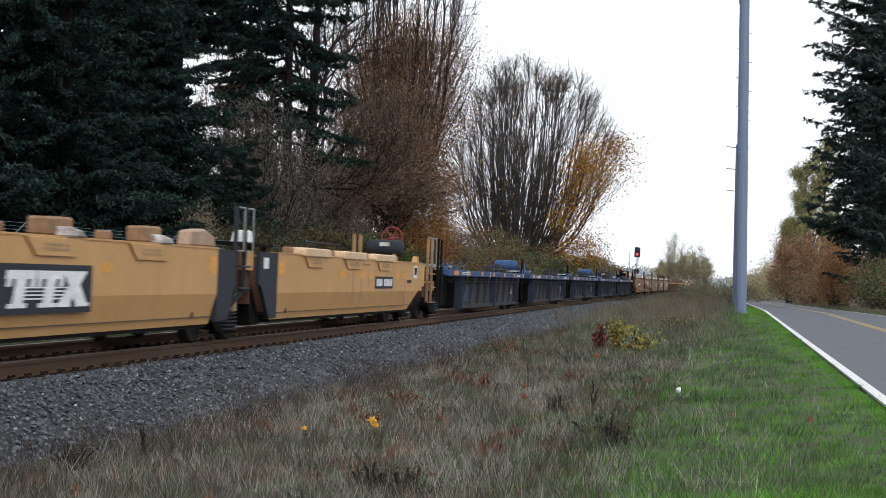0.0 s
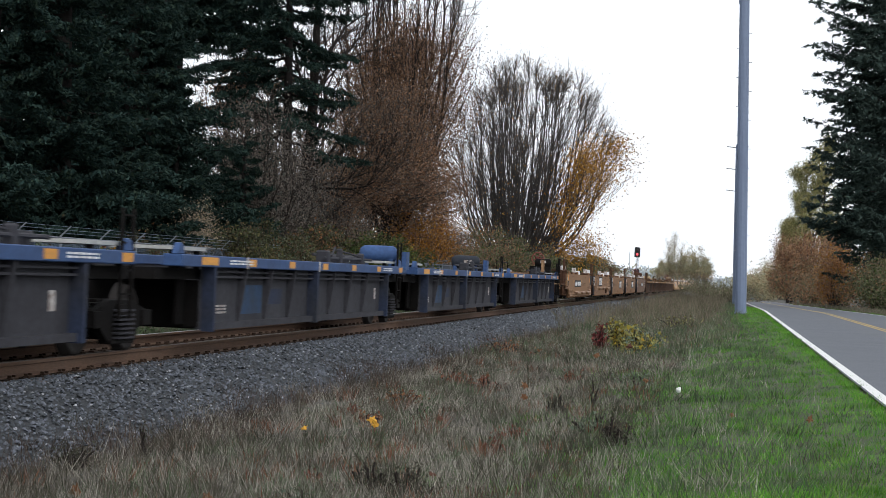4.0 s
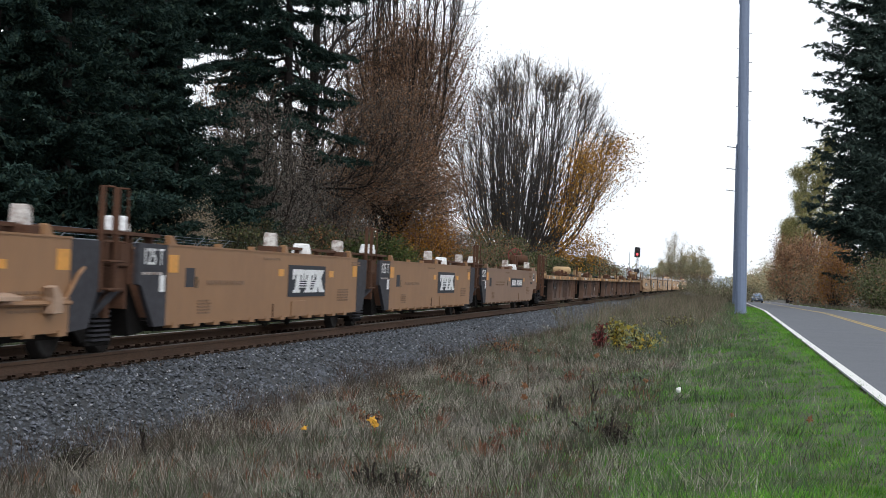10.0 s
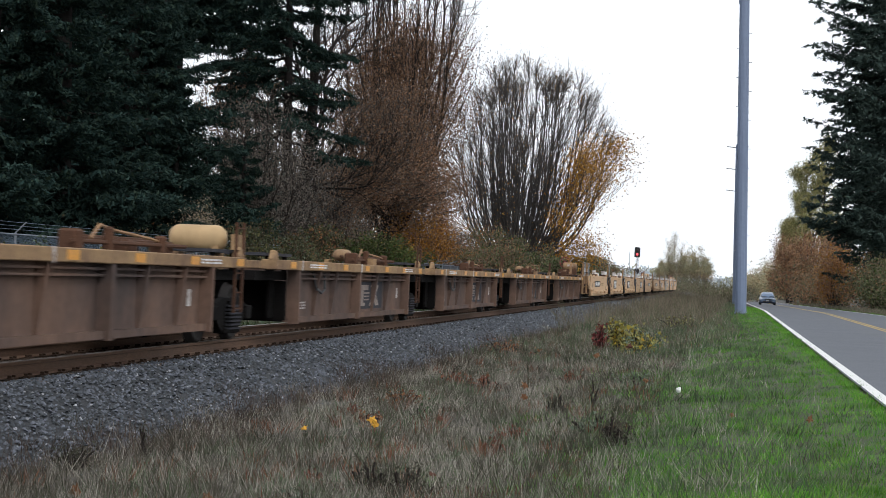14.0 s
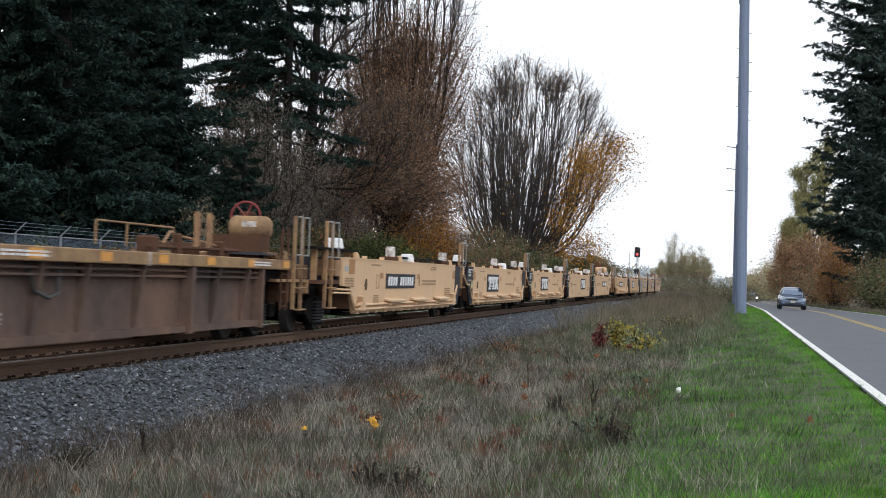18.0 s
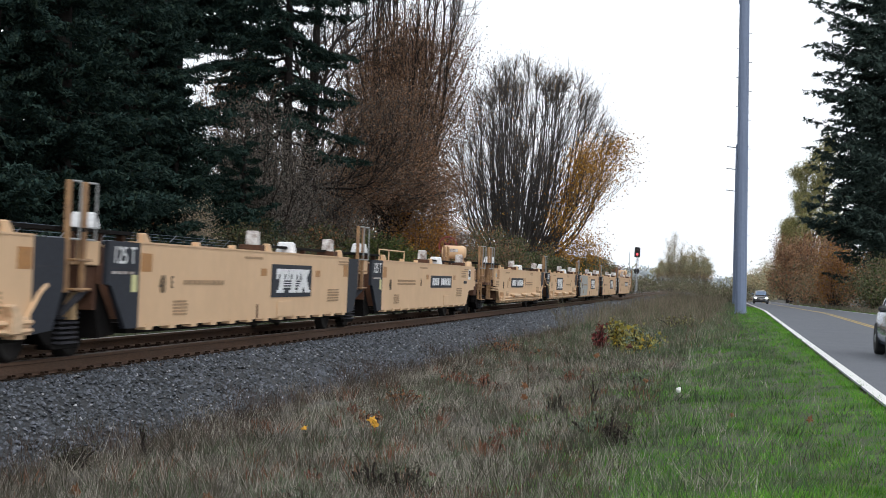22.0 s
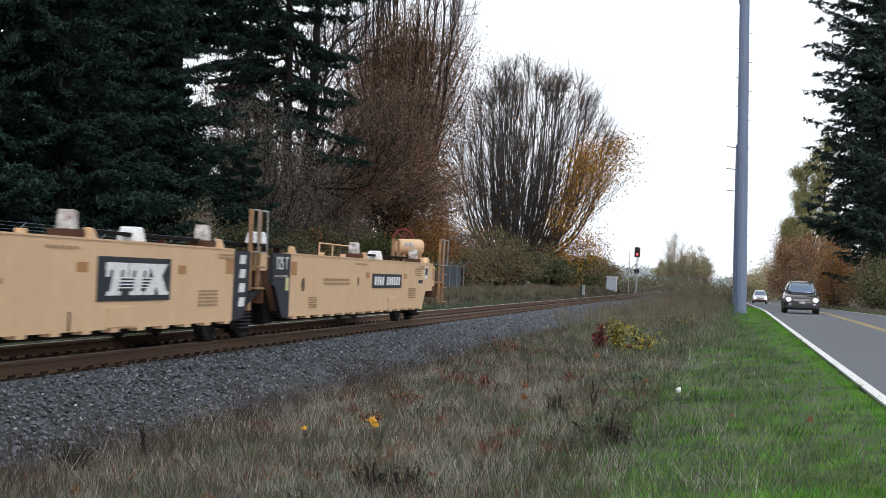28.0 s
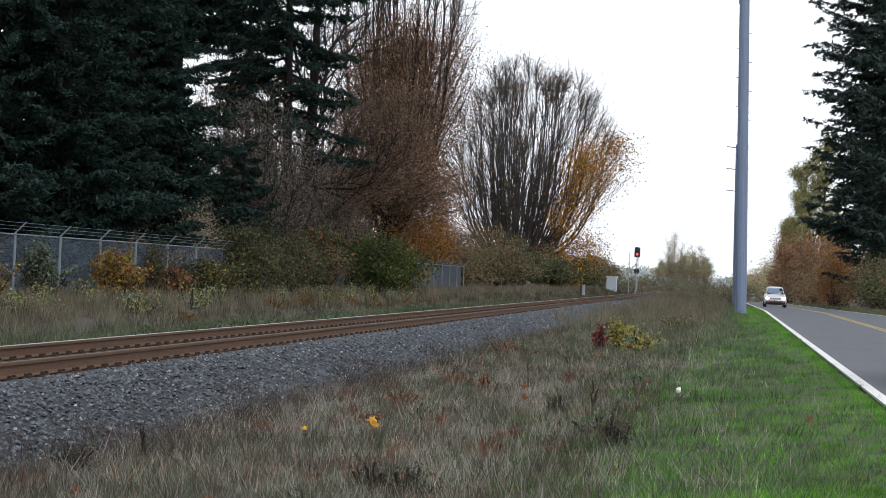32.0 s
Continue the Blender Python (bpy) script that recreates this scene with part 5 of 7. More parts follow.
def cards(points, size, r, aspect=0.5, up=0.0):
    """Small three-cornered leaves at random turns about the points."""
    n = len(points)
    size = np.broadcast_to(size, (n,))
    a = r.normal(size=(n, 3))
    a[:, 2] += up
    a /= np.linalg.norm(a, axis=1, keepdims=True)
    b = np.cross(a, r.normal(size=(n, 3)))
    b /= np.linalg.norm(b, axis=1, keepdims=True) + 1e-9
    a, b = a * size[:, None] * 0.5, b * size[:, None] * 0.5 * aspect
    p = np.asarray(points, float)
    v = np.stack([p - a * 0.8 + b * 1.2, p - a * 0.5 - b * 1.2, p + a], 1).reshape(-1, 3)
    return v, np.arange(n * 3).reshape(-1, 3)


def grow(r, start, direction, length, radius, depth, spread, segs, tips, up=0.25, ratio=0.66, kids=(2, 4), wiggle=0.12, steps=4, last=0.012):
    """A limb with its side branches, down to twigs; tips collects where leaves may hang."""
    p, d = np.array(start, float), np.array(direction, float)
    d /= np.linalg.norm(d)
    nodes = []
    for i in range(steps):
        q = p + d * length / steps
        ra, rb = radius * (1 - 0.6 * i / steps), radius * (1 - 0.6 * (i + 1) / steps)
        segs.append((*p, *q, max(ra, last * 0.5), max(rb, last * 0.4)))
        nodes.append((q, d.copy(), rb))
        d = d + r.normal(size=3) * wiggle + np.array([0, 0, up * 0.15])
        d /= np.linalg.norm(d)
        p = q
    if depth == 0:
        tips.append(p)
        for q, _, _ in nodes[1:]:
            tips.append(q)
        return
    for q, dd, rb in nodes:
        for _ in range(int(r.integers(kids[0], kids[1] + 1)) if q is not nodes[0][0] else 1):
            side = np.cross(dd, r.normal(size=3))
            side /= np.linalg.norm(side) + 1e-9
            nd = dd + side * spread * r.uniform(0.5, 1.2) + np.array([0, 0, up])
            grow(r, q, nd, length * ratio * r.uniform(0.7, 1.15), max(rb * 0.6, last), depth - 1, spread, segs, tips, up, ratio, kids, wiggle, max(2, steps - 1), last)


def conifer(seed, x, y, height, radius, bare, label, group, dense=1.0, droop=0.25, z=None, n_branch=70, shown=19, size=(0.18, 0.48), needle=None, trunk=1.0, taper=1.7, crowd=1.5):
    """A tall dark conifer: trunk, drooping boughs with side sprays, and many needle tufts in layers."""
    r = np.random.default_rng(seed)
    zb = float(ground_z(x, y)) - 0.1 if z is None else z
    t = thing("conifer_tree", label, "conifer", group, pose(x, y, zb))
    shown = min(shown, 4.0 + 0.18 * math.hypot(x, y))
    segs = []
    lean = r.normal(size=2) * 0.01
    for i in range(10):
        a, b = height * i / 10, height * (i + 1) / 10
        segs.append((lean[0] * a, lean[1] * a, a, lean[0] * b, lean[1] * b, b, trunk * 0.019 * (height - a) + 0.05, trunk * 0.019 * (height - b) + 0.05))
    boughs, pts, dirs = [], [], []
    for k in range(n_branch):
        f = (k + r.uniform()) / n_branch
        hgt = bare + (height - bare) * f ** crowd
        reach = radius * (1 - f ** taper) * r.uniform(0.55, 1.15) + 0.5
        ang = k * 2.399 + r.normal() * 0.35
        d = np.array([math.cos(ang), math.sin(ang), r.uniform(-0.05, 0.3) - droop * (1 - f)])
        side = np.array([-math.sin(ang), math.cos(ang), 0.0])
        p = np.array([lean[0] * hgt, lean[1] * hgt, hgt])
        n = 6
        rad = 0.025 + 0.011 * reach
        for i in range(n):
            q = p + d * reach / n
            boughs.append((*p, *q, rad * (1 - i / n) + 0.008, rad * (1 - (i + 1) / n) + 0.008))
            if i > 0:
                for s in (-1, 1):
                    for _ in range(2):
                        ln = reach * (0.42 - 0.05 * i) * r.uniform(0.5, 1.15)
                        o = p + (q - p) * r.uniform()
                        e = side * s * r.uniform(0.6, 1.0) + d * r.uniform(0.3, 0.8) + np.array([0, 0, -0.12 + r.normal() * 0.08])
                        e /= np.linalg.norm(e)
                        cnt = max(4, int(dense * (38 if hgt < shown else 6) * ln))
                        w = r.uniform(0.05, 1.0, (cnt, 1))
                        pts.append(o + e * ln * w + r.normal(size=(cnt, 3)) * np.array([0.1, 0.1, 0.05]) - np.array([0, 0, 0.22]) * w ** 2 * ln)
                        dirs.append(np.repeat(e[None], cnt, 0))
            cnt = int(dense * 12 * reach / n) + 2
            pts.append(p + (q - p) * r.uniform(0, 1, (cnt, 1)) + r.normal(size=(cnt, 3)) * 0.07)
            dirs.append(np.repeat((d / np.linalg.norm(d))[None], cnt, 0))
            d[2] += 0.06
            p = q
    v, f = tubes(segs, 9)
    ob = new("trunk", np_mesh("trunk", v, f, BARK))
    ob.parent = t
    ob.data.shade_smooth()
    v, f = tubes(boughs, 4)
    ob = new("bough", np_mesh("bough", v, f, BARK))
    ob.parent = t
    tagged(ob, kind="stuff")
    pts, dirs = np.concatenate(pts), np.concatenate(dirs)
    n = len(pts)
    a = dirs * 0.8 + r.normal(size=(n, 3)) * 0.55 + np.array([0, 0, -0.2])
    a /= np.linalg.norm(a, axis=1, keepdims=True)
    b = np.cross(a, r.normal(size=(n, 3)) * 0.5 + np.array([0, 0, 1.0]))
    b /= np.linalg.norm(b, axis=1, keepdims=True) + 1e-9
    s = r.uniform(*size, n)[:, None] * 0.5
    a, b = a * s, b * s * 0.3
    v = np.stack([pts - a * 0.8 + b * 1.2, pts + a, pts - b * 1.2 - a * 0.6], 1).reshape(-1, 3)
    ob = new("crown", np_mesh("crown", v, np.arange(n * 3).reshape(-1, 3), needle or NEEDLE))
    ob.parent = t
    tagged(ob, kind="stuff")
    return t


def vase_tree(seed, x, y, label, height, radius, limbs, leaves, twig, trunk_r=1.4, fork=3.0, group="", z=None, twigs=3, shell=0.3, thick=0.019):
    """A broad tree whose many limbs leave a short trunk, bend outwards and then rise side by side to a round crown."""
    r = np.random.default_rng(seed)
    zb = float(ground_z(x, y)) - 0.1 if z is None else z
    t = thing("deciduous_tree", label, "tree", group, pose(x, y, zb))
    segs, tips = [], []
    zc, hz = fork + (height - fork) * 0.46, (height - fork) * 0.54
    for k in range(limbs):
        a, c, q = r.uniform(0, 2 * np.pi), r.uniform(-0.6, 1.0), r.uniform(shell, 1.0) ** 0.4
        R = radius * math.sqrt(1 - c * c) * q * r.uniform(0.92, 1.05)
        end = np.array([math.cos(a) * R, math.sin(a) * R, zc + hz * c * q])
        start = np.array([end[0] * 0.05, end[1] * 0.05, fork * r.uniform(0.8, 1.2)])
        bend = np.array([end[0] * 0.72, end[1] * 0.72, fork + (end[2] - fork) * r.uniform(0.22, 0.4)])
        n = 9
        p, w = start, np.zeros(3)
        for i in range(n):
            s = (i + 1) / n
            w = w + r.normal(size=3) * 0.011 * radius
            e = start * (1 - s) ** 2 + bend * 2 * s * (1 - s) + end * s * s + w
            ra, rb = thick * radius * (1 - (i / n)) ** 1.4 + 0.022, thick * radius * (1 - (i + 1) / n) ** 1.4 + 0.022
            segs.append((*p, *e, ra, rb))
            if s > 0.3:
                for _ in range(twigs):
                    d = (e - p) / np.linalg.norm(e - p) + r.normal(size=3) * 0.4 + np.array([math.cos(a) * 0.15, math.sin(a) * 0.15, 0.35])
                    grow(r, e, d, height * 0.085 * r.uniform(0.6, 1.2), 0.04, 1, 0.5, segs, tips, 0.2, 0.6, (1, 2), 0.1, 3, 0.024)
            p = e
        tips.append(p)
    v, f = tubes([(0, 0, 0, 0, 0, fork, trunk_r, trunk_r * 0.85), (0, 0, fork, 0, 0, fork + 2.0, trunk_r * 0.85, trunk_r * 0.35)], 14)
    ob = new("trunk", np_mesh("trunk", v, f, BARK))
    ob.parent = t
    v, f = tubes(segs, 3)
    ob = new("branch", np_mesh("branch", v, f, twig))
    ob.parent = t
    tagged(ob, kind="stuff")
    tips = np.array(tips)
    for m, count, size, test, sigma in leaves:
        ok = tips[test(tips)] if test else tips
        if len(ok):
            q = ok[r.integers(0, len(ok), count)] + r.normal(size=(count, 3)) * sigma
            v, f = cards(q, r.uniform(0.6, 1.3, count) * size, r, 0.7)
            ob = new("crown", np_mesh("crown", v, f, m))
            ob.parent = t
            tagged(ob, kind="stuff")
    return t


def candelabra(seed, x, y, label, height, radius, limbs, fork, trunk_r, shift, bark, leaves, low=0.14, shoots=6, edge=0.3, slim=1.0, skirt=0, lean=0.3):
    """A many-stemmed maple: thick limbs bend out of a short trunk and turn upright, each with rows of upright shoots under a dome of twigs."""
    r = np.random.default_rng(seed)
    t = thing("deciduous_tree", label, "tree", "", pose(x, y, float(ground_z(x, y)) - 0.1))
    big, segs, tips = [], [], []
    dome = lambda q: fork + (height - fork) * (edge + (1 - edge) * math.sqrt(max(0.0, 1 - q ** 3.6)))
    for k in range(limbs):
        a, q = k * 2.399 + r.normal() * 0.3, ((k + 0.5) / limbs) ** 0.5
        ox, oy = math.cos(a) * q * radius + shift[0] * (0.4 + 0.6 * q), math.sin(a) * q * radius + shift[1]
        top = dome(q) * r.uniform(0.86, 0.99)
        start = np.array([ox * 0.07, oy * 0.07, fork * r.uniform(0.5, 1.1)])
        one = np.array([ox * 0.55, oy * 0.55, fork * 1.05 + (top - fork) * low * r.uniform(0.3, 1.2)])
        two = np.array([ox * 0.97, oy * 0.97, fork + (top - fork) * (low + 0.12) * r.uniform(0.8, 1.5)])
        end = np.array([ox * 1.03, oy * 1.03, top])
        n, p, w = 11, start, np.zeros(3)
        base = trunk_r * r.uniform(0.16, 0.26) * slim
        for i in range(n):
            s = (i + 1) / n
            w = w + r.normal(size=3) * 0.012 * radius
            e = start * (1 - s) ** 3 + one * 3 * s * (1 - s) ** 2 + two * 3 * s * s * (1 - s) + end * s ** 3 + w
            big.append((*p, *e, base * (1 - i / n) ** 0.9 + 0.03, base * (1 - (i + 1) / n) ** 0.9 + 0.03))
            if s > 0.25:
                for _ in range(max(1, round(shoots / 3 * (0.6 + s)))):
                    d = np.array([math.cos(a) * lean * q + r.normal() * 0.24, math.sin(a) * lean * q + r.normal() * 0.24, 1.0])
                    reach = max(1.2, min(height * 0.24, top * 1.04 - e[2])) * r.uniform(0.5, 1.05)
                    grow(r, e, d, reach, 0.05, 1, 0.42, segs, tips, 0.3, 0.34, (1, 2), 0.07, 3, 0.026)
            p = e
        for _ in range(skirt if q > 0.5 else 0):
            m = 1 + int(r.integers(0, 5))
            at = np.array(big[-n + m][:3])
            side = r.normal() * 0.5
            grow(r, at, np.array([math.cos(a + side), math.sin(a + side), r.uniform(-0.45, 0.25)]), radius * r.uniform(0.25, 0.6), 0.06, 2, 0.6, segs, tips, 0.12, 0.55, (1, 2), 0.14, 4, 0.022)
        for _ in range(13):
            grow(r, p - np.array([0, 0, height * 0.05 * r.uniform()]), np.array([math.cos(a) * 0.5 * q, math.sin(a) * 0.5 * q, 0.8]) + r.normal(size=3) * 0.4, height * 0.065, 0.035, 1, 0.5, segs, tips, 0.2, 0.5, (1, 2), 0.1, 2, 0.026)
    v, f = tubes([(0, 0, 0, 0.05 * shift[0], 0, fork * 0.6, trunk_r * 1.1, trunk_r * 0.92), (0.05 * shift[0], 0, fork * 0.6, 0.2 * shift[0], 0, fork * 1.5, trunk_r * 0.92, trunk_r * 0.3)], 14)
    ob = new("trunk", np_mesh("trunk", v, f, BARK))
    ob.parent = t
    for name, rows, sides in (("limb", big, 6), ("branch", segs, 3)):
        v, f = tubes(rows, sides)
        ob = new(name, np_mesh(name, v, f, bark))
        ob.parent = t
        tagged(ob, kind="stuff")
    tips = np.array(tips)
    for m, count, size, test, sigma in leaves:
        ok = tips[test(tips)] if test else tips
        if len(ok):
            c = ok[r.integers(0, len(ok), count)] + r.normal(size=(count, 3)) * sigma
            v, f = cards(c, r.uniform(0.6, 1.3, count) * size, r, 0.7)
            ob = new("crown", np_mesh("crown", v, f, m))
            ob.parent = t
            tagged(ob, kind="stuff")
    return t


def broadleaf(seed, x, y, label, limbs, trunk, leaves, group="", bark=None, z=None, depth=3, **kw):
    """A deciduous tree. limbs: start height, direction, length, radius; leaves: material, share of the tips, size, test."""
    r = np.random.default_rng(seed)
    zb = float(ground_z(x, y)) - 0.1 if z is None else z
    t = thing("deciduous_tree", label, "tree", group, pose(x, y, zb))
    segs, tips, thick = [], [], []
    for a, b, ra, rb in trunk:
        thick.append((*a, *b, ra, rb))
    for s, d, ln, rad in limbs:
        grow(r, s, d, ln, rad, depth, kw.get("spread", 0.6), segs, tips, kw.get("up", 0.25), kw.get("ratio", 0.62), kw.get("kids", (1, 3)), kw.get("wiggle", 0.1), kw.get("steps", 5), kw.get("last", 0.014))
    v, f = tubes(thick, 12)
    ob = new("trunk", np_mesh("trunk", v, f, bark or BARK))
    ob.parent = t
    ob.data.shade_smooth()
    v, f = tubes(segs, 3)
    ob = new("branch", np_mesh("branch", v, f, kw.get("twig", TWIG)))
    ob.parent = t
    tagged(ob, kind="stuff")
    tips = np.array(tips)
    for m, count, size, test, sigma in leaves:
        ok = tips[test(tips)] if test else tips
        if not len(ok):
            continue
        p = ok[r.integers(0, len(ok), count)] + r.normal(size=(count, 3)) * sigma
        v, f = cards(p, r.uniform(0.6, 1.3, count) * size, r, 0.7)
        ob = new("crown", np_mesh("crown", v, f, m))
        ob.parent = t
        tagged(ob, kind="stuff")
    return t


def shrub(name, seed, x, y, w, d, h, materials, label, count=900, leaf_size=0.14, stems=14, group="", category="shrub", z=None, tight=0.16):
    """A bush: bent stems from one root and leaves in uneven clumps."""
    r = np.random.default_rng(seed)
    zb = float(ground_z(x, y)) - 0.03 if z is None else z
    t = thing(name, label, category, group, pose(x, y, zb))
    segs, tips = [], []
    for _ in range(stems):
        dx, dy = r.normal() * w * 0.35, r.normal() * d * 0.35
        top = np.array([dx, dy, h * r.uniform(0.45, 1.0) * (1 - 0.35 * min(1, abs(dx) / w))])
        p = np.array([dx * 0.35, dy * 0.35, 0.0])
        for i in range(4):
            q = p + (top - p) / (4 - i) + r.normal(size=3) * h * 0.03
            segs.append((*p, *q, 0.012 + h * 0.006 * (1 - i / 4), 0.008 + h * 0.006 * (1 - (i + 1) / 4)))
            if i:
                tips.append(q)
            p = q
    v, f = tubes(segs, 3)
    ob = new("stem", np_mesh("stem", v, f, TWIG))
    ob.parent = t
    tagged(ob, kind="stuff")
    tips = np.array(tips)
    for m, share in materials:
        n = int(count * share)
        p = tips[r.integers(0, len(tips), n)] + r.normal(size=(n, 3)) * np.array([w * tight, d * tight, h * tight * 0.8])
        p[:, 2] = np.abs(p[:, 2])
        v, f = cards(p, r.uniform(0.6, 1.3, n) * leaf_size, r, 0.7)
        ob = new("foliage", np_mesh("foliage", v, f, m))
        ob.parent = t
        tagged(ob, kind="stuff")
    return t


def blades(name, n, place, height, width, material, label, lean=0.35, seed=1, thin=False, category="grass"):
    """A stand of grass: each blade a bent, tapering strip."""
    r = np.random.default_rng(seed)
    x, y = place(r, n)
    z = ground_z(x, y)
    hgt = height(r, x, y)
    ang = r.uniform(0, 2 * np.pi, len(x))
    ln = np.abs(r.normal(size=len(x))) * lean * hgt
    fa = r.uniform(0, np.pi, len(x))
    wd = width * r.uniform(0.6, 1.4, len(x)) * (1 + y / 60)
    base = np.stack([x, y, z - 0.02], -1)
    side = np.stack([np.cos(fa), np.sin(fa), 0 * fa], -1) * wd[:, None] * 0.5
    mid = base + np.stack([np.cos(ang) * ln * 0.3, np.sin(ang) * ln * 0.3, hgt * 0.55], -1)
    tip = base + np.stack([np.cos(ang) * ln, np.sin(ang) * ln, hgt], -1)
    if thin:
        v = np.stack([base - side, base + side, tip], 1).reshape(-1, 3)
        ob = new(name, np_mesh(name, v, np.arange(len(x) * 3).reshape(-1, 3), material))
        return tagged(ob, label, category, kind="stuff")
    v = np.stack([base - side, base + side, mid - side * 0.8, mid + side * 0.8, tip], 1).reshape(-1, 3)
    o = (np.arange(len(x)) * 5)[:, None]
    f = np.concatenate([o + np.array([[0, 1, 3]]), o + np.array([[0, 3, 2]]), o + np.array([[2, 3, 4]])])
    ob = new(name, np_mesh(name, v, f, material))
    return tagged(ob, label, category, kind="stuff")


def patchy(r, n, x0, x1, y0, y1, power=1.8):
    """Scatter places, thinning out with distance along the track."""
    y = y0 + (y1 - y0) * r.uniform(0, 1, n) ** power
    return r.uniform(x0, x1, n), y


# ---------------------------------------------------------------- grass and ballast stones
def clumps(name, n, per, place, tall, spread, width, material, label, seed, lean=0.5, category="grass"):
    """Tufts: each with its own height and lean, its blades fanning out from one root."""
    r = np.random.default_rng(seed)
    cx, cy = place(r, n)
    n = len(cx)
    size = tall[0] + (tall[1] - tall[0]) * r.uniform(0, 1, n) ** 1.6
    bend = r.normal(size=(n, 2)) * 0.18
    i = np.repeat(np.arange(n), per)
    m = len(i)
    rad = spread * np.sqrt(r.uniform(0, 1, m)) * r.uniform(0.5, 1.3, n)[i]
    ang = r.uniform(0, 2 * np.pi, m)
    ox, oy = np.cos(ang) * rad, np.sin(ang) * rad
    x, y = cx[i] + ox, cy[i] + oy
    hgt = size[i] * r.uniform(0.35, 1.05, m)
    base = np.stack([x, y, ground_z(x, y) - 0.02], -1)
    out = np.stack([ox, oy], -1) / spread * lean * 0.7 + bend[i] + r.normal(size=(m, 2)) * lean * 0.35
    tip = base + np.concatenate([out * hgt[:, None], hgt[:, None]], 1)
    fa = r.uniform(0, np.pi, m)
    side = np.stack([np.cos(fa), np.sin(fa), 0 * fa], -1) * (width * r.uniform(0.6, 1.4, m) * (1 + y / 70))[:, None] * 0.5
    v = np.stack([base - side, base + side, tip], 1).reshape(-1, 3)
    ob = new(name, np_mesh(name, v, np.arange(m * 3).reshape(-1, 3), material))
    return tagged(ob, label, category, kind="stuff")


def ditch(x0, x1, y1=95, edge=0.9):
    def place(r, n):
        x, y = patchy(r, n, x0, x1, 10, y1, 1.9)
        keep = r.uniform(0, 1, n) < smooth_step(-6.3, -5.1, x + 0.35 * np.sin(y * 1.1)) * 0.94 + 0.06
        return x[keep], y[keep]
    return place


def dry_place(r, n):
    x, y = ditch(-6.4, 0.3)(r, n)
    keep = r.uniform(0, 1, len(x)) > smooth_step(-2.5, 0.2, x + 0.5 * np.sin(y * 0.9)) * 0.95
    return x[keep], y[keep]


def verge_place(r, n):
    x, y = patchy(r, n, -4.2, 1.8, 11, 130, 2.0)
    keep = r.uniform(0, 1, n) < smooth_step(-3.3, -0.2, x + 0.5 * np.sin(y * 0.7))
    return x[keep], y[keep]


clumps("dry_grass", 12500, 24, dry_place, (0.04, 0.3), 0.2, 0.0045, DRY_GRASS, "withered grey-beige grass in the ditch", 3, 0.85)
clumps("straw_grass", 1500, 5, dry_place, (0.16, 0.46), 0.14, 0.0042, STRAW, "pale bleached straw stems in the ditch", 13, 0.8)
clumps("edge_weeds", 800, 24, lambda r, n: (lambda x, y: (-5.75 + 0.5 * x + 0.3 * np.sin(y * 0.8), y))(*patchy(r, n, -1, 1, 10, 60, 1.8)), (0.1, 0.42), 0.18, 0.006, UMBER, "dark umber dead weeds along the ballast edge", 27, 0.7)
clumps("dead_weeds", 4200, 24, ditch(-6.5, -0.8), (0.06, 0.4), 0.16, 0.0068, WEED, "dark brown dead weeds in the ditch", 4, 0.8)
clumps("ditch_greens", 2900, 20, ditch(-5.0, 0.8), (0.05, 0.26), 0.2, 0.011, DULL_GREEN, "low dull green weeds among dry grass", 14, 0.9)
clumps("russet_weeds", 420, 22, ditch(-5.6, -0.8, 60), (0.08, 0.24), 0.12, 0.016, RUSSET, "low russet red weeds among dry grass", 16, 0.8)
clumps("green_grass", 17000, 26, verge_place, (0.04, 0.14), 0.13, 0.0068, GREEN_GRASS, "short green grass on the verge", 5, 0.85)
clumps("verge_dry", 900, 16, lambda r, n: patchy(r, n, -2.4, 1.2, 12, 70, 1.8), (0.04, 0.16), 0.16, 0.005, DRY_GRASS, "dry stems among the green verge grass", 28, 0.9)
clumps("verge_weeds", 1500, 16, lambda r, n: patchy(r, n, -2.6, 1.5, 12, 70, 1.8), (0.04, 0.14), 0.16, 0.013, DULL_GREEN, "broad dull weeds in the green verge", 25, 1.0)
clumps("seed_heads", 420, 9, lambda r, n: patchy(r, n, -2.4, 1.0, 12, 60, 1.8), (0.1, 0.3), 0.1, 0.005, WEED, "dark seed stalks in the green grass", 17, 0.6)
clumps("verge_edge_grass", 1400, 16, lambda r, n: (lambda x, y: (1.62 + 0.0024 * y + 0.07 * x, y))(*patchy(r, n, -1, 1, 14, 120, 1.8)), (0.05, 0.13), 0.06, 0.007, GREEN_GRASS, "grass fringe along the road edge", 18, 0.8)
clumps("tall_far_weeds", 1900, 14, lambda r, n: patchy(r, n, -6.6, -0.4, 62, 230, 1.0), (0.35, 1.35), 0.4, 0.009, TALL_WEED, "tall brown weeds hiding the far track", 19, 0.5)
clumps("tall_far_greens", 2400, 14, lambda r, n: patchy(r, n, -5.6, 0.2, 36, 200, 1.1), (0.12, 0.5), 0.4, 0.014, DULL_GREEN, "green weeds far along the track", 26, 0.7)
clumps("tall_far_grass", 2200, 18, lambda r, n: patchy(r, n, -6.2, 0.2, 40, 200, 1.2), (0.1, 0.42), 0.4, 0.009, TALL_WEED, "tall faded grass far along the track", 20, 0.6)


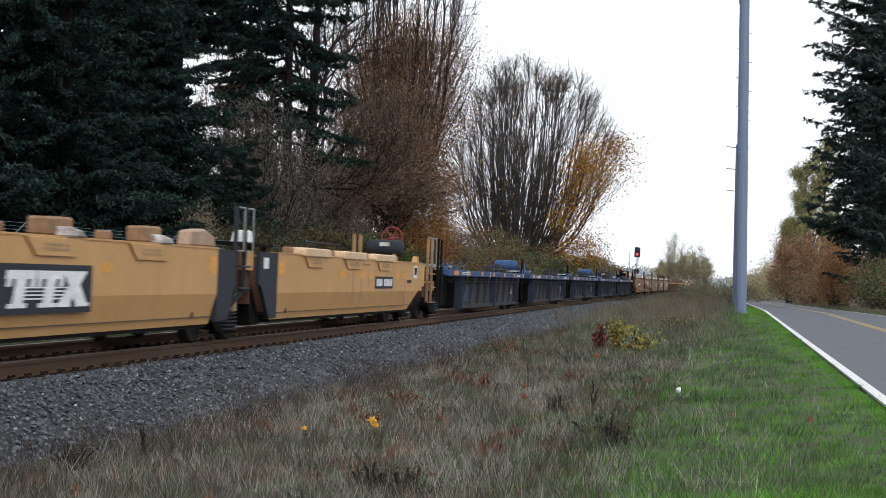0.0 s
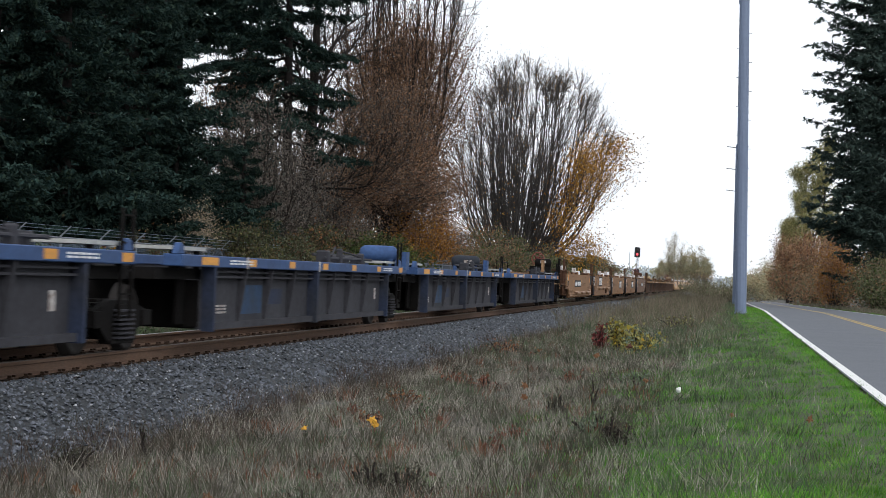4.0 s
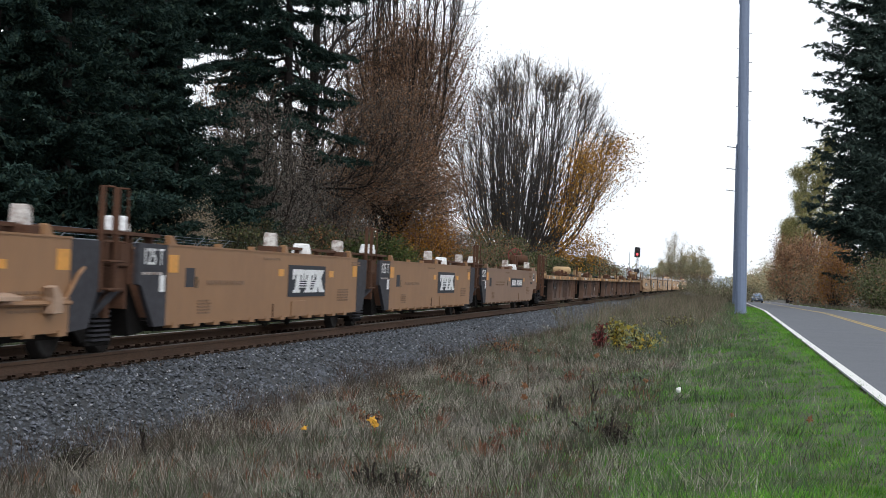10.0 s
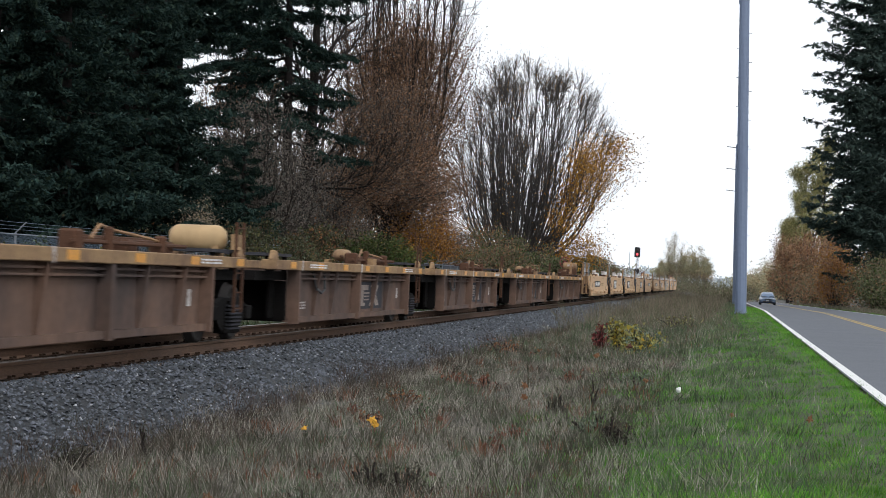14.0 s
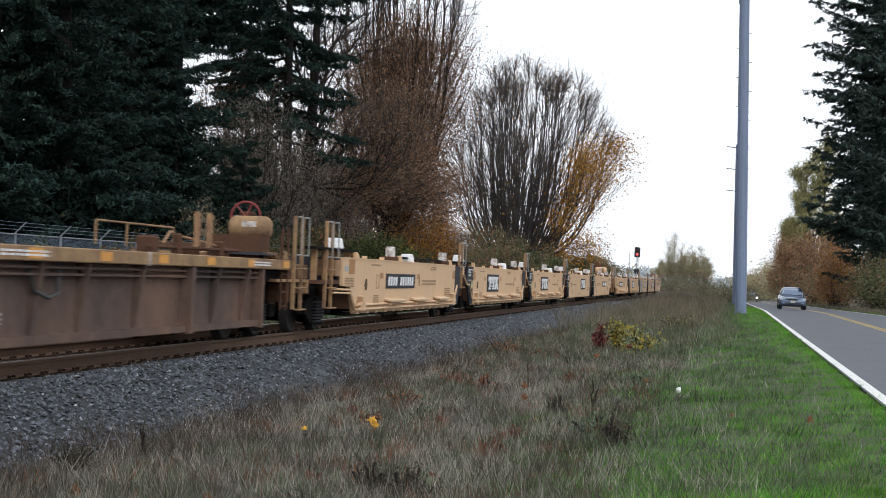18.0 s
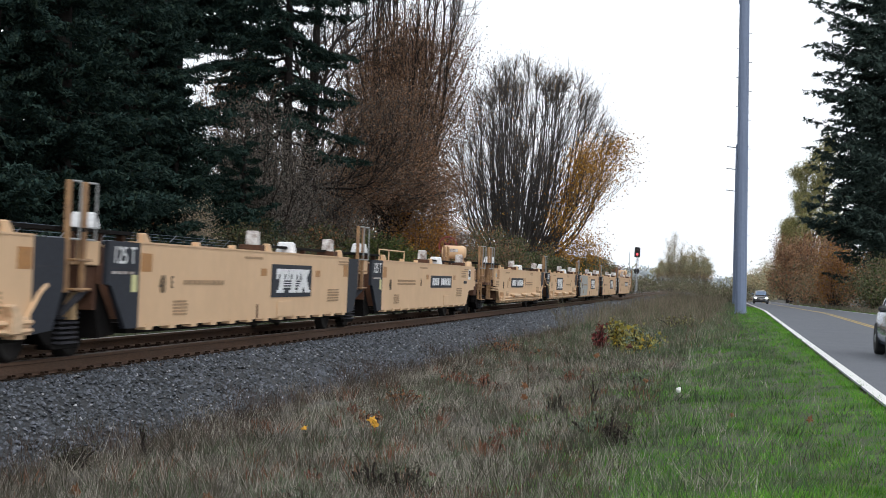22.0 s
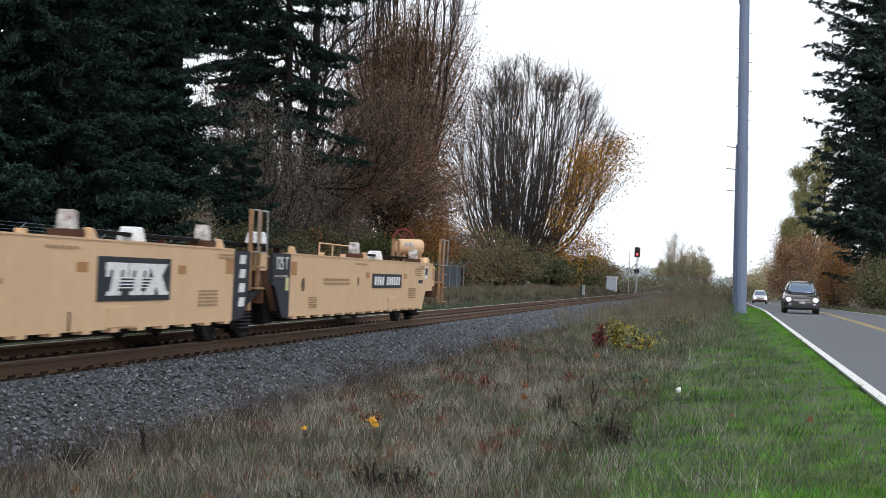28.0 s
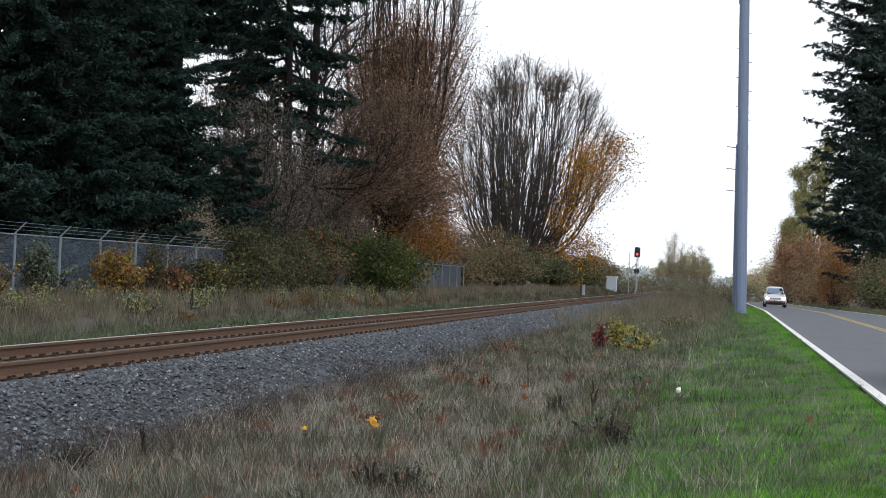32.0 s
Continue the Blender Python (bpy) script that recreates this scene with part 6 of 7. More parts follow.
clumps("roadside_grass", 2600, 18, lambda r, n: (lambda x, y: (8.75 + 0.0024 * y + x, y))(*patchy(r, n, -0.1, 1.8, 40, 260, 1.3)), (0.1, 0.5), 0.25, 0.014, BANK_GRASS, "faded grass along the far road edge", 23, 0.5)
clumps("roadside_greens", 1600, 18, lambda r, n: (lambda x, y: (8.6 + 0.0024 * y + x, y))(*patchy(r, n, -0.1, 1.2, 40, 260, 1.3)), (0.06, 0.2), 0.2, 0.016, GREEN_GRASS, "green grass along the far road edge", 24, 0.6)


def bank_place(r, n):
    return patchy(r, n, -19.0, -10.8, 24, 230, 1.6)


clumps("bank_grass", 4800, 18, bank_place, (0.2, 0.55), 0.25, 0.01, BANK_GRASS, "tall brown-green grass on the bank behind the track", 6, 0.4)
clumps("bank_tall_grass", 2600, 18, lambda r, n: patchy(r, n, -19.0, -14.5, 24, 230, 1.6), (0.4, 0.85), 0.25, 0.01, TALL_WEED, "tall dry grass along the fence", 21, 0.4)
clumps("bank_weeds", 2200, 18, bank_place, (0.2, 0.7), 0.2, 0.014, WEED, "dark dead weeds on the bank", 22, 0.4)
clumps("bank_greens", 3400, 18, lambda r, n: patchy(r, n, -13.2, -10.6, 24, 110, 1.5), (0.1, 0.42), 0.25, 0.024, DULL_GREEN, "low green weeds at the foot of the bank", 15, 0.8)


def stones(name, n, place, size, material, label, seed=11, up=0.5):
    r = np.random.default_rng(seed)
    x, y = place(r, n)
    z = np.interp(x, bed_x, bed_z)
    s = size * r.uniform(0.55, 1.35, len(x)) * (1 + y / 90)
    octa = np.array([(1, 0, 0), (0, 1, 0), (-1, 0, 0), (0, -1, 0), (0.15, 0.1, 0.85), (0, 0, -0.6), (0.6, 0.62, 0.5), (-0.62, -0.5, 0.45)])
    v = octa[None] * s[:, None, None] * r.uniform(0.72, 1.18, (len(x), 8, 3))
    a = r.uniform(0, 2 * np.pi, len(x))
    c, sn = np.cos(a)[:, None], np.sin(a)[:, None]
    v = np.stack([v[..., 0] * c - v[..., 1] * sn, v[..., 0] * sn + v[..., 1] * c, v[..., 2]], -1)
    tilt = r.normal(size=(len(x), 2)) * 0.28
    v[..., 2] += v[..., 0] * tilt[:, :1] + v[..., 1] * tilt[:, 1:]
    v += np.stack([x, y, z + s * up], -1)[:, None]
    tri = np.array([(0, 6, 4), (6, 1, 4), (1, 2, 4), (2, 7, 4), (7, 3, 4), (3, 0, 4), (0, 1, 6), (2, 3, 7)])
    f = tri[None] + (np.arange(len(x)) * 8)[:, None, None]
    ob = new(name, np_mesh(name, v.reshape(-1, 3), f.reshape(-1, 3), material))
    return tagged(ob, label, "ballast", kind="stuff")


def stone_place(r, n):
    y = 10 + 110 * r.uniform(0, 1, n) ** 1.9
    x = TRACK_X + r.uniform(0.95, 3.6, n)
    return x, y


stones("ballast_stones", 40000, stone_place, 0.0205, STONE, "loose grey crushed ballast stones beside the rails")
stones("pale_stones", 2600, stone_place, 0.0155, STONE_PALE, "paler crushed stones scattered over the ballast", 12, 0.9)

# ---------------------------------------------------------------- trees behind the fence
def along(px_slope, d):
    """The place along the track at which a line of sight of that slope meets the row d metres beside it."""
    return d / px_slope - 0.168 * d


CON = "tall dark green conifer with drooping boughs behind the fence"
for seed, s, d, hgt, rad, bare, br in ((21, 0.43, 25.0, 27, 4.8, 1.0, 126), (22, 0.385, 23.5, 28, 4.6, 1.6, 130), (23, 0.345, 26.0, 30, 4.8, 2.4, 126), (28, 0.328, 30.0, 30, 3.4, 4.2, 110)):
    conifer(seed, -d, along(s, d), hgt, rad, bare, CON, "conifers behind the fence", 1.75, n_branch=br, size=(0.12, 0.34))
for seed, s, d, hgt, rad, bare, br in ((25, 0.415, 33.0, 30, 5.6, 2.0, 90), (27, 0.365, 36.0, 32, 5.6, 2.0, 95), (29, 0.34, 42.0, 34, 4.8, 2.0, 95), (39, 0.321, 34.0, 33, 5.2, 15.5, 110), (24, 0.385, 44.0, 34, 6.0, 2.0, 90), (30, 0.43, 46.0, 34, 6.0, 2.0, 80)):
    conifer(seed, -d, along(s, d), hgt, rad, bare, CON, "conifers behind the fence", 0.55, n_branch=br, size=(0.4, 0.85))
conifer(26, -25.5, along(0.253, 25.5), 32, 4.3, 8.5, "tall thin conifer with a high crown", "conifers behind the fence", 1.5, n_branch=110, size=(0.14, 0.4), shown=24, trunk=0.5, droop=0.5, crowd=0.85)
conifer(40, -36.0, along(0.277, 36.0), 33, 4.0, 12.0, "tall thin conifer with a high crown", "conifers behind the fence", 1.0, n_branch=100, size=(0.3, 0.6), shown=30, trunk=0.4, droop=0.5, crowd=0.85)
LOW = "small dark conifer below taller trees"
for seed, s, d, hgt, rad, bare, br in ((34, 0.279, 24.5, 7.4, 2.2, 0.6, 56), (35, 0.30, 26.0, 7.0, 2.6, 0.6, 60), (46, 0.318, 24.0, 8.8, 2.6, 0.5, 70), (49, 0.287, 30.0, 7.6, 3.4, 0.6, 80), (50, 0.272, 26.0, 8.4, 3.0, 0.6, 80), (52, 0.334, 25.0, 12.0, 3.0, 1.0, 90)):
    conifer(seed, -d, along(s, d), hgt, rad, bare, LOW, "conifers behind the fence", 1.5, n_branch=br, size=(0.12, 0.34))

broadleaf(31, -27.0, along(0.2495, 27.0), "large bare maple with a dark leaning trunk",
          [((0.7, 0.1, 7.6), (1.0, 0.1, 0.3), 4.6, 0.24), ((0.8, 0, 6.4), (0.85, -0.3, -0.25), 5.5, 0.13), ((0.8, 0.1, 10.5), (0.15, 0.2, 1), 6.5, 0.17), ((0.8, 0, 11.0), (-0.4, 0.3, 1), 7, 0.14),
           ((0.2, 0, 5.0), (-0.8, -0.2, 0.5), 4.5, 0.12), ((0.5, 0, 7.0), (-0.5, -0.5, 0.8), 6, 0.12), ((0.9, 0, 8.8), (0.55, -0.4, 0.9), 5, 0.14), ((0.1, 0, 3.5), (0.7, 0.4, 0.2), 4.5, 0.1), ((0.1, 0, 3.0), (-0.7, 0.4, 0.4), 4.0, 0.1),
           ((0.75, 0, 12.4), (0.2, 0.5, 1), 6, 0.14), ((0.3, 0, 5.4), (0.9, -0.3, 0.5), 5.0, 0.12)],
          [((0, 0, 0), (0.15, 0, 3), 0.58, 0.5), ((0.15, 0, 3), (0.6, 0, 6.5), 0.5, 0.5), ((0.6, 0, 6.5), (0.85, 0.1, 9.6), 0.44, 0.36), ((0.85, 0.1, 9.6), (0.95, 0.1, 17.5), 0.36, 0.2)],
          [(LEAF_MAPLE, 20000, 0.12, lambda p: p[:, 2] < 13, 0.7), (LEAF_GREY, 16000, 0.1, lambda p: p[:, 2] < 12, 0.7)], depth=3, wiggle=0.16, spread=0.75, kids=(1, 3), ratio=0.62)
candelabra(32, -25.0, along(0.195, 25.0), "tall brown maple with a forked trunk and withered leaves", 28.0, 4.8, 20, 5.4, 0.95, (1.0, 0.0), TWIG,
           [(LEAF_MAPLE, 70000, 0.14, lambda p: (p[:, 2] < 19) & (p[:, 2] > 6.4), 0.7), (LEAF_BROWN, 20000, 0.14, lambda p: (p[:, 2] < 18) & (p[:, 2] > 7), 0.7), (LEAF_MAPLE, 9000, 0.11, lambda p: p[:, 2] >= 17.0, 0.35), (LEAF_RUST, 9000, 0.14, lambda p: (p[:, 2] < 13) & (p[:, 0] > 0.5), 0.7)],
           low=0.06, shoots=5, edge=0.5, slim=0.7, skirt=2)
for seed, s, d, hgt, rad, n in ((36, 0.288, 44, 22, 5, 20), (37, 0.232, 38, 25, 5, 18), (38, 0.205, 40, 27, 6, 20), (45, 0.262, 50, 27, 5, 18), (55, 0.215, 52, 30, 6, 26), (56, 0.178, 46, 26, 6, 26), (57, 0.24, 60, 30, 6, 22)):
    vase_tree(seed, -d, along(s, d), "bare brown woodland tree behind the maples", hgt, rad, n, [(LEAF_MAPLE, 3500, 0.18, None, 0.6), (LEAF_GREY, 4500 if s < 0.25 else 500, 0.2, lambda p: p[:, 2] < 12, 0.8)], TWIG, 0.45, 2.5, "woodland trees", twigs=1)
for seed, s, d, hgt, rad in ((61, 0.258, 24.5, 11.0, 2.8), (62, 0.243, 30.0, 10.5, 3.4), (63, 0.226, 27.0, 9.0, 3.0), (64, 0.272, 25.0, 10.0, 2.6)):
    vase_tree(seed, -d, along(s, d), "twiggy grey-brown sapling under the maples", hgt, rad, 26, [(LEAF_GREY, 15000, 0.12, None, 0.6)], TWIG, 0.14, 0.8, "saplings under the maples", twigs=1)
candelabra(33, -24.0, along(0.123, 24.0), "broad round maple, bare twigs above, golden leaves low down", 24.8, 8.7, 66, 3.6, 1.4, (1.7, 0.0), BARK_GREY,
           [(LEAF_GOLD, 6500, 0.2, lambda p: (p[:, 0] > 3.6 + 0.35 * np.maximum(p[:, 2] - 9, 0)) & (p[:, 2] < 17), 0.8), (LEAF_AMBER, 9500, 0.22, lambda p: (p[:, 0] > 5.4 + 0.2 * np.maximum(p[:, 2] - 8, 0)) & (p[:, 2] < 17), 0.8), (LEAF_GREY, 30000, 0.12, lambda p: p[:, 2] > 12, 0.5), (LEAF_AMBER, 1800, 0.17, lambda p: p[:, 2] > 6, 0.5), (LEAF_GOLD, 900, 0.18, None, 0.6)],
           low=0.02, shoots=4, edge=0.2, slim=0.62, skirt=1, lean=0.6)
for i, (k, d, w, h, n) in enumerate(((0.222, 34, 6, 7.0, 9000), (0.205, 33, 6, 8.0, 9000), (0.186, 34, 6, 8.5, 9000), (0.168, 33, 6, 7.0, 8000), (0.15, 32, 7, 6.5, 7000))):
    shrub("woodland_thicket", 500 + i, -d, along(k, d), w, 5, h, [(LEAF_MAPLE, 0.45), (LEAF_GREY, 0.35), (BRAMBLE, 0.2)], "brown twiggy thicket behind the maples", n, 0.17, 40, "woodland thickets")
shrub("maple_thicket", 46, -26.5, along(0.16, 26.5), 7, 6, 6.5, [(LEAF_MAPLE, 0.6), (LEAF_GOLD, 0.15), (LEAF_GREY, 0.25)], "brown leafy thicket between the maples", 12000, 0.15, 34)
shrub("orange_maple_shrub", 47, -22.5, along(0.104, 22.5), 4, 4, 5.6, [(LEAF_GOLD, 0.5), (LEAF_AMBER, 0.5)], "low golden maple branches beside the round tree", 3000, 0.26, 22)
shrub("orange_maple_shrub", 48, -22.5, along(0.177, 22.5), 3.4, 3, 6.2, [(LEAF_GOLD, 0.6), (LEAF_RUST, 0.4)], "low rust-orange maple branches by the fence", 12000, 0.14, 40)

# shrubs along the fence
SHRUBS = [(-17.5, 47.2, 1.0, 0.9, 1.5, [(LEAF_YELLOW, 0.3), (LEAF_ORANGE, 0.25), (LEAF_GOLD, 0.1), (LEAF_OLIVE, 0.35)], "yellow and olive shrub against the fence", 1300),
          (-17.5, 52.3, 0.9, 0.8, 1.0, [(LEAF_DULL_RED, 0.35), (LEAF_ORANGE, 0.35), (LEAF_OLIVE, 0.3)], "low red and orange bramble against the fence", 900),
          (-17.3, 37.6, 0.8, 0.8, 1.5, [(LEAF_ORANGE, 0.35), (LEAF_OLIVE, 0.4), (LEAF_YELLOW, 0.25)], "orange and olive shrub by the fence post", 1100),
          (-17.9, 42.6, 0.9, 0.8, 1.5, [(BRAMBLE, 0.5), (LEAF_SAGE, 0.5)], "grey-green weed bush at the fence", 900),
          (-17.4, 56, 2.4, 2.2, 1.3, [(BRAMBLE, 0.7), (LEAF_OLIVE, 0.2), (LEAF_YELLOW, 0.1)], "brown and olive bramble against the fence", 2200),
          (-17.8, 62, 2.6, 3.0, 2.6, [(LEAF_OLIVE, 0.3), (BRAMBLE, 0.7)], "tall olive bramble thicket", 3800),
          (-17.6, 67, 2.4, 3.0, 2.3, [(BRAMBLE, 0.6), (LEAF_BROWN, 0.15), (LEAF_OLIVE, 0.15), (LEAF_SAGE, 0.1)], "olive bramble thicket behind the track", 3600),
          (-18.0, 73, 2.8, 3.0, 2.8, [(LEAF_BROWN, 0.1), (BRAMBLE, 0.5), (LEAF_ORANGE, 0.12), (LEAF_OLIVE, 0.28)], "olive and brown thicket behind the track", 4000),
          (-16.6, 80, 2.6, 3.0, 2.8, [(LEAF_GREEN, 0.75), (LEAF_OLIVE, 0.25)], "dense dark green bush behind the track", 4600),
          (-17.0, 86, 2.2, 2.5, 2.6, [(LEAF_GREEN, 0.5), (LEAF_YELLOW, 0.2), (LEAF_OLIVE, 0.3)], "green bush turning yellow", 3600),
          (-18.5, 52, 1.6, 1.6, 1.7, [(BRAMBLE, 0.8), (LEAF_BROWN, 0.2)], "olive creeper on the fence", 1600),
          (-20.5, 131, 3.5, 4, 2.4, [(ROADSIDE_OLIVE, 0.5), (LEAF_GREEN, 0.1), (LEAF_MAPLE, 0.4)], "olive brown scrub behind the track", 3600),
          (-20.0, 145, 4, 5, 3.4, [(ROADSIDE_OLIVE, 0.5), (LEAF_GREEN, 0.1), (LEAF_MAPLE, 0.4)], "tall olive scrub behind the track", 4200),
          (-22.5, 166, 6, 6, 5.2, [(ROADSIDE_OLIVE, 0.6), (LEAF_GREEN, 0.2), (LEAF_MAPLE, 0.2)], "olive scrub under the round maple", 4200),
          (-19.0, 178, 5, 7, 3.4, [(ROADSIDE_OLIVE, 0.7), (LEAF_GREEN, 0.3)], "green and olive scrub behind the track", 4200),
          (-19.0, 200, 5, 8, 3.6, [(ROADSIDE_OLIVE, 0.5), (LEAF_GREEN, 0.1), (LEAF_GREEN, 0.4)], "green scrub by the track", 4200),
          (-19.5, 228, 4, 8, 3.0, [(ROADSIDE_OLIVE, 0.6), (LEAF_GREEN, 0.2), (LEAF_MAPLE, 0.2)], "olive scrub by the equipment hut", 3200),
          (-20.5, 255, 5, 8, 4.2, [(ROADSIDE_OLIVE, 0.7), (LEAF_MAPLE, 0.3)], "scrub behind the equipment hut", 3200),
          (-21.0, 285, 6, 9, 4.6, [(ROADSIDE_OLIVE, 0.5), (LEAF_GREEN, 0.1), (LEAF_MAPLE, 0.4)], "far olive scrub beside the track", 2800)]
for i, (x, y, w, d, h, ms, lab, n) in enumerate(SHRUBS):
    shrub("shrub", 50 + i, x, y, w, d, h * 1.08, ms, lab, int(n * 2.6), 0.06 + y * 0.0009, 46, "shrubs behind the track", tight=0.085)

shrub("plume_bush", 49, -22.0, along(0.3045, 22.0), 1.5, 1.4, 3.3, [(BEIGE, 1.0)], "pale beige dried plume bush behind the fence", 14000, 0.055, 60)

# mixed leafy weeds on the bank
r_bank = np.random.default_rng(41)
BANK_MIX = [([(LEAF_PALE, 0.5), (LEAF_SAGE, 0.5)], "pale yellow-green weed on the bank", 0.55, -17.2, -15.0), ([(LEAF_OLIVE, 0.6), (LEAF_PALE, 0.4)], "olive weed on the bank", 0.6, -17.5, -14.5),
            ([(LEAF_GREEN, 0.4), (DULL_GREEN, 0.6)], "low dark green leafy weed at the track side", 0.4, -12.6, -11.0), ([(LEAF_SAGE, 0.5), (DULL_GREEN, 0.5)], "grey-green leafy weed at the track side", 0.36, -12.8, -11.0),
            ([(LEAF_ORANGE, 0.5), (LEAF_OLIVE, 0.5)], "orange-brown leafy weed on the bank", 0.4, -16.5, -12.0)]
for i in range(75):
    ms, lab, h, x0, x1 = BANK_MIX[(0, 1, 2, 3, 2, 0, 3, 4)[i % 8]]
    x, y = r_bank.uniform(x0, x1), 34 + 46 * r_bank.uniform() ** 1.2
    shrub("bank_weed", 420 + i, x, y, 0.5, 0.7, h * r_bank.uniform(0.8, 1.4), ms, lab, 260, 0.075, 10, "leafy weeds on the bank", "weed")

# undergrowth closing the gaps under the conifers
for i, (x, y, w, h) in enumerate(((-23, 60, 6, 2.2), (-24, 70, 6, 2.4), (-24, 80, 6, 2.6), (-25, 90, 6, 3.0), (-25, 100, 6, 3.4), (-25, 112, 6, 3.0), (-24, 133, 6, 3.0))):
    shrub("undergrowth", 90 + i, x, y, w, 6, h, [(LEAF_BROWN, 0.2), (BRAMBLE, 0.8)], "brown and olive undergrowth below the trees", 9000, 0.12, 30, "undergrowth")

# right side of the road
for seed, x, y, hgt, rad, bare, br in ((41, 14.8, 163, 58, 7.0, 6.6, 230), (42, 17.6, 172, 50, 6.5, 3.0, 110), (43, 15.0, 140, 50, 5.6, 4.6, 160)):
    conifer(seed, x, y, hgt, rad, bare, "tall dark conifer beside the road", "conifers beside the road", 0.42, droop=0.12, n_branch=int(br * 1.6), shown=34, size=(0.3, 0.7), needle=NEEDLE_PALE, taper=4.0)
ROADSIDE = [(12.5, 100, 3.5, 5, 3.6, [(ROADSIDE_OLIVE, 0.5), (LEAF_GREEN, 0.3), (ROADSIDE_OLIVE, 0.2)], "dark green roadside thicket"),
            (12.8, 116, 3.5, 6, 4.2, [(ROADSIDE_OLIVE, 0.6), (LEAF_RUST, 0.2), (LEAF_GREEN, 0.2)], "roadside thicket with some rusty leaves"),
            (12.8, 134, 3.8, 7, 4.4, [(LEAF_GREEN, 0.3), (ROADSIDE_OLIVE, 0.2), (ROADSIDE_OLIVE, 0.5)], "dark green roadside thicket of bushes"),
            (13.2, 154, 4, 8, 4.6, [(ROADSIDE_OLIVE, 0.6), (LEAF_RUST, 0.4)], "olive roadside thicket of bushes"),
            (11.8, 192, 3.4, 7, 6.4, [(LEAF_GOLD, 0.3), (LEAF_RUST, 0.7)], "rusty orange bush beside the road"),
            (11.0, 222, 3, 8, 4.6, [(LEAF_RUST, 0.6), (ROADSIDE_OLIVE, 0.4)], "brown olive bush beside the road")]
for i, (x, y, w, d, h, ms, lab) in enumerate(ROADSIDE):
    shrub("roadside_bush", 120 + i, x, y, w, d, h, ms, lab, 12000, 0.1 + y * 0.0005, 44, "roadside bushes")
for i, (x, y, hgt, rad, m) in enumerate(((12.0, 252, 10, 3.0, LEAF_RUST), (10.9, 300, 11.5, 3.2, LEAF_RUST), (14.6, 380, 15, 4.4, LEAF_RUST), (17.0, 500, 15, 5.0, LEAF_RUST), (15.5, 230, 11, 4.0, LEAF_RUST), (22.0, 600, 15, 6.0, ROADSIDE_OLIVE))):
    vase_tree(130 + i, x, y, "reddish brown autumn tree beside the road", hgt, rad, 26, [(m, 12000, 0.15 + y * 0.0005, None, 0.8), (ROADSIDE_OLIVE, 3000, 0.16 + y * 0.0005, lambda p: p[:, 2] < 6, 0.9)], TWIG, 0.3, 1.2, "autumn trees beside the road", twigs=1)
for i, (x, y, hgt) in enumerate(((13.2, 312, 24.0), (15.9, 300, 27), (11.8, 345, 15))):
    broadleaf(140 + i, x, y, "slender poplar with yellow-green leaves", [((0, 0, 2 + k * hgt / 12), (math.cos(k * 2.4) * 0.45, math.sin(k * 2.4) * 0.45, 1), hgt * 0.26 * (1.1 - k / 14), 0.1) for k in range(11)],
              [((0, 0, 0), (0, 0, hgt), 0.35, 0.06)], [(LEAF_PALE, 14000, 0.28, None, 0.55), (ROADSIDE_OLIVE, 5000, 0.28, None, 0.55)], "poplars", depth=1, steps=4)

# far trees, the haze painted into their leaf and branch colours
for i, (x, y, hgt, rad) in enumerate(((-13.0, 420, 13.6, 2.6), (-10.2, 425, 10.0, 2.0), (-7.4, 415, 11.6, 2.0), (-5.4, 430, 9.0, 1.4), (-16.5, 440, 7.0, 2.4))):
    vase_tree(160 + i, x, y, "far tree with thin leaves in haze-tinted pale colours", hgt, rad, 26, [(HAZE_TREE, 5200, 0.22, lambda p: p[:, 2] > 5, 0.4), (HAZE_GOLD, 2600, 0.22, lambda p: p[:, 2] > 4, 0.4)], HAZE_TWIG, 0.35, 1.5, "far trees", -1.0, 1)
for i in range(16):
    x = -95 + i * 6.4
    shrub("far_tree", 180 + i, x, 640 + (i * 37) % 90, 14, 14, 9.5 + (i * 5) % 5 - 0.25 * i, [(HAZE_BLUE, 0.7), (HAZE_TREE, 0.3)], "distant tree line in haze-tinted pale colours", 1500, 1.3, 16, "distant tree line", "tree", -1.0)
for i in range(8):
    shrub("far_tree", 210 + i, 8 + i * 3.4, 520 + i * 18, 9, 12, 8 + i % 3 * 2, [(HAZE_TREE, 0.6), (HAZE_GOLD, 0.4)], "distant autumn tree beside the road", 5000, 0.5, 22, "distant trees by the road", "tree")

for i in range(12):
    shrub("far_scrub", 225 + i, -14 + i * 1.7 - (i % 3) * 1.2, 250 + (i * 29) % 130, 5, 9, 1.9 + (i % 4) * 0.35, [(ROADSIDE_OLIVE, 0.5), (TALL_WEED, 0.5)], "olive scrub far along the track", 2200, 0.22, 20, "far scrub")

# low growth among the dry grass
for i, (x, y, w, h, ms, lab, n) in enumerate(((-3.1, 42.8, 0.3, 0.72, [(LEAF_RED, 0.8), (LEAF_DULL_RED, 0.2)], "small bush with dark red leaves", 260),
                                              (-2.6, 42, 0.5, 0.85, [(LEAF_YELLOW, 0.4), (LEAF_PALE, 0.4), (LEAF_OLIVE, 0.2)], "small yellow-green bush in dry grass", 620),
                                              (-2.0, 39, 0.6, 0.7, [(LEAF_YELLOW, 0.25), (LEAF_SAGE, 0.25), (LEAF_PALE, 0.5)], "low pale green bush", 700))):
    shrub("small_bush", 240 + i, x, y, w, w, h, ms, lab, n, 0.095, 14, "bushes in the dry grass", tight=0.12)

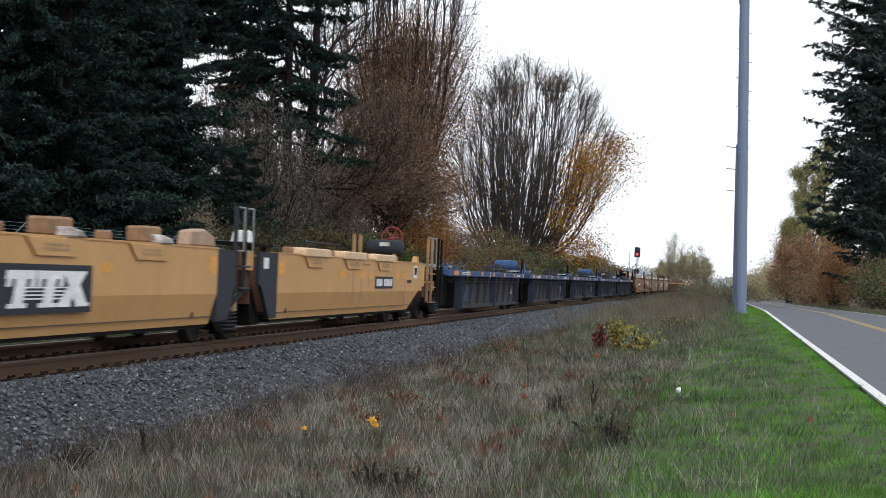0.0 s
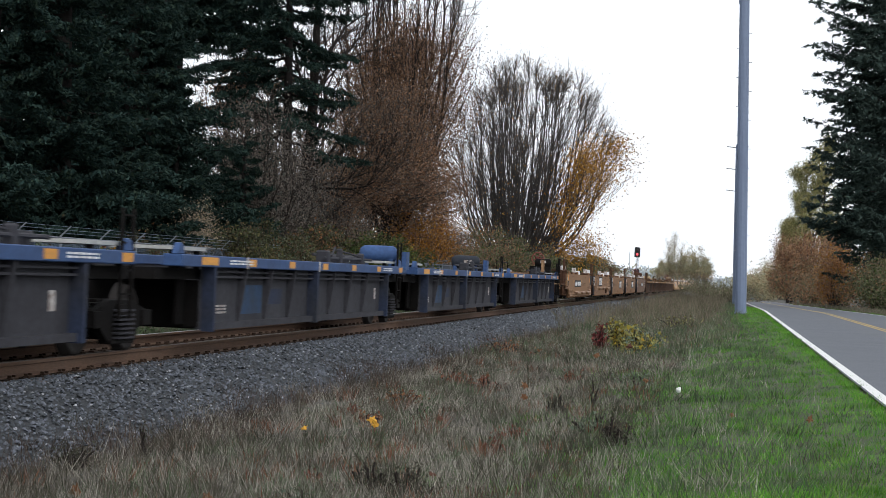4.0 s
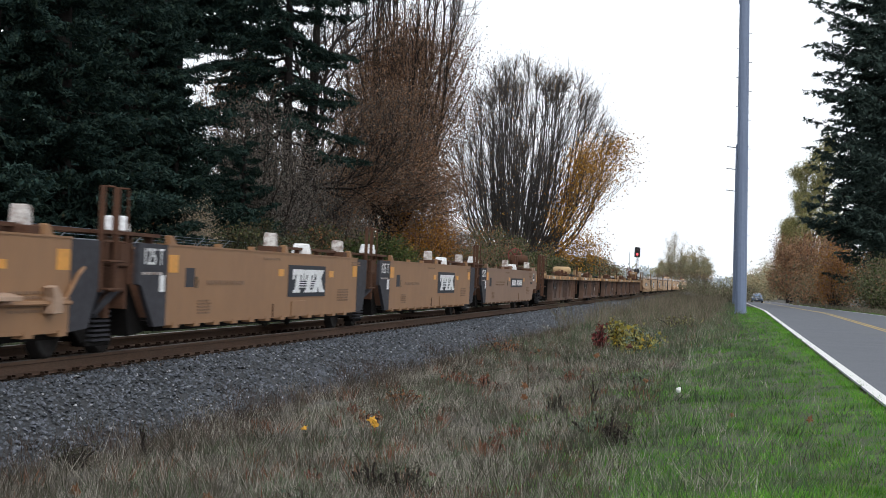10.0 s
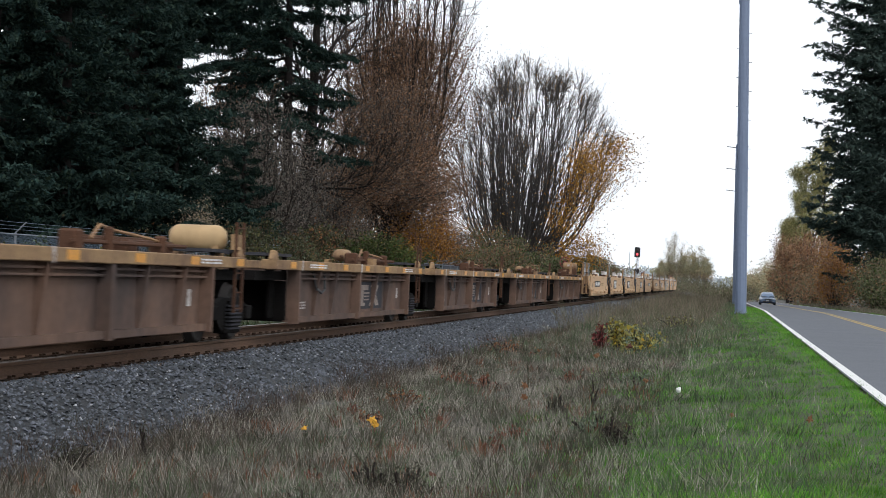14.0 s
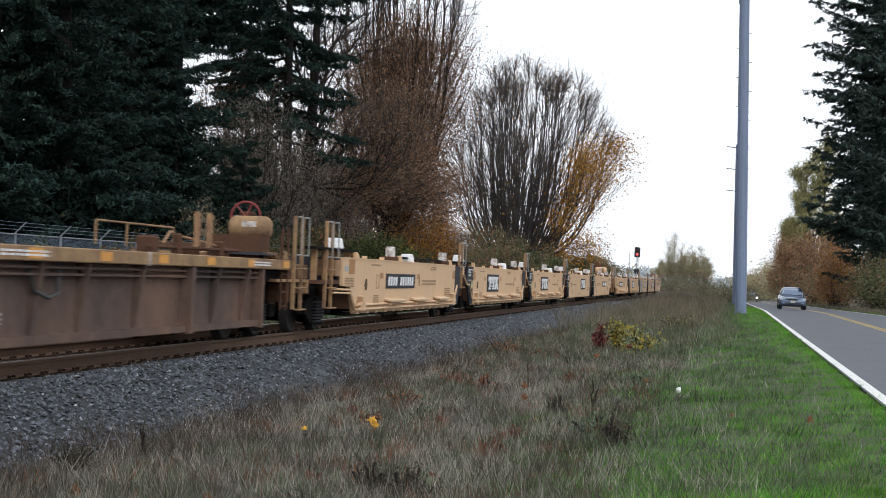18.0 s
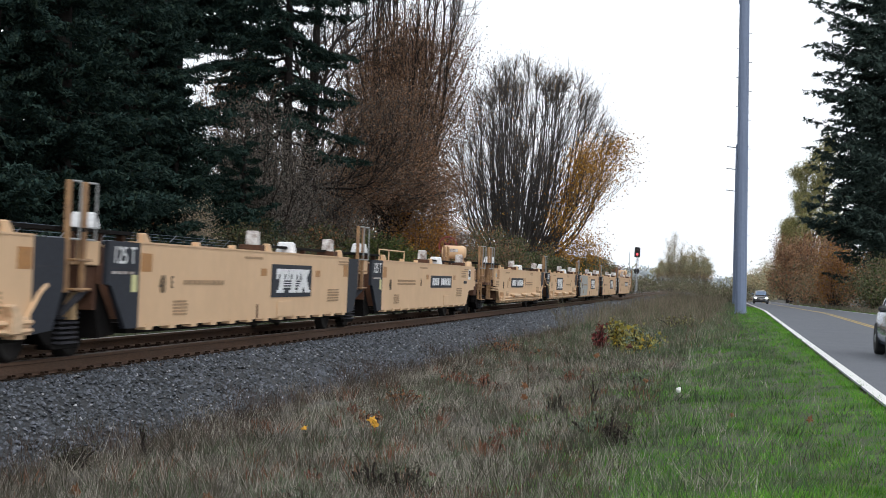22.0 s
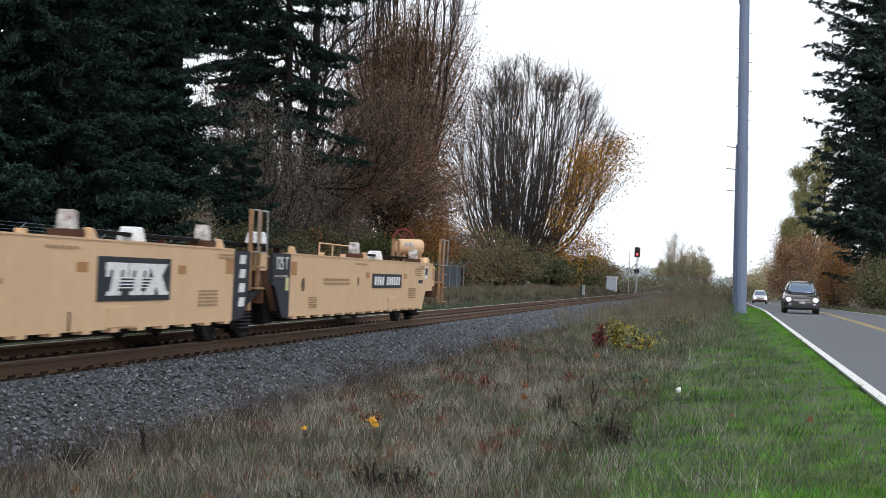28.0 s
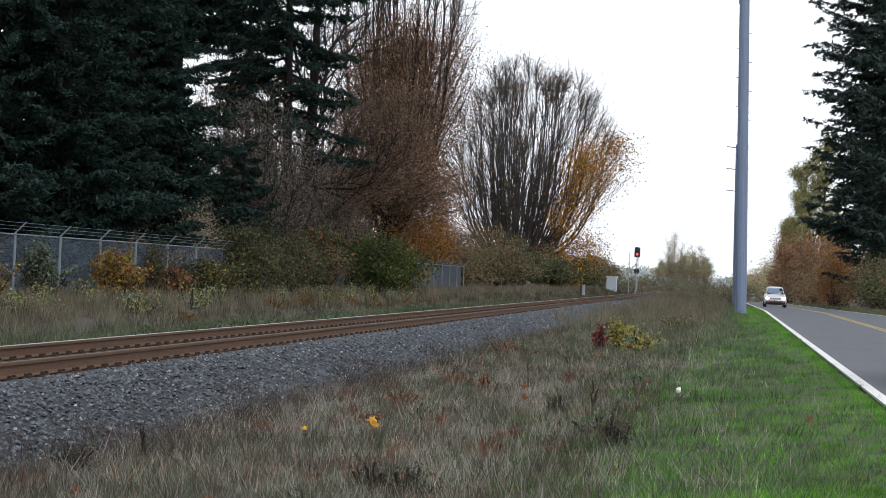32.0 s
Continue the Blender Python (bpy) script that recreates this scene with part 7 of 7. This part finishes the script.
CREEPERS = {"R": ([(LEAF_DULL_RED, 0.7), (RUSSET, 0.3)], "low bramble with dull red leaves"), "O": ([(LEAF_ORANGE, 0.6), (RUSSET, 0.4)], "low bramble with orange-brown leaves"),
            "S": ([(LEAF_SAGE, 0.7), (DULL_GREEN, 0.3)], "grey-green leafy weed in the ditch"), "G": ([(DULL_GREEN, 1.0)], "small dull green weed in the ditch"), "Y": ([(LEAF_OLIVE, 0.6), (LEAF_PALE, 0.4)], "yellow-green weeds in dry grass")}
for i, (x, y, w, h, k) in enumerate([(-4.0, 19.1, 0.22, 0.2, 'O'), (-4.36, 22.9, 0.4, 0.24, 'O'), (-4.55, 20.6, 0.2, 0.2, 'R'), (-4.43, 28.0, 0.4, 0.3, 'R'), (-3.75, 27.2, 0.3, 0.28, 'R'), (-2.18, 18.2, 0.24, 0.2, 'R'), (-2.16, 16.1, 0.2, 0.2, 'R'), (-3.36, 14.0, 0.15, 0.18, 'R'), (-3.44, 11.0, 0.18, 0.14, 'O'), (-2.57, 29.0, 0.3, 0.28, 'R'), (-1.3, 17.8, 0.45, 0.26, 'S'), (-1.27, 25.8, 0.4, 0.3, 'S'), (-2.95, 12.0, 0.3, 0.22, 'S'), (-3.74, 21.1, 0.25, 0.2, 'G'), (-5.01, 39.6, 0.8, 0.4, 'O'), (-1.5, 61.4, 1.0, 0.6, 'Y')]):
    shrub("creeper", 260 + i, x, y, w, w, h, CREEPERS[k][0], CREEPERS[k][1], 150, 0.03 + 0.0008 * y, 10, "leafy weeds in the ditch", "weed")

def fallen_leaf(x, y, size, material, label, seed, z=0.1):
    """A curled, lobed maple leaf caught among the stems."""
    r = np.random.default_rng(seed)
    bm = bmesh.new()
    n = 11
    c = bm.verts.new((0, 0, 0.01))
    ring = []
    for i in range(n):
        a = 2 * math.pi * i / n
        k = size * (1.0 if i % 2 == 0 else 0.55) * (0.75 + 0.5 * r.uniform())
        ring.append(bm.verts.new((math.cos(a) * k, math.sin(a) * k, r.normal() * size * 0.22)))
    for i in range(n):
        bm.faces.new((c, ring[i], ring[(i + 1) % n]))
    for f in bmesh.ops.extrude_face_region(bm, geom=bm.faces[:])["geom"]:
        if isinstance(f, bmesh.types.BMVert):
            f.co.z += 0.003
    ob = new("fallen_leaf", mesh_of("fallen_leaf", bm, material))
    ob.matrix_basis = pose(x, y, float(ground_z(x, y)) + z, 62 + 20 * r.normal(), 0, 20 * r.normal())
    return tagged(ob, label, "leaf", "fallen leaves")


for i, (x, y, s, m, z) in enumerate(((-4.2, 16.9, 0.045, LEAF_GOLD_BRIGHT, 0.22), (-3.62, 17.5, 0.055, LEAF_GOLD_BRIGHT, 0.24), (-3.57, 17.4, 0.045, LEAF_GOLD_BRIGHT, 0.2), (-4.85, 12.4, 0.07, LEAF_ORANGE, 0.12), (-3.75, 12.2, 0.05, LEAF_ORANGE, 0.08),
                                     (-2.3, 13.6, 0.04, LEAF_DULL_RED, 0.15), (0.87, 17.6, 0.045, LEAF_ORANGE, 0.08), (-3.2, 19.3, 0.04, LEAF_DULL_RED, 0.2), (-2.55, 22, 0.05, LEAF_ORANGE, 0.22), (-2.9, 25, 0.06, LEAF_ORANGE, 0.25), (0.1, 19.0, 0.035, LEAF_ORANGE, 0.06), (-1.1, 24.5, 0.05, LEAF_ORANGE, 0.15), (-2.45, 33, 0.08, LEAF_ORANGE, 0.3), (-2.0, 36, 0.08, LEAF_DULL_RED, 0.3))):
    fallen_leaf(x, y, s, m, "curled %s maple leaf caught in the grass" % ("golden" if m is LEAF_GOLD_BRIGHT else "orange-brown"), 300 + i, z)

litter = thing("crumpled_paper", "small crumpled white paper in the grass", "litter", m=pose(-0.58, 22.6, float(ground_z(-0.58, 22.6)) + 0.1))
bm = bmesh.new()
bmesh.ops.create_icosphere(bm, subdivisions=2, radius=0.038)
for v in bm.verts:
    v.co *= 1 + 0.5 * noise.noise(v.co * 40)
part("paper", bm, WHITE, litter)

for i, (x, y, h) in enumerate(((-1.62, 21.5, 0.5), (-2.0, 20.9, 0.32), (-2.75, 13.4, 0.34), (-2.4, 13.1, 0.3), (-1.0, 16.2, 0.34), (-5.3, 15.2, 0.42), (-5.6, 14.2, 0.3))):
    shrub("dead_stalk", 320 + i, x, y, 0.08 if i in (0, 5) else 0.26, 0.16, h, [(WEED, 1.0)], "dark upright dead weed stalk", 60 if i in (0, 5) else 420, 0.03, 3 if i in (0, 5) else 16, "dead stalks", "weed")

# ---------------------------------------------------------------- fence
FENCE_X = -18.3
fence = thing("chain_link_fence", "galvanised chain-link fence with barbed wire on slanted arms", "fence", m=pose(FENCE_X, 0, 0))
FENCE_Y = [32.6 + 3.05 * i for i in range(29)]
for y in FENCE_Y:
    bm = bmesh.new()
    rod(bm, (0, y, -0.2), (0, y, 1.84), 0.035, sides=8)
    p = part("post", bm, FENCE_STEEL, fence)
    bm = bmesh.new()
    rod(bm, (0, y, 1.84), (0.28, y + 0.02, 2.12), 0.02, sides=6)
    part("barbed_wire_arm", bm, FENCE_STEEL, p)
segs = [(0, FENCE_Y[0], 1.8, 0, FENCE_Y[-1], 1.8, 0.022, 0.022)]
v, f = tubes(segs, 6)
ob = new("top_rail", np_mesh("top_rail", v, f, FENCE_STEEL))
ob.parent = fence
segs = []
for k in range(3):
    o = 0.08 + 0.09 * k
    for a, b in zip(FENCE_Y, FENCE_Y[1:]):
        segs.append((o, a, 1.84 + o, o, b, 1.84 + o, 0.006, 0.006))
v, f = tubes(segs, 4)
ob = new("barbed_wire", np_mesh("barbed_wire", v, f, WIRE))
ob.parent = fence
segs = []
hz = 1.75
y = FENCE_Y[0] - hz
while y < 94:
    segs.append((0.0, y, 0.05, 0.0, y + hz, 1.8, 0.0032, 0.0032))
    segs.append((0.006, y + hz, 0.05, 0.006, y, 1.8, 0.0032, 0.0032))
    y += 0.06
v, f = tubes(segs, 3)
ob = new("mesh_wire", np_mesh("mesh_wire", v, f, WIRE))
ob.parent = fence
tagged(ob, "woven diamond wire mesh")
bm = bmesh.new()
box(bm, -0.02, 0.0, 0, 0.145, 0.1, 1.86)
SLAT_MESH = mesh_of("slat", bm, SLAT_BLUE)
for i in range(150):
    s = new("slat", SLAT_MESH)
    s.parent, s.location = fence, (-0.02 + 0.004 * (i % 2), 94.2 + i * 0.151, 0)

# ---------------------------------------------------------------- power pole
pole = thing("power_pole", "tall tapered blue-grey steel transmission pole", "utility pole", m=pose(0.68, 86.5, -0.18, 0, -1.45, 0))
bm = bmesh.new()
lathe(bm, [(0.36, -0.6), (0.33, 0.0), (0.325, 0.12), (0.29, 0.13), (0.288, 3.0), (0.255, 13), (0.21, 26)], "z", sides=12)
part("shaft", bm, POLE_PAINT, pole)
bm = bmesh.new()
box(bm, -0.3, 0.5, -0.14, 0.14, 16.02, 16.2)
box(bm, -0.28, -0.05, -0.05, 0.05, 15.6, 16.02)
part("crossarm_bracket", bm, POLE_PAINT, pole)
for k in range(9):
    bm = bmesh.new()
    z = 2.5 + k * 1.45
    rod(bm, (0.25, 0, z), (0.4, 0, z), 0.014, sides=6)
    rod(bm, (-0.25, 0, z + 0.7), (-0.36, 0, z + 0.7), 0.014, sides=6)
    part("climbing_peg", bm, STEEL, pole)

far_pole = thing("power_pole", "distant blue-grey steel pole with standoff insulators", "utility pole", m=pose(0.86, 182, -0.75, 0, -1.3, 0))
bm = bmesh.new()
lathe(bm, [(0.34, -0.4), (0.32, 0.0), (0.28, 8), (0.2, 16.9), (0.05, 17.0)], "z", sides=12)
part("shaft", bm, POLE_PAINT, far_pole)
for z in (16.6, 14.3, 12.0):
    for s in (-1, 1):
        bm = bmesh.new()
        rod(bm, (0.2 * s, 0, z), (1.15 * s, 0, z + 0.12), 0.045, sides=6)
        part("insulator", bm, STEEL, far_pole)

# ---------------------------------------------------------------- signal and trackside boxes
sig = thing("railway_signal", "railway signal mast, lit red head above a dark head", "railway signal", m=pose(-11.5, 217.5, -0.45))
bm = bmesh.new()
rod(bm, (0, 0, 0), (0, 0, 5.4), 0.075, 0.065, sides=12)
part("mast", bm, STEEL, sig)
boxes_part("base", [(-0.3, 0.3, -0.3, 0.3, -0.05, 0.35)], CONCRETE, sig, "concrete base", 0.02)
for z, lit in ((5.45, True), (3.05, False)):
    bm = bmesh.new()
    if lit:
        prism(bm, [(-0.02, -0.65), (0.14, -0.65), (0.14, 0.65), (-0.02, 0.65)], -0.2, 0.2)
        box(bm, -0.36, 0.36, -0.06, -0.03, z - 0.62 - z, 0.62)
        head = part("signal_head", bm, PLASTIC, sig, "tall black signal head")
        head.location = (0, 0, z)
        for k, m in ((0.3, PLASTIC), (-0.25, LAMP_RED)):
            bm = bmesh.new()
            lathe(bm, [(0.13, -0.1), (0.13, -0.16), (0.02, -0.175)], "y", (0, 0, k), 16)
            part("lens", bm, m, head, "glowing red lens" if m is LAMP_RED else "dark lens", smooth=True)
    else:
        lathe(bm, [(0.36, -0.06), (0.36, -0.02), (0.12, 0.1)], "y", (0, 0, 0), 20)
        head = part("signal_head", bm, PLASTIC, sig, "round black signal target")
        head.location = (0, 0, z)
        bm = bmesh.new()
        lathe(bm, [(0.12, -0.06), (0.12, -0.12), (0.02, -0.13)], "y", (0, 0, 0), 14)
        part("lens", bm, PLASTIC, head)
bm = bmesh.new()
for x in (-0.16, 0.16):
    rod(bm, (x, 0.3, 0), (x, 0.3, 5.0), 0.02, sides=5)
for k in range(16):
    rod(bm, (-0.16, 0.3, 0.3 + 0.3 * k), (0.16, 0.3, 0.3 + 0.3 * k), 0.014, sides=5)
part("ladder", bm, STEEL, sig, "rear ladder")
ant = thing("radio_mast", "thin grey radio mast by the signal", "mast", m=pose(-12.2, 213, -0.45))
bm = bmesh.new()
rod(bm, (0, 0, 0), (0, 0, 5.1), 0.05, 0.03, sides=8)
part("tube", bm, STEEL, ant)
boxes_part("antenna", [(-0.03, 0.03, -0.03, 0.03, 5.1, 5.4)], STEEL, ant)
hut = thing("equipment_hut", "pale blue-grey metal signal equipment cabinet with white roof", "cabinet", m=pose(-14.5, 216, float(ground_z(-14.5, 216))))
boxes_part("body", [(-0.62, 0.62, -0.6, 0.6, 0.0, 1.85)], CABINET, hut, "", 0.02)
boxes_part("roof", [(-0.74, 0.74, -0.72, 0.72, 1.85, 1.98)], WHITE, hut, "white overhanging roof", 0.02)
boxes_part("door", [(-0.5, 0.5, -0.625, -0.6, 0.1, 1.75)], CABINET, hut, "", 0.005)
post = thing("marker_post", "short black trackside post with a grey box", "post", m=pose(-12.3, 145.5, float(ground_z(-12.3, 145.5))))
boxes_part("post", [(-0.14, 0.02, -0.08, 0.08, 0, 1.3)], PLASTIC, post, "", 0.01)
boxes_part("box", [(0.06, 0.28, -0.1, 0.1, 0.45, 1.32)], STEEL, post, "grey box", 0.01)


# ---------------------------------------------------------------- road vehicles
def loft(bm, sections):
    """Skin rings of equal length; each ring is a list of points."""
    rings = [[bm.verts.new(p) for p in ring] for ring in sections]
    k = len(rings[0])
    for a, b in zip(rings, rings[1:]):
        for i in range(k):
            bm.faces.new((a[i], a[(i + 1) % k], b[(i + 1) % k], b[i]))
    bm.faces.new(list(reversed(rings[0])))
    bm.faces.new(rings[-1])


def vehicle(kind, paint, lit, label, suv=False, low_paint=None):
    """A car that faces -y, wheels on z = 0."""
    c = thing(kind, label, "car")
    W, H = (0.9, 1.68) if suv else (0.86, 1.42)
    hood = 1.0 if suv else 0.86
    nose = 0.66 if suv else 0.6
    L0, L1 = -2.2, 2.2
    belt = hood + 0.06

    def ring(y, zb, zt, w, tuck=0.08):
        return [(-w + 0.05, y, zb), (w - 0.05, y, zb), (w, y, zb + 0.14), (w, y, (zb + zt) / 2), (w - tuck * 0.6, y, zt - 0.05), (w - tuck - 0.06, y, zt), (-w + tuck + 0.06, y, zt), (-w + tuck * 0.6, y, zt - 0.05), (-w, y, (zb + zt) / 2), (-w, y, zb + 0.14)]

    bm = bmesh.new()
    loft(bm, [ring(L0, 0.32, nose + 0.02, W * 0.8), ring(L0 + 0.12, 0.26, nose + 0.12, W * 0.92), ring(L0 + 0.45, 0.24, hood - 0.08, W * 0.99), ring(-0.95, 0.24, hood, W), ring(0.2, 0.24, belt, W), ring(1.5, 0.24, belt, W),
              ring(L1 - 0.15, 0.28, belt - 0.02, W * 0.95), ring(L1, 0.36, belt - 0.15, W * 0.85)])
    body = part("body", bm, paint, c, smooth=True)
    # rounded cabin: level, front, rear and half width of each ring
    tail = 0.35 if suv else 0.0
    levels = [(hood - 0.06, -1.08, 2.02, W * 0.93), (hood + 0.02, -1.0, 1.98, W * 0.92), (hood + (H - hood) * 0.5, -0.62, 1.72 + tail * 0.5, W * 0.84), (H - 0.1, -0.24, 1.3 + tail, W * 0.72), (H - 0.03, -0.05, 1.12 + tail, W * 0.64), (H, 0.25, 0.8 + tail, W * 0.42)]

    def shell(f, ang, out=0.0):
        zs = [q[0] for q in levels]
        z = zs[0] + f * (zs[-1] - zs[0])
        yf, yr, hw = (float(np.interp(z, zs, [q[k] for q in levels])) for k in (1, 2, 3))
        cx, sy = math.cos(ang), math.sin(ang)
        px = (hw + out) * math.copysign(abs(cx) ** 0.5, cx)
        return (px, (yf + yr) / 2 + ((yr - yf) / 2 + out) * math.copysign(abs(sy) ** 0.5, sy), z)
    fs = [(q[0] - levels[0][0]) / (H - levels[0][0]) for q in levels]
    bm = bmesh.new()
    loft(bm, [[shell(f, 2 * math.pi * i / 32) for i in range(32)] for f in fs])
    part("cabin", bm, paint, c, smooth=True)

    def pane(name, f0, f1, a0, a1, lab, glass):
        bm = bmesh.new()
        n, rows = 10, [f0 + (f1 - f0) * k / 4 for k in range(5)]
        grid = [[[bm.verts.new(shell(f, math.radians(a0 + (a1 - a0) * i / n), o)) for i in range(n + 1)] for f in rows] for o in (0.012, 0.003)]
        for k in range(4):
            for i in range(n):
                for g in grid:
                    bm.faces.new((g[k][i], g[k][i + 1], g[k + 1][i + 1], g[k + 1][i]))
        edge = [(k, 0) for k in range(4)] + [(4, i) for i in range(n)] + [(k, n) for k in range(4, 0, -1)] + [(0, i) for i in range(n, 0, -1)]
        for p, q in zip(edge, edge[1:] + edge[:1]):
            bm.faces.new((grid[0][p[0]][p[1]], grid[0][q[0]][q[1]], grid[1][q[0]][q[1]], grid[1][p[0]][p[1]]))
        return part(name, bm, glass, c, lab, smooth=True)
    pane("windscreen", 0.16, 0.83, -131, -49, "sky-reflecting windscreen", GLASS)
    pane("rear_window", 0.22, 0.8, 55, 125, "dark rear window", GLASS_DARK)
    bm = bmesh.new()
    for x in (-0.55, 0.05):
        rod(bm, (x, -0.93, hood + 0.06), (x + 0.5, -0.9, hood + 0.1), 0.012, sides=5)
    tagged(part("wiper", bm, PLASTIC, c, "black wiper arms"), kind="stuff")
    for s in (-1, 1):
        mid = 0 if s > 0 else 180
        for a0, a1 in ((-36, -2), (2, 34)):
            pane("side_window", 0.24, 0.78, mid + s * a0, mid + s * a1, "", GLASS_DARK)
        bm = bmesh.new()
        box(bm, s * (W + 0.04) - 0.09, s * (W + 0.04) + 0.09, -0.72, -0.6, hood + 0.03, hood + 0.16)
        part("mirror", bm, PLASTIC, c, bevel=0.04)
        bm = bmesh.new()
        x = s * W * 0.74
        prism(bm, [(L0 + 0.02, nose - 0.02), (L0 + 0.3, nose + 0.0), (L0 + 0.3, nose + 0.15), (L0 + 0.08, nose + 0.11)], x - 0.17, x + 0.17)
        head = part("headlight", bm, LENS, c, "clear headlight", bevel=0.02)
        if lit:
            bm = bmesh.new()
            lathe(bm, [(0.02, -0.02), (0.1, -0.012), (0.1, 0.02)], "y", (x, L0 + 0.02, nose + 0.05), 14)
            part("bulb", bm, HEADLAMP, head, "lit bulb", smooth=True)
        for y in (-1.35, 1.35):
            bm = bmesh.new()
            lathe(bm, [(0.2, -0.1), (0.31, -0.11), (0.335, -0.07), (0.335, 0.07), (0.31, 0.11), (0.2, 0.1)], "x", (0, 0, 0), 22)
            w = part("wheel", bm, TYRE, c, "black tyre")
            w.location = (s * (W - 0.1), y, 0.335)
            bm = bmesh.new()
            lathe(bm, [(0.05, 0.02), (0.2, 0.04), (0.21, 0.1), (0.16, 0.085), (0.05, 0.11)], "x", (0, 0, 0), 16)
            r = part("rim", bm, STEEL, w, "silver rim")
            r.matrix_basis = pose(0, 0, 0, 0, 0, 0 if s > 0 else 180)
    boxes_part("grille", [(-0.44 if suv else -0.3, 0.44 if suv else 0.3, L0 - 0.02, L0 + 0.1, nose - 0.03, nose + 0.1)], PLASTIC, c, "black grille", 0.02)
    boxes_part("grille_bar", [(-0.42, 0.42, L0 - 0.035, L0, nose + 0.03, nose + 0.055)], CHROME if suv else PLASTIC, c)
    boxes_part("bumper", [(-W * 0.86, W * 0.86, L0 - 0.06, L0 + 0.25, 0.27, nose - 0.1)], low_paint or (PLASTIC if suv else paint), c, "front bumper", 0.09)
    boxes_part("air_intake", [(-0.5, 0.5, L0 - 0.075, L0 - 0.05, 0.34, 0.44)], PLASTIC, c)
    boxes_part("number_plate", [(-0.15, 0.15, L0 - 0.08, L0 - 0.06, nose - 0.16, nose - 0.02)], WHITE_WORN if suv else GREY_PAINT, c, "blank plate")
    boxes_part("under_tray", [(-W * 0.8, W * 0.8, L0 + 0.3, L1 - 0.3, 0.2, 0.28)], PLASTIC, c)
    if suv:
        boxes_part("lower_cladding", [(-W * 0.9, W * 0.9, L0 - 0.075, L0 + 0.2, 0.26, 0.42)], PLASTIC, c, "black lower cladding", 0.05)
        for z in (nose - 0.0, nose + 0.075):
            boxes_part("grille_bar", [(-0.4, 0.4, L0 - 0.04, L0, z, z + 0.02)], CHROME, c)
        for s in (-1, 1):
            bm = bmesh.new()
            lathe(bm, [(0.02, -0.03), (0.07, -0.02), (0.075, 0.02)], "y", (s * W * 0.66, L0 - 0.06, 0.46), 12)
            part("fog_lamp", bm, LENS, c, "round fog lamp", smooth=True)
            for y in (-1.35, 1.35):
                bm = bmesh.new()
                arc = [(y + 0.44 * math.cos(a), 0.335 + 0.44 * math.sin(a)) for a in np.linspace(0, math.pi, 9)] + [(y + 0.36 * math.cos(a), 0.335 + 0.36 * math.sin(a)) for a in np.linspace(math.pi, 0, 9)]
                prism(bm, arc, s * (W - 0.05), s * (W + 0.025))
                part("wheel_arch", bm, PLASTIC, c, "black wheel arch trim")
            boxes_part("roof_rail", [(s * 0.55 - 0.02, s * 0.55 + 0.02, -0.1, 1.5, H - 0.02, H + 0.05)], PLASTIC, c, "", 0.01)
    return c


for x, y, lab in ((-14.2, 330, "white van parked far beside the track"), (-12.2, 336, "white car parked far beside the track")):
    v = vehicle("parked_car", CAR_WHITE, False, lab, True)
    v.matrix_basis = pose(x, y, float(ground_z(x, y)) + 0.02, 0, 0, 60)

CARS = [(vehicle("hatchback_car", CAR_BLUE, False, "blue-grey hatchback with unlit headlights"), [(0, 451), (10, 262), (16.5, 140.2), (19, 93), (21.5, 45.3), (22, 34.8), (24, -4), (32, -150)], 0.32),
        (vehicle("sport_utility_car", CAR_DARK, True, "dark brown-grey sport utility car with bright headlights", True), [(0, 640), (20, 255), (25, 150), (28, 91), (30, 58), (31, 41.5), (32, 25)], 0.06),
        (vehicle("pickup_car", CAR_WHITE, True, "white utility car with a red bumper and lit headlights", True, CAR_RED), [(0, 720), (25, 272), (27.5, 226), (32, 142)], 0.0),
        (vehicle("sedan_car", CAR_WHITE, False, "white sedan far down the road"), [(0, 890), (30, 350), (32, 312)], 0.0)]


# ---------------------------------------------------------------- what moves
def motions():
    for car, rows, aside in CARS[:2]:
        t_end = next((t for t, y in rows if y < 30), 32.0)
        for wheel in (o for o in car.children if o.name.startswith("wheel")):
            at = wheel.location.copy()
            times = [0.0] + [t_end - 3 + i / FPS for i in range(90)] + ([32.0] if t_end < 32 else [])
            walk(wheel, [(t, pose(*at, 80.0 * min(max(i - 1, 0), 89))) for i, t in enumerate(times)])
    for unit, y in TRAIN:
        walk(unit, [(t, pose(TRACK_X, y - SPEED * t, 0)) for t in (0, 8, 16, 24, 32)])
    for wheelset, unit, along_y in WHEELSETS:
        y0 = next(y for u, y in TRAIN if u is unit) + along_y
        base = wheelset.location.copy()
        t_in, t_out = max(0.0, (y0 - 62) / SPEED), min(32.0, (y0 - 12) / SPEED)
        if t_out <= t_in:
            continue
        times = [0.0] + [t for t in np.arange(math.ceil(t_in * FPS) / FPS, t_out, 1 / FPS) if t > 0.02] + [32.0]
        turn = lambda t: math.degrees(SPEED * (min(max(t, times[1]), times[-2]) - times[1]) / WHEEL_R)
        walk(wheelset, [(t, pose(*base, turn(t))) for t in times])
    for car, rows, aside in CARS:
        walk(car, [(t, pose(float(road_x(y)) + 1.72 + aside, y, float(road_z(0, y)) + 0.004, math.degrees(-0.0065) if 95 < y < 515 else 0.0)) for t, y in rows])


motions()
